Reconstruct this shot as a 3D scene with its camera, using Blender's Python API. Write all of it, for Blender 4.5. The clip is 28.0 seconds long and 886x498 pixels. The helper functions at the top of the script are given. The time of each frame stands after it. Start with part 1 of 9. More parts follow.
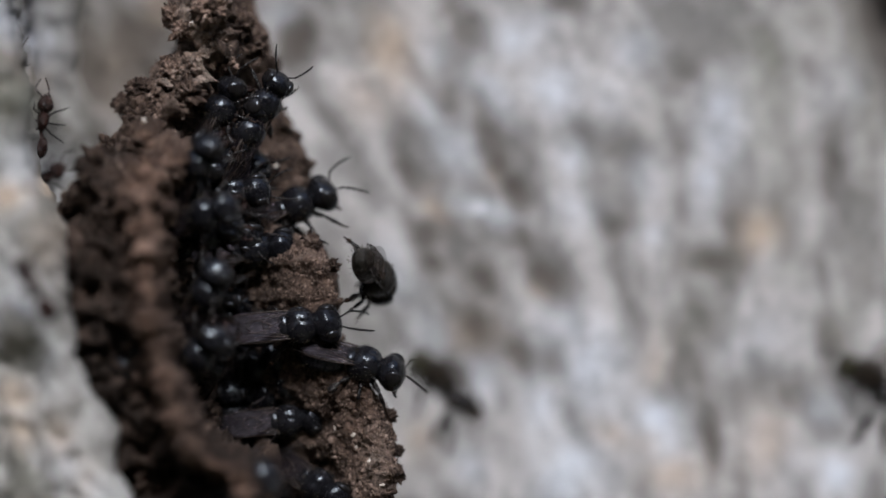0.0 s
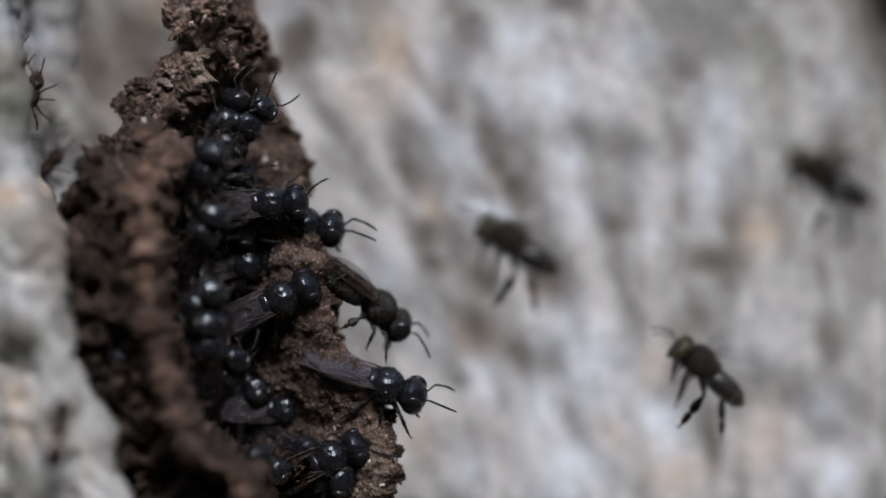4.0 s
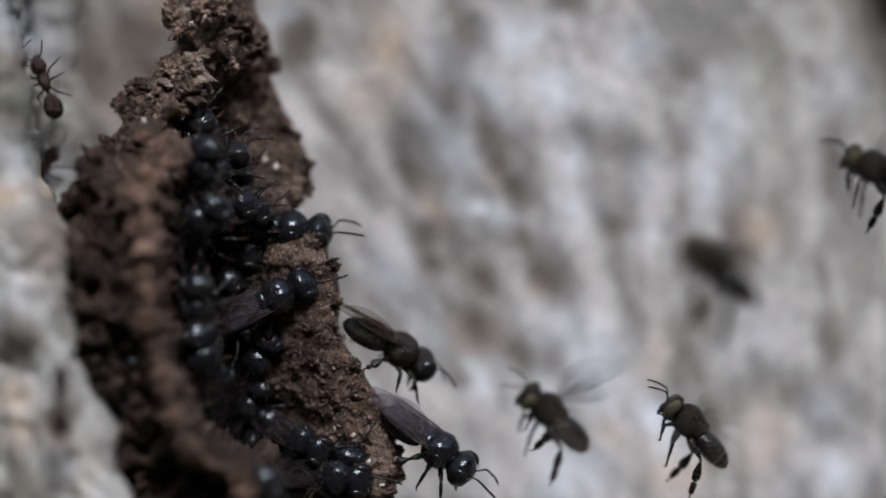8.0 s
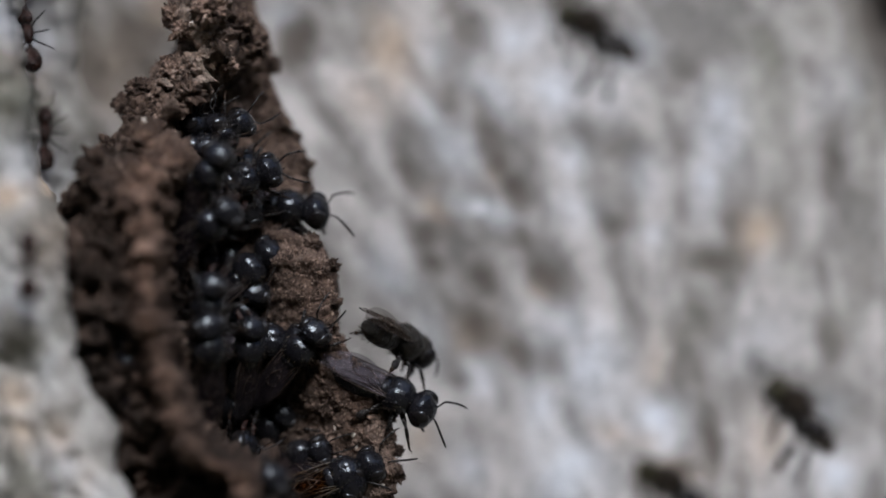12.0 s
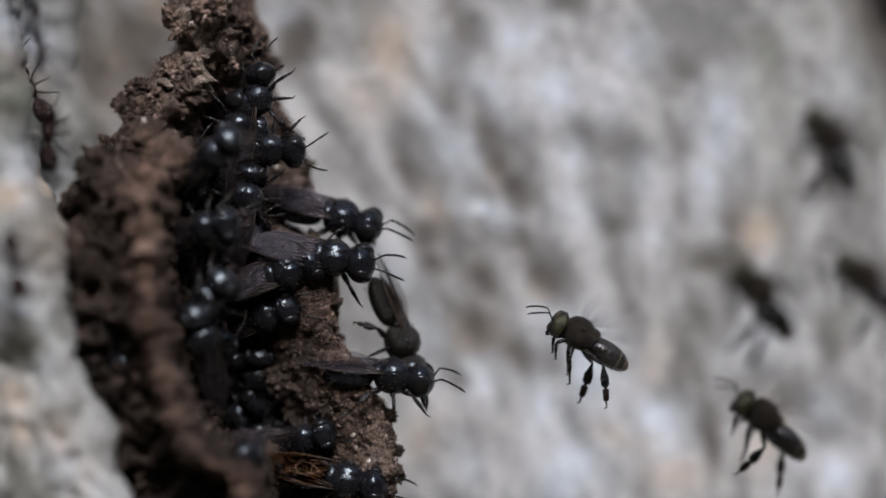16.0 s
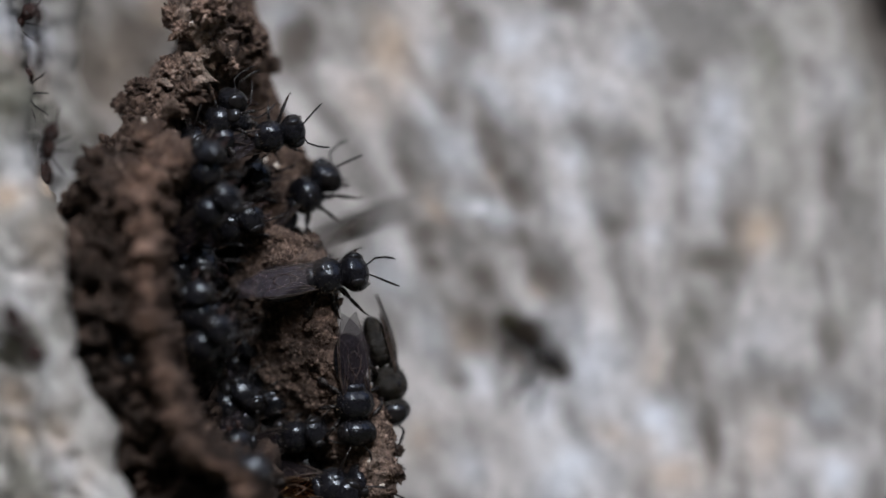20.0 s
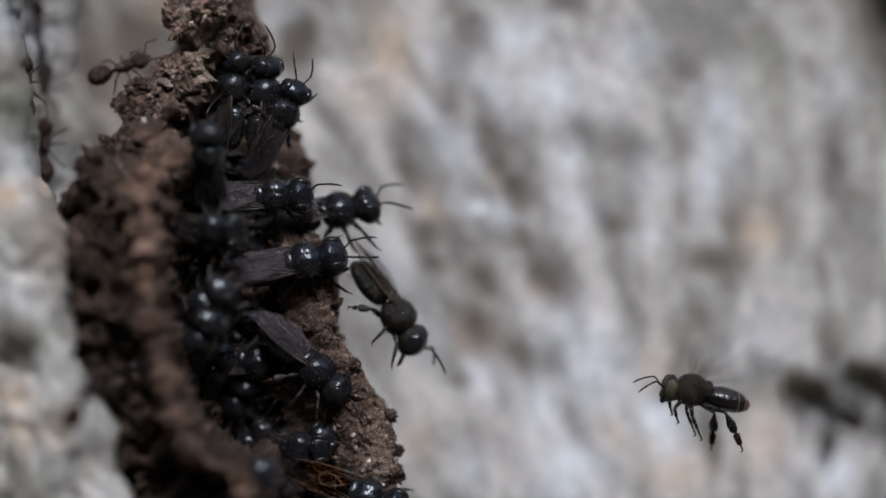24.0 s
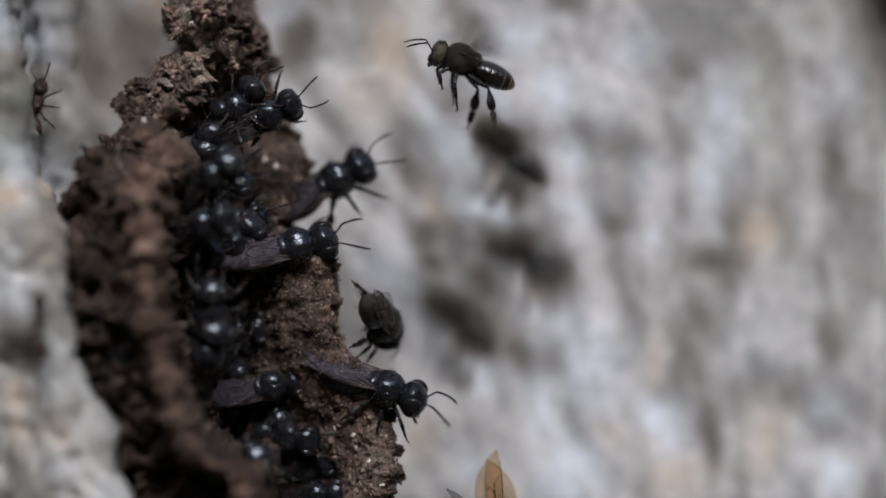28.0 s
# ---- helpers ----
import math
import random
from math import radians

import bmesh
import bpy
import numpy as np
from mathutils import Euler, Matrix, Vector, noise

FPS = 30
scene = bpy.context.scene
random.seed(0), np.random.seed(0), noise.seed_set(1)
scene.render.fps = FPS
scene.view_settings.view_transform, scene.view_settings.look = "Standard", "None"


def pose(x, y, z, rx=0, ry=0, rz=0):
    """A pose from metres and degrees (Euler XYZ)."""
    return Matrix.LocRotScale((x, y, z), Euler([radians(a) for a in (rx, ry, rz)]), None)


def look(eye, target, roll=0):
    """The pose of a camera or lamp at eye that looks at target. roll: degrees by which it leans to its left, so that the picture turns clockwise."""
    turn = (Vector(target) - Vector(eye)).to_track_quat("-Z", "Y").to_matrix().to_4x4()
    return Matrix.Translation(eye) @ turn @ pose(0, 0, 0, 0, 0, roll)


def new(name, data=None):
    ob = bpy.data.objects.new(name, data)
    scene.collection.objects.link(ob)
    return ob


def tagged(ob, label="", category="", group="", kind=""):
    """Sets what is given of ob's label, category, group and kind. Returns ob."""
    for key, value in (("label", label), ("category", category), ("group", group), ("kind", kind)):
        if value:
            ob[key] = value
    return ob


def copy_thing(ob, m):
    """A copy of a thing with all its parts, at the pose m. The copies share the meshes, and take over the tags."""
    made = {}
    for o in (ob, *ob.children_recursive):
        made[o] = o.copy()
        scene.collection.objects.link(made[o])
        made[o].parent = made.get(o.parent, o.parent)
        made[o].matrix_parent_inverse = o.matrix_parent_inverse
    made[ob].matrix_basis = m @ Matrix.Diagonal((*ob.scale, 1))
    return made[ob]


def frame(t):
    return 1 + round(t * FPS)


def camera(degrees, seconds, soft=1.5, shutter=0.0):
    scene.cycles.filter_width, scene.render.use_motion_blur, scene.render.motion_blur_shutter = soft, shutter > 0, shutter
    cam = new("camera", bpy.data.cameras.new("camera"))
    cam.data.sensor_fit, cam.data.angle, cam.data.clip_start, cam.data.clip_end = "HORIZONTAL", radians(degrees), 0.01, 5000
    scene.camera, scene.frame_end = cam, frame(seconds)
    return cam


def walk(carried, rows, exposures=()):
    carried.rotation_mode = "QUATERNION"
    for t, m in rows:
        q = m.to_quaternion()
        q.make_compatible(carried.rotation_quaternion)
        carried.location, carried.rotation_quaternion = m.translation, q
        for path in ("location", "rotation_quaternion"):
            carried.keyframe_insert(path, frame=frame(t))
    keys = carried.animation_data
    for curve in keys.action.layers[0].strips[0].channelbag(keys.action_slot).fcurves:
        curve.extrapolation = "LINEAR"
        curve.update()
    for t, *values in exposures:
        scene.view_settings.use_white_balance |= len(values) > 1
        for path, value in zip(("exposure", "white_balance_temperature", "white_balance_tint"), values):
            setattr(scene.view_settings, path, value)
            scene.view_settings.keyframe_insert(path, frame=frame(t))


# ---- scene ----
# A nest entrance of small black bees on a tree trunk, filmed close up. Lengths are written in millimetres and turned into metres by MM.
MM = 0.001
EYE = 210.0      # the camera stands this far before the plane of focus (y = 0)

cam = camera(9.8, 28.0, soft=1.5, shutter=0.5)
cam.data.dof.use_dof = True
cam.data.dof.focus_distance = 0.210
cam.data.dof.aperture_fstop = 16.0
stand = look((0, -EYE * MM, 0), (0, 0, 0))
walk(cam, [(0, stand), (28, stand)], exposures=[(0, 1.1, 5880, 10), (28, 1.1, 5880, 10)])

# ---- light: a bright overcast sky over the tree ----
world = bpy.data.worlds.new("sky")
scene.world = world
world.use_nodes = True
sky = world.node_tree.nodes.new("ShaderNodeTexSky")
sky.sky_type, sky.sun_disc = "NISHITA", False
sky.sun_elevation, sky.sun_rotation = radians(44), radians(173)
sky.air_density, sky.dust_density = 1.0, 4.0
back = world.node_tree.nodes["Background"]
world.node_tree.links.new(sky.outputs[0], back.inputs[0])
back.inputs[1].default_value = 0.1
sun_data = bpy.data.lights.new("sun", "SUN")
sun_data.energy, sun_data.angle, sun_data.color = 1.5, radians(20), (1.0, 0.97, 0.93)
sun = new("sun", sun_data)
sun.matrix_world = look((0.12, -1.0, 1.15), (0, 0, 0))


# ---- materials ----
def rgb(c):
    return (c[0], c[1], c[2], 1.0)


class Mat:
    """A small builder for node materials in object space, lengths in millimetres."""

    def __init__(self, name, rough=0.6):
        self.m = bpy.data.materials.new(name)
        self.m.use_nodes = True
        self.t = self.m.node_tree
        self.b = self.t.nodes["Principled BSDF"]
        self.b.inputs["Roughness"].default_value = rough
        co = self.t.nodes.new("ShaderNodeTexCoord")
        mp = self.t.nodes.new("ShaderNodeVectorMath")
        mp.operation = "SCALE"
        mp.inputs["Scale"].default_value = 1000.0
        self.t.links.new(co.outputs["Object"], mp.inputs[0])
        self.co = mp.outputs[0]

    def set(self, **kw):
        for k, v in kw.items():
            self.b.inputs[k.replace("_", " ")].default_value = v
        return self

    def stretch(self, x, y, z):
        n = self.t.nodes.new("ShaderNodeVectorMath")
        n.operation = "MULTIPLY"
        n.inputs[1].default_value = (x, y, z)
        self.t.links.new(self.co, n.inputs[0])
        return n.outputs[0]

    def noise(self, scale, detail=4, rough=0.6, co=None):
        n = self.t.nodes.new("ShaderNodeTexNoise")
        n.inputs["Scale"].default_value, n.inputs["Detail"].default_value = scale, detail
        n.inputs["Roughness"].default_value = rough
        self.t.links.new(co or self.co, n.inputs["Vector"])
        return n.outputs["Fac"]

    def cells(self, scale, co=None):
        n = self.t.nodes.new("ShaderNodeTexVoronoi")
        n.inputs["Scale"].default_value = scale
        self.t.links.new(co or self.co, n.inputs["Vector"])
        return n.outputs["Distance"]

    def attribute(self, name):
        n = self.t.nodes.new("ShaderNodeAttribute")
        n.attribute_name = name
        return n.outputs["Fac"]

    def ramp(self, fac, *stops):
        n = self.t.nodes.new("ShaderNodeValToRGB")
        e = n.color_ramp.elements
        while len(e) < len(stops):
            e.new(0.5)
        for el, (p, c) in zip(e, stops):
            el.position, el.color = p, rgb(c) if not isinstance(c, (int, float)) else (c, c, c, 1)
        self.t.links.new(fac, n.inputs[0])
        return n.outputs[0]

    def mix(self, fac, a, b):
        n = self.t.nodes.new("ShaderNodeMix")
        n.data_type = "RGBA"
        for sock, v in ((n.inputs["Factor"], fac), (n.inputs[6], a), (n.inputs[7], b)):
            if isinstance(v, (int, float)):
                sock.default_value = v
            elif isinstance(v, tuple):
                sock.default_value = rgb(v)
            else:
                self.t.links.new(v, sock)
        return n.outputs[2]

    def times(self, a, b):
        n = self.t.nodes.new("ShaderNodeMath")
        n.operation = "MULTIPLY"
        for sock, v in ((n.inputs[0], a), (n.inputs[1], b)):
            if isinstance(v, (int, float)):
                sock.default_value = v
            else:
                self.t.links.new(v, sock)
        return n.outputs[0]

    def random(self):
        return self.t.nodes.new("ShaderNodeObjectInfo").outputs["Random"]

    def island(self):
        return self.t.nodes.new("ShaderNodeNewGeometry").outputs["Random Per Island"]

    def colour(self, out):
        self.t.links.new(out, self.b.inputs["Base Color"])
        return self

    def rough(self, out):
        self.t.links.new(out, self.b.inputs["Roughness"])
        return self

    def bump(self, height, distance, strength=0.6):
        n = self.t.nodes.new("ShaderNodeBump")
        n.inputs["Distance"].default_value, n.inputs["Strength"].default_value = distance * MM, strength
        self.t.links.new(height, n.inputs["Height"])
        self.t.links.new(n.outputs[0], self.b.inputs["Normal"])
        return self


def soil_material(name, tint=1.0):
    k = Mat(name, 0.95)
    k.set(Specular_IOR_Level=0.15)
    big = k.noise(0.75, 5, 0.68)
    base = k.ramp(big, (0.36, (0.012 * tint, 0.008 * tint, 0.006 * tint)), (0.46, (0.047 * tint, 0.032 * tint, 0.025 * tint)),
                  (0.54, (0.095 * tint, 0.065 * tint, 0.050 * tint)), (0.70, (0.165 * tint, 0.128 * tint, 0.107 * tint)))
    # shade of the hollow and flank mixed into the soil colour
    base = k.mix(k.times(k.attribute("nest_shade"), 0.9), base, (0.014, 0.010, 0.008))
    # paler soil colour, also used for light painted along the ridge crest
    dry = k.ramp(k.noise(1.7, 5, 0.7), (0.40, (0.030 * tint, 0.019 * tint, 0.015 * tint)), (0.50, (0.133 * tint, 0.080 * tint, 0.056 * tint)), (0.62, (0.31 * tint, 0.205 * tint, 0.155 * tint)))
    base = k.mix(k.times(k.attribute("dry"), 0.8), base, dry)
    base = k.mix(k.times(k.attribute("crust"), 0.75), base, (0.33, 0.275, 0.235))
    fine = k.ramp(k.noise(7.0, 5, 0.7), (0.3, 0.45), (0.7, 1.35))
    n = k.t.nodes.new("ShaderNodeMix")
    n.data_type, n.blend_type = "RGBA", "MULTIPLY"
    n.inputs["Factor"].default_value = 1.0
    k.t.links.new(base, n.inputs[6])
    k.t.links.new(fine, n.inputs[7])
    k.colour(n.outputs[2])
    return k.bump(k.noise(9.0, 6, 0.75), 0.12, 0.9).m


SOIL = soil_material("crumbly_soil")
PALE_SOIL = soil_material("pale_grey_soil", 2.3)


def crumb_material():
    k = Mat("soil_crumbs", 0.95)
    k.set(Specular_IOR_Level=0.15)
    c = k.ramp(k.island(), (0.0, (0.014, 0.009, 0.007)), (0.35, (0.060, 0.041, 0.031)), (0.75, (0.124, 0.087, 0.068)),
               (1.0, (0.255, 0.19, 0.155)))
    # the crumbs take on the same painted shade
    c = k.mix(k.times(k.attribute("nest_shade"), 0.85), c, (0.014, 0.010, 0.008))
    c = k.mix(k.times(k.attribute("dry"), 0.3), c, (0.15, 0.10, 0.076))
    k.colour(k.mix(k.times(k.attribute("crust"), 0.65), c, (0.32, 0.265, 0.225)))
    return k.bump(k.noise(14.0, 4, 0.7), 0.05, 0.8).m


CRUMB = crumb_material()


def grain_material():
    k = Mat("pale_grain", 0.5)
    k.colour(k.ramp(k.noise(6.0, 3), (0.35, (0.42, 0.36, 0.30)), (0.7, (0.72, 0.68, 0.62))))
    return k.bump(k.noise(20.0, 3), 0.03, 0.5).m


GRAIN = grain_material()


def bark_material(name, dark, mid, light):
    """Grey bark with pale lichen, ochre bare spots and crevices whose shade is put into the colour."""
    k = Mat(name, 0.9)
    k.set(Specular_IOR_Level=0.2)
    grey = k.ramp(k.attribute("streak"), (0.28, dark), (0.50, mid), (0.72, light))
    c = k.mix(k.times(k.attribute("ochre"), 0.85), grey, (0.56, 0.43, 0.31))
    c = k.mix(k.times(k.attribute("moss"), 0.8), c, (0.27, 0.275, 0.22))
    c = k.mix(k.times(k.attribute("lichen"), 0.9), c, (0.67, 0.71, 0.77))
    # crevice shade as a dark colour
    c = k.mix(k.times(k.attribute("crevice_shade"), 0.85), c, (0.098, 0.084, 0.071))
    grit = k.ramp(k.noise(2.2, 5, 0.7), (0.3, 0.72), (0.7, 1.2))
    n = k.t.nodes.new("ShaderNodeMix")
    n.data_type, n.blend_type = "RGBA", "MULTIPLY"
    n.inputs["Factor"].default_value = 1.0
    k.t.links.new(c, n.inputs[6])
    k.t.links.new(grit, n.inputs[7])
    k.colour(n.outputs[2])
    return k.bump(k.noise(3.0, 6, 0.7), 0.4, 0.7).m


BARK = bark_material("grey_bark", (0.235, 0.227, 0.218), (0.365, 0.353, 0.343), (0.52, 0.507, 0.50))
BARK_NEAR = bark_material("weathered_bark", (0.19, 0.18, 0.16), (0.29, 0.28, 0.26), (0.40, 0.395, 0.375))


def chitin(name, dark, light, rough, bumpiness=0.25, coat=0.35, sheen=(1, 1, 1), pits=1.0, shine=0.2):
    k = Mat(name, rough)
    k.colour(k.ramp(k.noise(2.5, 4), (0.35, dark), (0.75, light)))
    k.rough(k.ramp(k.noise(5.0, 3), (0.3, rough * 0.8), (0.7, rough * 1.4)))
    k.set(Coat_Weight=coat, Coat_Roughness=0.08, Specular_IOR_Level=shine, Specular_Tint=rgb(sheen))
    n = k.t.nodes.new("ShaderNodeMath")
    n.operation = "ADD"
    k.t.links.new(k.times(k.cells(24.0), pits), n.inputs[0])
    k.t.links.new(k.noise(3.4, 3, 0.55), n.inputs[1])
    return k.bump(n.outputs[0], 0.065, min(bumpiness + 0.1, 1.0)).m


BLACK = chitin("black_chitin", (0.006, 0.006, 0.0075), (0.012, 0.0115, 0.013), 0.055, 0.6, 0.0, (0.80, 0.90, 1.0), 0.05, 0.3)
EYE_MAT = chitin("compound_eye", (0.007, 0.006, 0.006), (0.013, 0.012, 0.012), 0.12, 0.3, 0.0, (0.8, 0.9, 1.0), 0.1, 0.25)
AMBER = chitin("red_brown_chitin", (0.026, 0.011, 0.006), (0.075, 0.031, 0.015), 0.25)
BROWN = chitin("brown_chitin", (0.005, 0.0045, 0.0045), (0.011, 0.009, 0.008), 0.13, 0.3, 0.0, pits=0.1, shine=0.45)
OLIVE = chitin("dusty_brown_chitin", (0.009, 0.007, 0.005), (0.036, 0.027, 0.019), 0.4, 0.9, 0.0, shine=0.15)
OLIVE_EYE = chitin("olive_compound_eye", (0.022, 0.022, 0.012), (0.075, 0.070, 0.036), 0.22, 0.4, 0.0)
LEG = chitin("dark_leg_chitin", (0.005, 0.004, 0.004), (0.011, 0.008, 0.007), 0.25, 0.3, 0.0, shine=0.3)
JAW = chitin("red_tipped_jaw", (0.006, 0.004, 0.0035), (0.026, 0.009, 0.006), 0.25, 0.3, 0.0)
BAND = chitin("pale_band_chitin", (0.05, 0.036, 0.020), (0.12, 0.09, 0.05), 0.4)
FOOT = chitin("amber_foot_chitin", (0.010, 0.006, 0.004), (0.026, 0.014, 0.008), 0.45, 0.3, 0.0, shine=0.1)
DUSKY = chitin("dusky_brown_chitin", (0.006, 0.0055, 0.0045), (0.017, 0.0135, 0.010), 0.3, 0.5, 0.0)
RED = chitin("reddish_ant_chitin", (0.008, 0.004, 0.0035), (0.034, 0.014, 0.010), 0.22, 0.5, 0.0, shine=0.3)


def wing_material(name, tint, alpha, shine=0.12):
    k = Mat(name, 0.25)
    k.colour(k.ramp(k.noise(1.2, 3), (0.3, tint), (0.7, tuple(v * 1.7 for v in tint))))
    k.set(Alpha=alpha, Specular_IOR_Level=shine, Specular_Tint=(0.94, 0.85, 1.0, 1.0))
    return k.bump(k.noise(2.0, 4, 0.6, k.stretch(0.7, 5.0, 1.0)), 0.14, 0.8).m


WING = wing_material("smoky_wing", (0.0130, 0.0105, 0.0125), 0.5, 0.45)
TAN = Mat("tan_wing", 0.08)
TAN.colour(TAN.ramp(TAN.noise(1.2, 3), (0.3, (0.46, 0.27, 0.13)), (0.7, (0.62, 0.42, 0.24))))
TAN.set(Transmission_Weight=1.0, IOR=1.03)
TAN_WING = TAN.m
AMBER_WING = wing_material("amber_wing", (0.020, 0.0125, 0.0075), 0.45, 0.14)
CLEAR = wing_material("clear_wing", (0.05, 0.042, 0.036), 0.42)
HAIR = chitin("golden_hair", (0.03, 0.023, 0.014), (0.085, 0.064, 0.038), 0.5, 0.0, 0.0)
CLEAR_VEIN = wing_material("pale_wing_vein", (0.04, 0.03, 0.02), 0.3)
VEIN = chitin("wing_vein", (0.022, 0.016, 0.013), (0.052, 0.038, 0.029), 0.25, 0.2, 0.0)


# ---- building helpers ----
def finish(bm, name, mat, smooth=True):
    me = bpy.data.meshes.new(name)
    bm.to_mesh(me)
    bm.free()
    me.materials.append(mat)
    if smooth:
        me.shade_smooth()
    return me


def part(name, bm, mat, parent, label="", origin=None):
    """One mesh object under a thing or a part; origin: its place or pose in its parent, in millimetres."""
    ob = new(name, bm if isinstance(bm, bpy.types.Mesh) else finish(bm, name, mat))
    ob.parent = parent
    if isinstance(origin, Matrix):
        ob.matrix_basis = origin
    elif origin is not None:
        ob.location = Vector(origin) * MM
    return tagged(ob, label) if label else ob


def blob(c, r, seg=20, rings=12, shape=None, bm=None):
    """An ellipsoid in millimetres round c, its points moved by shape(x, y, z) on the unit ball."""
    bm = bm or bmesh.new()
    vs = bmesh.ops.create_uvsphere(bm, u_segments=seg, v_segments=rings, radius=1.0)["verts"]
    for v in vs:
        p = Vector(shape(*v.co)) if shape else v.co
        v.co = Vector((c[i] + r[i] * p[i] for i in range(3))) * MM
    return bm


def tube(points, radii, sides=7, bm=None):
    """A tapered tube along points, in millimetres, closed at both ends."""
    bm = bm or bmesh.new()
    pts = [Vector(p) for p in points]
    rings = []
    for i, p in enumerate(pts):
        d = (pts[min(i + 1, len(pts) - 1)] - pts[max(i - 1, 0)]).normalized()
        side = d.cross(Vector((0.13, 0.31, 1))).normalized()
        up = side.cross(d)
        r = radii[i] if hasattr(radii, "__len__") else radii
        rx, ry = r if isinstance(r, tuple) else (r, r)
        rings.append([bm.verts.new((p + side * rx * math.cos(a) + up * ry * math.sin(a)) * MM)
                      for a in (2 * math.pi * k / sides for k in range(sides))])
    for a, b in zip(rings, rings[1:]):
        for k in range(sides):
            bm.faces.new((a[k], a[(k + 1) % sides], b[(k + 1) % sides], b[k]))
    bm.faces.new(rings[0][::-1])
    bm.faces.new(rings[-1])
    return bm


def grid_mesh(name, X, Y, Z, mat, layers=None, flip=False):
    """A sheet from three arrays of millimetres; layers: named values at its points."""
    n, m = X.shape
    co = np.stack([X, Y, Z], -1).reshape(-1, 3) * MM
    i = np.arange(n * m).reshape(n, m)
    quads = np.stack([i[:-1, :-1], i[:-1, 1:], i[1:, 1:], i[1:, :-1]], -1).reshape(-1, 4)
    if flip:
        quads = quads[:, ::-1]
    me = bpy.data.meshes.new(name)
    me.vertices.add(len(co))
    me.vertices.foreach_set("co", co.ravel())
    me.loops.add(quads.size)
    me.loops.foreach_set("vertex_index", np.ascontiguousarray(quads).ravel())
    me.polygons.add(len(quads))
    me.polygons.foreach_set("loop_start", np.arange(0, quads.size, 4))
    me.update(calc_edges=True)
    for key, v in (layers or {}).items():
        me.attributes.new(key, "FLOAT", "POINT").data.foreach_set("value", np.ascontiguousarray(v, dtype=np.float32).ravel())
    me.materials.append(mat)
    me.shade_smooth()
    return me


def sheet_normals(X, Y, Z):
    P = np.stack([X, Y, Z], -1)
    n = np.cross(np.gradient(P, axis=1), np.gradient(P, axis=0))
    return n / np.maximum(np.linalg.norm(n, axis=-1, keepdims=True), 1e-9)


def fbm(X, Y, Z, scale, octaves=4, shift=0.0):
    flat = np.stack([X, Y, Z], -1).reshape(-1, 3) * scale + shift
    return np.array([noise.fractal(p, 0.9, 2.1, octaves) for p in flat.tolist()]).reshape(X.shape)


def pebbles(X, Y, Z, scale, shift=0.0):
    flat = np.stack([X, Y, Z], -1).reshape(-1, 3) * scale + shift
    return np.array([noise.voronoi(p)[0][0] for p in flat.tolist()]).reshape(X.shape)


def spots(X, Z, rows):
    """Soft patches: rows of x, z, half width, half height, lean (how far x moves as z falls) and strength."""
    out = np.zeros_like(X)
    for x, z, w, h, lean, s in rows:
        out = np.maximum(out, s * np.exp(-(((X - x + lean * (Z - z)) / w) ** 2 + ((Z - z) / h) ** 2)))
    return out


# furrows, shaded by dark colour, and spots of the bark: x, z, half width, half height, lean and strength
CREVICE_SHADE = [
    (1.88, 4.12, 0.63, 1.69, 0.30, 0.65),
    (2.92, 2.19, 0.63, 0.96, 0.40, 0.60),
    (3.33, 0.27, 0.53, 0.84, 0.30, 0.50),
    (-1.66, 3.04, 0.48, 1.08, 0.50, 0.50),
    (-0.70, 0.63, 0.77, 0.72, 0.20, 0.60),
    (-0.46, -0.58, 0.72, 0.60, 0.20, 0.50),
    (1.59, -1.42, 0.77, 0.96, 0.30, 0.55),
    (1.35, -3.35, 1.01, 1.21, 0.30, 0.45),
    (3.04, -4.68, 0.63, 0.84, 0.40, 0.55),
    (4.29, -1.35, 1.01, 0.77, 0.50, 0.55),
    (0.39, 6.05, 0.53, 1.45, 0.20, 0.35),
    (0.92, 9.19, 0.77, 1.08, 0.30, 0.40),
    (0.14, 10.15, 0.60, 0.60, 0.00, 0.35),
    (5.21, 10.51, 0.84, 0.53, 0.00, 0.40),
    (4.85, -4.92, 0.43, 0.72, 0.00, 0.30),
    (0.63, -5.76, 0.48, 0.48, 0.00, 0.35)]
FURROW_SHADE = [
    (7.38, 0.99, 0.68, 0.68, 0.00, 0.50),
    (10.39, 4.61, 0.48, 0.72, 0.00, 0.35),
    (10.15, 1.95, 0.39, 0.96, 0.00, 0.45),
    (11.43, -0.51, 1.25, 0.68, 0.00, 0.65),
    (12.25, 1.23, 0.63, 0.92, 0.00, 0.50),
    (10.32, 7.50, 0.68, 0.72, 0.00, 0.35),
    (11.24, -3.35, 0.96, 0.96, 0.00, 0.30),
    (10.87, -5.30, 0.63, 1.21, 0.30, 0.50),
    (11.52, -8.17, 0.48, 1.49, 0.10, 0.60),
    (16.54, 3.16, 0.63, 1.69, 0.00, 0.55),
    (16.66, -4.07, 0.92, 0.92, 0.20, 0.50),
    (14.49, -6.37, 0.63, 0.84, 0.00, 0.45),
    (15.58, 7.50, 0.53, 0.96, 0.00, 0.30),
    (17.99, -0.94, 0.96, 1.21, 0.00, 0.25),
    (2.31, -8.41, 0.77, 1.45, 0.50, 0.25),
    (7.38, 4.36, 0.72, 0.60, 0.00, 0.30)]
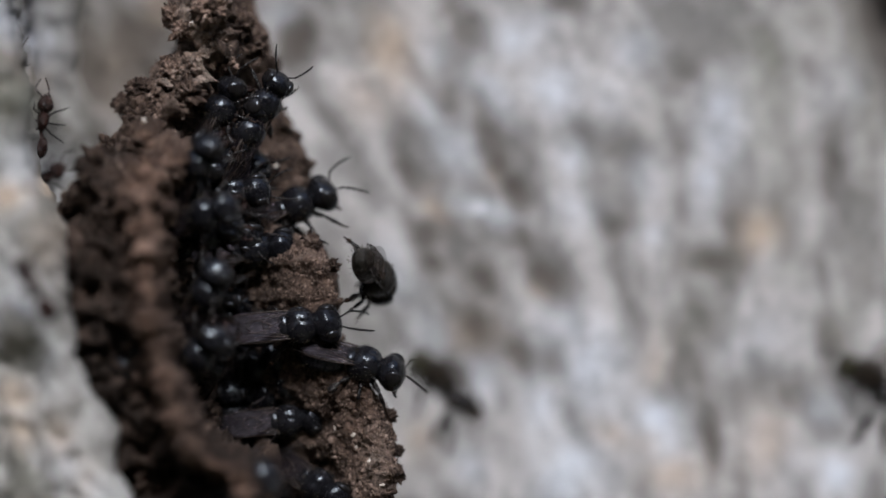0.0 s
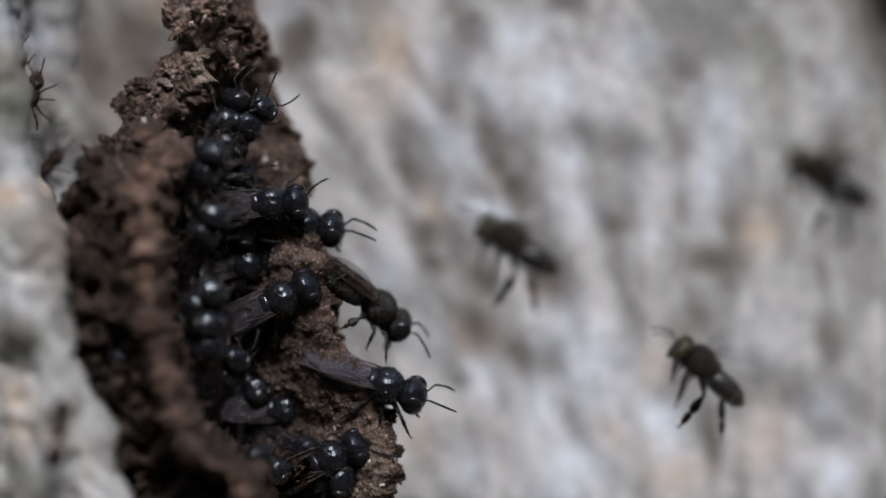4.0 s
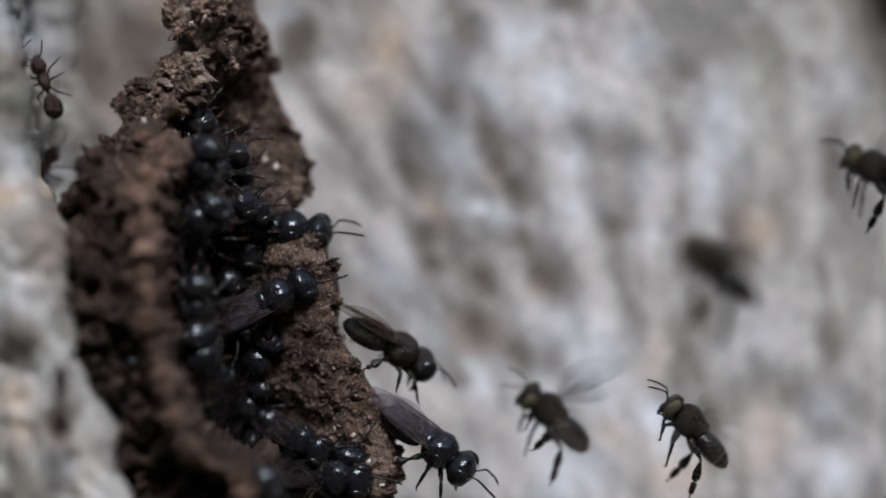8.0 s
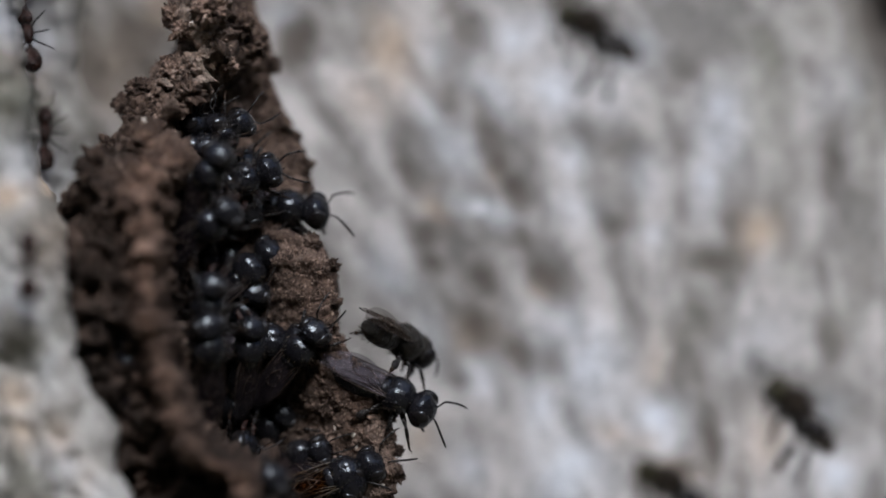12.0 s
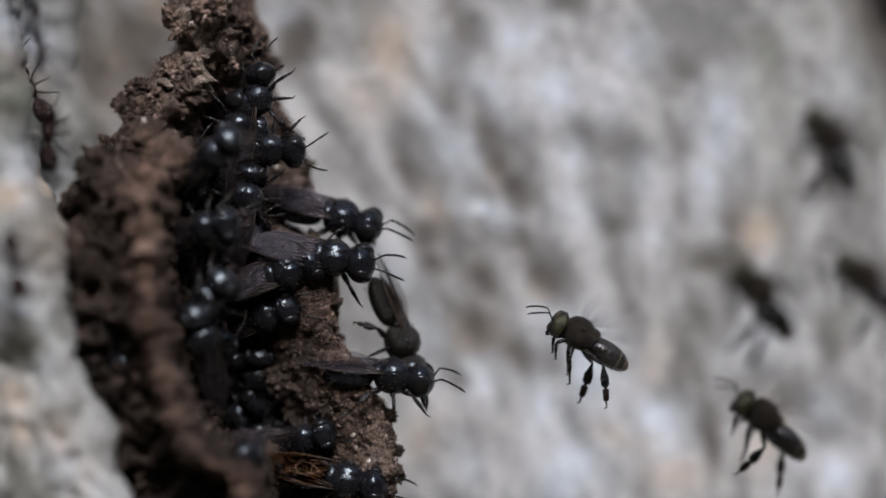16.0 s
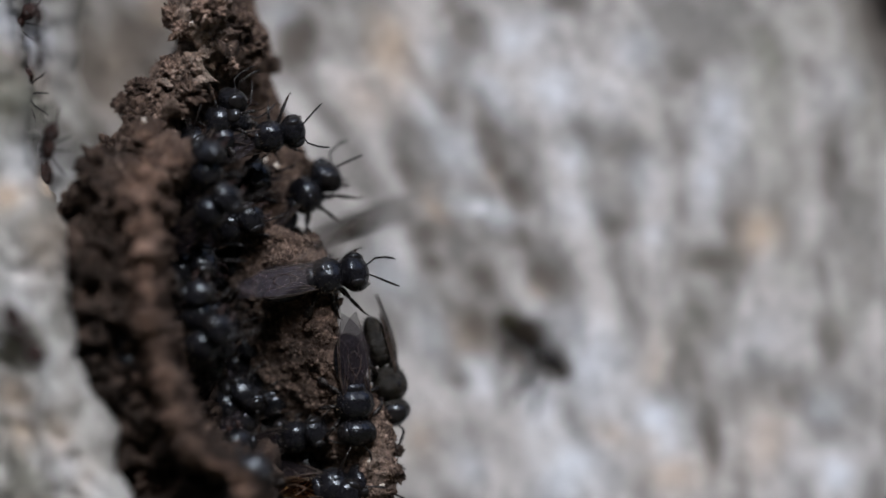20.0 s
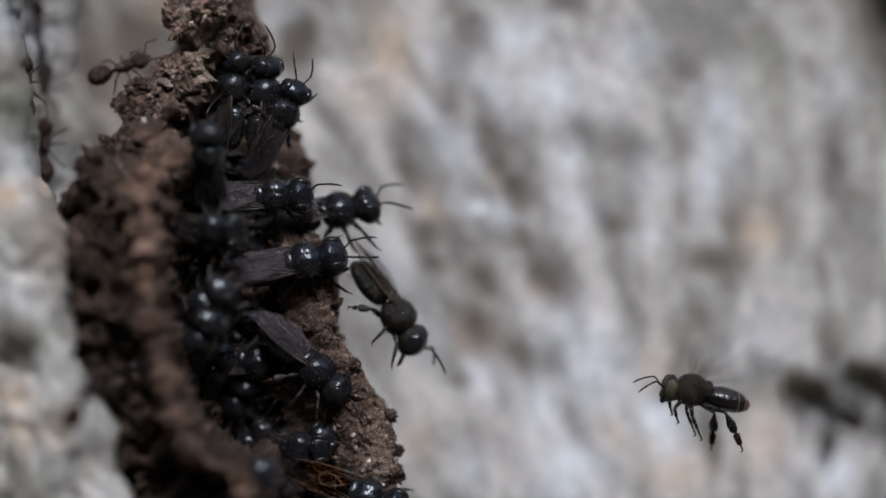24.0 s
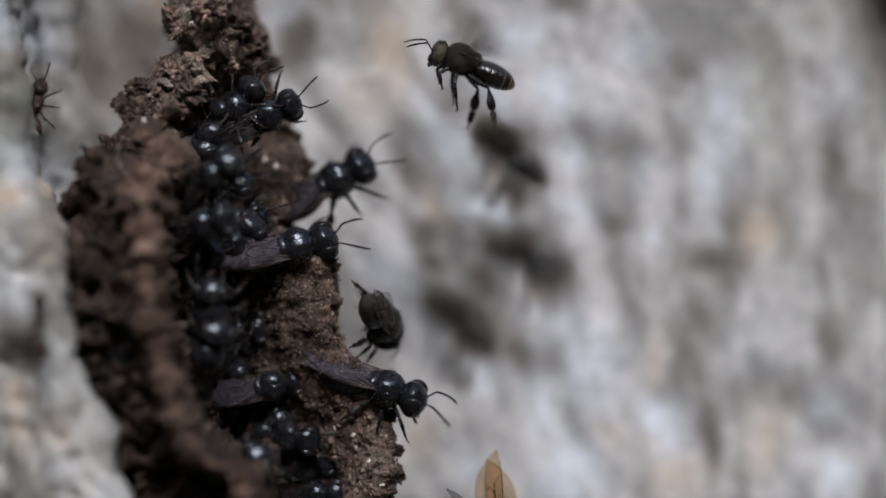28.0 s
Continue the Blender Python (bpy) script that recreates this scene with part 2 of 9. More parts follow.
# brown stains, and painted shade beside the lip and at the right edge
STAINS_AND_SHADE = [
    (-6.36, 8.71, 0.86, 1.39, -0.30, 0.80),
    (-16.02, 7.98, 2.78, 3.09, 0.00, 0.75),
    (-13.12, 8.71, 2.01, 2.32, 0.00, 0.70),
    (-15.77, 4.85, 2.16, 2.16, 0.00, 0.70),
    (-17.46, 6.54, 1.24, 1.85, 0.00, 0.70),
    (19.90, 9.70, 2.32, 4.32, 0.10, 1.00),
    (18.90, 9.70, 0.93, 2.78, 0.10, 0.80),
    (-14.75, 7.40, 0.40, 1.30, 0.10, 1.00),
    (-16.70, 7.90, 0.55, 1.10, -0.10, 1.00),
    (-13.30, 6.60, 0.32, 0.90, 0.15, 0.90),
    (-15.60, 5.30, 0.45, 1.00, 0.10, 0.95),
    (-12.70, 8.70, 0.35, 0.80, 0.00, 0.90)]
LICHEN = [
    (3.52, 9.19, 1.16, 0.92, 0.00, 0.95),
    (4.85, 6.77, 1.11, 1.11, 0.00, 0.85),
    (2.07, 6.77, 0.63, 1.33, 0.40, 0.80),
    (-0.22, 8.46, 0.60, 0.72, 0.00, 0.50),
    (-0.82, 6.05, 0.68, 1.45, 0.40, 0.55),
    (0.27, 4.36, 0.92, 1.45, 0.30, 0.55),
    (1.59, 1.47, 0.82, 0.68, 1.60, 0.95),
    (5.45, 3.88, 0.84, 0.72, 0.00, 0.65),
    (5.69, 1.71, 1.16, 0.96, 0.00, 0.55),
    (8.34, 8.70, 0.84, 0.84, 0.00, 0.65),
    (1.59, -5.52, 0.92, 1.01, 0.20, 0.65),
    (5.21, -3.59, 1.45, 1.45, 0.20, 0.50),
    (4.24, -7.21, 0.92, 1.69, 0.20, 0.75),
    (1.11, -9.14, 0.84, 1.08, 0.00, 0.50),
    (-2.03, -0.94, 0.96, 1.45, 0.30, 0.50),
    (-0.58, -3.83, 0.96, 1.45, 0.30, 0.40)]
PALE_LICHEN = [
    (11.72, 5.09, 0.87, 1.64, 0.00, 1.00),
    (11.24, 2.68, 0.68, 1.40, 0.00, 0.75),
    (5.45, -9.38, 1.60, 1.60, 0.10, 1.00),
    (9.31, -7.21, 0.95, 1.30, 0.30, 1.00),
    (6.41, -5.04, 1.50, 1.80, 0.20, 0.90),
    (16.54, -6.73, 0.84, 0.84, 0.00, 0.45),
    (16.78, -9.86, 0.92, 1.21, 0.00, 0.75),
    (8.94, 0.51, 0.60, 0.60, 0.00, 0.55),
    (17.02, 6.65, 1.21, 0.96, 0.00, 0.30),
    (13.16, -4.32, 1.45, 1.45, 0.00, 0.30),
    (7.26, 6.53, 0.96, 0.96, 0.00, 0.35),
    (8.82, 3.40, 0.72, 1.21, 0.00, 0.35),
    (-6.73, 10.15, 0.60, 0.68, 0.00, 0.60),
    (14.85, -9.38, 0.72, 1.21, 0.00, 0.35)]
OCHRE = [
    (-2.03, 7.98, 1.16, 1.69, 0.20, 0.60),
    (-3.47, 6.05, 0.96, 0.96, 0.30, 0.40),
    (-0.34, 1.71, 0.53, 0.72, 0.30, 0.50),
    (1.88, 2.92, 0.34, 0.48, 0.00, 0.40),
    (13.53, 0.75, 0.92, 0.92, 0.00, 0.60),
    (4.00, -1.90, 0.58, 0.34, 0.00, 0.55),
    (1.23, -3.83, 0.96, 0.96, 0.20, 0.40),
    (8.94, -7.93, 0.58, 0.58, 0.00, 0.55),
    (10.15, -9.62, 1.16, 0.92, 0.00, 0.65),
    (7.14, -7.93, 0.96, 0.72, 0.00, 0.45),
    (13.89, -8.41, 1.01, 1.45, 0.20, 0.50),
    (-0.82, -7.93, 0.58, 0.84, 0.00, 0.55),
    (9.31, -4.32, 0.58, 1.21, 0.00, 0.30),
    (-12.39, 10.15, 0.63, 0.96, 0.00, 0.80),
    (-14.06, 7.68, 1.24, 1.70, 0.00, 0.60),
    (-16.60, 7.50, 1.08, 1.54, 0.00, 0.60)]
MOSS = [
    (13.89, 6.77, 1.35, 2.65, 0.00, 0.50),
    (14.13, 4.36, 0.96, 1.93, 0.00, 0.40),
    (13.41, 4.61, 0.53, 1.21, 0.00, 0.50),
    (15.82, 9.67, 1.21, 1.21, 0.00, 0.35),
    (17.38, 8.46, 0.63, 2.41, 0.00, 0.45),
    (14.85, -0.94, 0.96, 0.96, 0.00, 0.30),
    (10.75, -3.11, 1.21, 1.21, 0.00, 0.35),
    (17.14, -3.35, 1.21, 1.69, 0.00, 0.35),
    (14.61, 2.68, 0.96, 1.21, 0.00, 0.30),
    (18.23, 6.53, 0.63, 3.62, 0.00, 0.55),
    (9.19, 6.05, 0.72, 1.21, 0.00, 0.25),
    (11.52, -0.51, 1.21, 0.72, 0.00, 0.50),
    (-16.30, 9.70, 1.85, 1.85, 0.00, 0.60)]
NEAR_CREVICES = [
    (-16.68, -3.05, 0.88, 0.99, 0.20, 0.80),
    (-15.03, -6.13, 0.66, 0.88, 0.00, 0.35),
    (-15.91, 0.46, 0.55, 1.10, 0.20, 0.30),
    (-12.83, -7.01, 0.55, 0.88, 0.20, 0.50),
    (-16.35, 5.52, 0.44, 1.32, 0.20, 0.40)]
NEAR_LICHEN = [
    (-16.90, 8.70, 0.77, 0.99, 0.00, 0.70),
    (-16.35, 3.32, 0.66, 1.10, 0.20, 0.35),
    (-16.13, -1.30, 0.77, 1.10, 0.20, 0.35),
    (-14.59, -8.33, 1.10, 1.10, 0.20, 0.35),
    (-15.25, -4.37, 0.44, 0.88, 0.00, 0.30),
    (-13.49, -9.21, 0.88, 0.88, 0.00, 0.30)]
NEAR_OCHRE = [
    (-16.79, 2.22, 0.55, 0.55, 0.00, 0.90),
    (-16.57, -5.47, 0.77, 0.77, 0.00, 0.70),
    (-14.81, -7.23, 0.66, 0.99, 0.00, 0.60),
    (-16.35, -7.01, 0.66, 0.88, 0.00, 0.50),
    (-15.69, -0.20, 0.66, 1.32, 0.00, 0.40),
    (-16.79, 7.49, 0.66, 1.10, 0.00, 0.40),
    (-13.71, -8.77, 0.66, 1.10, 0.00, 0.40)]
NEAR_MOSS = [
    (-17.01, 5.74, 0.66, 0.88, 0.00, 0.70),
    (-15.91, -3.49, 0.88, 0.88, 0.00, 0.50),
    (-16.35, -8.99, 0.88, 0.88, 0.00, 0.40)]
FISSURE = [
    (20.46, 10.65, 1.43, 3.71, 0.12, 1.00)]
PALE_PATCHES = [
    (-9.90, 9.60, 1.00, 1.70, 0.00, 1.35),
    (-9.75, 7.60, 0.70, 1.30, 0.00, 1.30),
    (-10.31, 7.26, 1.03, 0.57, 0.00, 0.90),
    (-11.00, 9.44, 0.69, 0.92, 0.00, 0.70),
    (-11.11, 6.45, 1.15, 0.46, 0.00, 0.50),
    (-2.85, -8.24, 0.90, 1.60, 0.00, 0.60),
    (-4.50, -2.60, 1.10, 2.00, 0.30, 0.55),
    (-3.50, -5.60, 1.10, 1.50, 0.30, 0.60),
    (-6.60, 2.80, 0.90, 1.20, 0.00, 0.40)]
CRUST = [
    (-9.90, 9.60, 0.95, 1.50, 0.00, 1.00),
    (-9.70, 7.60, 0.60, 1.10, 0.00, 0.95),
    (-10.90, 6.90, 0.70, 0.50, 0.00, 0.60),
    (-2.60, -8.60, 0.60, 1.20, 0.00, 0.35)]
# dark soil and nest shade put into colour, in the hollow and flank
NEST_SHADE = [
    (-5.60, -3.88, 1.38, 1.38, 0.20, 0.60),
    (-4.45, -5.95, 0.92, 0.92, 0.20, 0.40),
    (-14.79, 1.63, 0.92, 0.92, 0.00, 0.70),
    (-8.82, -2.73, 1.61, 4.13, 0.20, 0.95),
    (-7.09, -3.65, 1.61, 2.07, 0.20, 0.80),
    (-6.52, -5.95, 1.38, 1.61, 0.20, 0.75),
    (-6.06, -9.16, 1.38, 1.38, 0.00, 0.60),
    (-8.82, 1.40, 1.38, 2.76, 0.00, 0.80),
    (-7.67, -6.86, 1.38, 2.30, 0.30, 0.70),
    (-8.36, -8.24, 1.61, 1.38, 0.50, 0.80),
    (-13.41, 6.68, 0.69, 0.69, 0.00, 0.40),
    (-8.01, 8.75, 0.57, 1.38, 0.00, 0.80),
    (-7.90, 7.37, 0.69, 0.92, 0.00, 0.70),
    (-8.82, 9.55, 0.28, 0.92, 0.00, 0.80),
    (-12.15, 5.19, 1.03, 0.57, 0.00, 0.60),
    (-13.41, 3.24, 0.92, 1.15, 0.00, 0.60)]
# heights, then the left edge, the front ridge, the right rim, the ridge's depth and how hollow it is
NEST_Z = [13.8, 11.5, 10.12, 9.21, 8.52, 8.06, 7.83, 7.14, 6.45, 5.88, 5.42, 4.61, 3.7, 2.78, 1.97, 1.29, 0.83, 0.14, -0.67, -2.5, -3.65, -4.8, -6.86, -7.4, -8.01, -8.25, -8.5, -8.7, -8.93, -10.54, -13.98]
NEST_LEFT = [-10.42, -10.31, -10.52, -10.61, -10.24, -9.83, -10.31, -11.23, -11.98, -12.49, -12.35, -12.9, -13.65, -13.95, -14.5, -15.0, -15.3, -15.6, -15.75, -15.75, -15.7, -15.43, -14.67, -14.4, -14.1, -13.98, -13.86, -13.76, -13.64, -13.18, -12.49]
NEST_RIDGE = [-9.96, -10.08, -10.08, -10.08, -9.92, -9.6, -9.92, -10.31, -10.65, -11.11, -11.34, -11.9, -10.69, -11.2, -11.52, -11.49, -11.46, -11.41, -11.44, -11.31, -11.08, -10.75, -10.15, -9.95, -9.5, -9.0, -8.4, -7.9, -7.6, -7.5, -7.5]
NEST_RIM = [-8.36, -8.13, -8.01, -7.62, -7.3, -7.3, -7.39, -7.44, -7.03, -6.75, -6.52, -6.29, -5.88, -5.72, -5.95, -6.93, -6.93, -5.14, -4.64, -4.45, -4.27, -3.72, -2.3, -2.13, -1.93, -1.93, -1.93, -1.93, -1.93, -2.16, -2.62]
NEST_FRONT = [3.0, 1.0, 0.01, 0.0, 0.0, 0.0, -0.07, -0.33, -0.6, -1.15, -1.6, -2.8, -4.4, -5.8, -6.8, -7.26, -7.58, -7.72, -7.87, -8.2, -8.22, -8.24, -8.28, -8.29, -8.3, -8.3, -8.3, -8.31, -8.31, -8.34, -8.4]
NEST_HOLLOW = [0.0, 0.0, 0.0, 0.0, 0.0, 0.1, 0.15, 0.35, 0.6, 0.7, 0.85, 0.95, 1.0, 1.0, 1.0, 1.0, 1.0, 1.0, 1.0, 1.0, 1.0, 1.0, 1.0, 1.0, 1.0, 1.0, 1.0, 1.0, 1.0, 1.0, 1.0]
CLODS = [(-10.97, 9.53, 0.53), (-10.61, 8.84, 0.46), (-9.39, 9.67, 0.64), (-8.31, 9.21, 0.57), (-7.71, 8.40, 0.60), (-7.21, 7.65, 0.41), (-11.34, 7.65, 0.23), (-11.00, 7.19, 0.51), (-12.21, 6.45, 0.55), (-13.13, 5.95, 0.46), (-12.49, 5.35, 0.46), (-13.57, 4.25, 0.40), (-13.85, 3.65, 0.42), (-14.30, 2.96, 0.36), (-14.80, 2.09, 0.40), (-15.20, 1.58, 0.32), (-6.52, 5.19, 0.37), (-6.06, 4.61, 0.30), (-5.69, 3.42, 0.46), (-5.56, 2.55, 0.34), (-6.18, 2.04, 0.34), (-5.23, 0.21, 0.41), (-4.50, -0.67, 0.32), (-4.36, -2.27, 0.32), (-3.54, -4.80, 0.37), (-2.20, -6.86, 0.41), (-1.74, -8.24, 0.28), (-1.79, -9.16, 0.34), (-2.16, -9.90, 0.41), (-8.93, 7.48, 0.55), (-10.42, 6.34, 0.69)]
LIP_Z = [14.09, 9.69, 7.49, 4.86, 2.88, 1.12, -0.86, -3.05, -5.03, -6.57, -8.55, -10.09, -14.04]
LIP_X = [-17.23, -17.05, -16.90, -16.57, -16.17, -15.58, -15.03, -14.55, -13.82, -13.16, -12.50, -11.84, -10.86]


def along(table, z):
    """Reads a table of the nest at the heights z."""
    return np.interp(-np.asarray(z, float), [-v for v in NEST_Z], table)


def nest_section(z):
    """The outline of the nest at one height: from the trunk, round the ridge, into the hollow, over the rim and back to the trunk."""
    a, b, e = along(NEST_LEFT, z), along(NEST_RIDGE, z), along(NEST_RIM, z)
    f, h = along(NEST_FRONT, z), along(NEST_HOLLOW, z)
    w = e - b
    tuck = np.interp(z, [1.0, 3.5], [0.35, 1.0])      # the inner face is steeper low down
    back = np.interp(z, [-0.5, 2.0, 4.5], [0.0, 2.2, 4.2])     # the upper right rim stands further back
    deep = 6.6 * h + 1.6 * (1 - h)
    low = np.interp(z, [-1.0, 3.0], [1.0, 0.0])      # the left flank stands forward lower down
    left = max(b - np.interp(z, [-9.0, -6.0, -1.0, 1.0, 2.5, 3.5, 4.5], [0.9, 0.8, 0.8, 1.3, 1.9, 1.9, 1.0]), a + 0.4)
    side = -5.2 * low + 0.25 * f * (1 - low) + np.interp(z, [-8.2, -6.6], [1.3, 0.0])      # a hollow at the foot
    return [(a + 3.5, 18.0), (a + 0.9, 7.0), (a + 0.1, 3.5 - 2.0 * low), (a, 1.2 - 3.2 * low), (a + 0.35 * (left - a), side - 0.3), (left, side - 0.2 + 0.3 * f * (1 - low)),
            (left + 0.4, f * 0.75), (b - 0.25, f), (b + 0.03, f * 0.92), (b + tuck * 0.5, f * 0.5 + 0.2), (b + tuck * 0.85, deep * 0.7), (b + 0.29 * w, deep),
            (b + 0.47 * w, deep * 0.42 + 0.3 * back), (b + 0.68 * w, deep * 0.18 + 0.2 + 0.85 * back), (e - 0.5, 0.7 + back), (e - 0.05, 1.1 + back), (e - 0.25, 2.4 + back), (e - 1.6, 7.0), (e - 2.6, 18.0)]


# ---- the tree ----
def make_trunk():
    """A thick grey trunk, finely modelled where the nest sits and coarser all round."""
    fine = np.arange(-30, 30.01, 0.2)
    ang = np.concatenate([np.linspace(-math.pi, fine[0] / 160, 60)[:-1], fine / 160, np.linspace(fine[-1] / 160, math.pi, 60)[1:]])
    zs = np.concatenate([np.linspace(2400, 21, 110)[:-1], np.arange(20, -20.01, -0.2), np.linspace(-21, -600, 70)])
    A, Z = np.meshgrid(ang, zs)
    U = A * 160
    lean = np.clip(0.42 - 0.02 * U, 0.0, 0.55)
    shape = U + lean * np.clip(Z, -40, 40)
    warp = fbm(U, 0 * U, Z, 0.18, 3, 5.0)
    fissure = spots(U, Z, FISSURE)      # a deep furrow, its shade also put into the colour
    # crevice and furrow shade goes into the colour; the relief stays almost flat
    crev = np.maximum.reduce([2.25 * spots(U + 0.25 * warp, Z + 0.35 * warp, CREVICE_SHADE), 1.7 * spots(U + 0.25 * warp, Z + 0.35 * warp, FURROW_SHADE + STAINS_AND_SHADE), np.clip(1.3 * fissure, 0, 1)])
    ridge = fbm(shape, 0 * U, Z * 0.25, 0.22, 5, 11.0)
    bumps = fbm(shape, 0 * U, Z * 0.5, 0.75, 4, 3.0)
    far = np.clip((np.abs(U) - 28) / 40, 0, 1) + np.clip((np.abs(Z) - 19) / 40, 0, 1)
    coarse = 6 * np.clip(far, 0, 1) * fbm(U, 0 * U, Z * 0.25, 0.05, 4, 2.0)
    R = 160 + 0.28 * ridge + 0.13 * bumps - 0.08 * crev - 7.0 * fissure + coarse
    X, Y = R * np.sin(A), 170.5 - R * np.cos(A)
    X[0], Y[0], Z[0] = 0.0, 170.5, Z[1]
    w2 = fbm(U, 0 * U, Z, 0.5, 3, 9.0)
    streak = fbm(shape + 0.6 * warp, 0 * U, Z * 0.42, 0.42, 3, 44.0)
    layers = {"crevice_shade": np.clip(crev, 0, 1), "streak": np.clip(0.5 + 0.32 * streak + 0.4 * bumps, 0, 1)}
    for key, rows in (("lichen", LICHEN + PALE_LICHEN), ("ochre", OCHRE), ("moss", MOSS)):
        layers[key] = np.clip(spots(U + 0.4 * warp, Z + 0.6 * warp, rows) * (1 + 0.6 * w2), 0, 1)
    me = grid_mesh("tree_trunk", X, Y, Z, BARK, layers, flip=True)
    return tagged(new("tree_trunk", me), "thick pale grey tree trunk with furrowed lichen-spotted bark", "tree trunk", kind="structure")


make_trunk()


def make_bark_flap():
    """A swollen lip of bark that stands before the left flank of the nest."""
    zs = np.concatenate([np.linspace(90, 17, 24)[:-1], np.arange(16, -16.01, -0.12), np.linspace(-17, -90, 24)])
    edge = np.interp(-zs, [-v for v in LIP_Z], LIP_X)
    edge = edge - np.clip(zs - 14, 0, 99) * 0.35 - np.clip(-14 - zs, 0, 99) * 0.25
    s = np.linspace(0, 1, 200)
    outline = [(-40, 19), (-30, 8), (-22, -1), (-12, -6.5), (-5, -8.8), (-1.6, -9.6), (-0.35, -9.2), (0.0, -8.2), (-0.35, -5.0), (-0.5, 1), (0.1, 7), (2.5, 14)]
    knots = np.array([0, .1, .18, .32, .5, .66, .74, .79, .84, .9, .95, 1.0])
    ox, oy = np.interp(s, knots, [p[0] for p in outline]), np.interp(s, knots, [p[1] for p in outline])
    for _ in range(4):
        ox[1:-1], oy[1:-1] = (ox[:-2] + 2 * ox[1:-1] + ox[2:]) / 4, (oy[:-2] + 2 * oy[1:-1] + oy[2:]) / 4
    X, Z = edge[:, None] + ox[None, :], np.repeat(zs[:, None], len(s), 1)
    Y = np.repeat(oy[None, :], len(zs), 0) + 3 * (np.clip(np.abs(Z) - 16, 0, 99) / 20) ** 1.5
    n = sheet_normals(X, Y, Z)
    lump = fbm(X + 0.3 * Z, Y, Z * 0.55, 0.35, 5, 21.0)
    small = fbm(X, Y, Z, 1.6, 4, 4.0)
    # the crevices are dug out and their shade is also put into the colour
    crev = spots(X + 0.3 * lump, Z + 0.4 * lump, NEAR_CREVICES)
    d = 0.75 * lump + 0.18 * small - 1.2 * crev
    layers = {"crevice_shade": crev, "streak": np.clip(0.5 + 0.6 * lump + 0.25 * small, 0, 1)}
    for key, rows in (("lichen", NEAR_LICHEN), ("ochre", NEAR_OCHRE), ("moss", NEAR_MOSS)):
        layers[key] = np.clip(spots(X + 0.5 * lump, Z + 0.6 * lump, rows) * (1 + 0.6 * small), 0, 1)
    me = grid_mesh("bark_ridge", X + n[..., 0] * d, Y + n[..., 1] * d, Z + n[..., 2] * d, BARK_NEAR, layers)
    return tagged(new("bark_ridge", me), "rounded pale grey bark lip covered with lichen beside the nest", "bark", kind="structure")


make_bark_flap()


def make_ground():
    rings = np.concatenate([np.linspace(0.14, 3, 24), np.geomspace(3.5, 900, 30)]) * 1000
    a = np.linspace(0, 2 * math.pi, 97)
    A, R = np.meshgrid(a, rings)
    X, Y = R * np.sin(A), 183 + R * np.cos(A)
    Z = -560 + 25 * np.clip(R / 4000, 0, 1) * fbm(X, Y, 0 * X, 0.0012, 4)
    k = Mat("leaf_litter", 0.95)
    k.colour(k.ramp(k.noise(0.05, 6, 0.7), (0.3, (0.05, 0.04, 0.025)), (0.55, (0.10, 0.085, 0.045)), (0.7, (0.07, 0.10, 0.04))))
    k.bump(k.noise(0.12, 6, 0.7), 8.0)
    me = grid_mesh("ground", X, Y, Z, k.m)
    return tagged(new("ground", me), "brown forest floor covered with leaf litter and moss", "ground", kind="structure")


make_ground()


def make_woods():
    """The dim woods all round, far out of focus: a plain dark wall of leaves."""
    a, h = np.meshgrid(np.linspace(0, 2 * math.pi, 181), np.linspace(0, 1, 24))
    R = 6000 + 500 * fbm(np.cos(a) * 4, np.sin(a) * 4, h * 3, 1.2, 4)
    top = 4300 + 700 * fbm(np.cos(a) * 3, np.sin(a) * 3, 0 * h, 1.5, 4)
    k = Mat("dim_foliage", 0.8)
    k.colour(k.ramp(k.noise(0.012, 6, 0.7), (0.35, (0.018, 0.024, 0.012)), (0.65, (0.06, 0.085, 0.035))))
    k.bump(k.noise(0.02, 5), 60.0)
    me = grid_mesh("backdrop_woods", R * np.sin(a), 183 + R * np.cos(a), -620 + h * top, k.m)
    return tagged(new("backdrop_woods", me), "dim dark green woods standing round the tree", "woods", kind="structure")


make_woods()


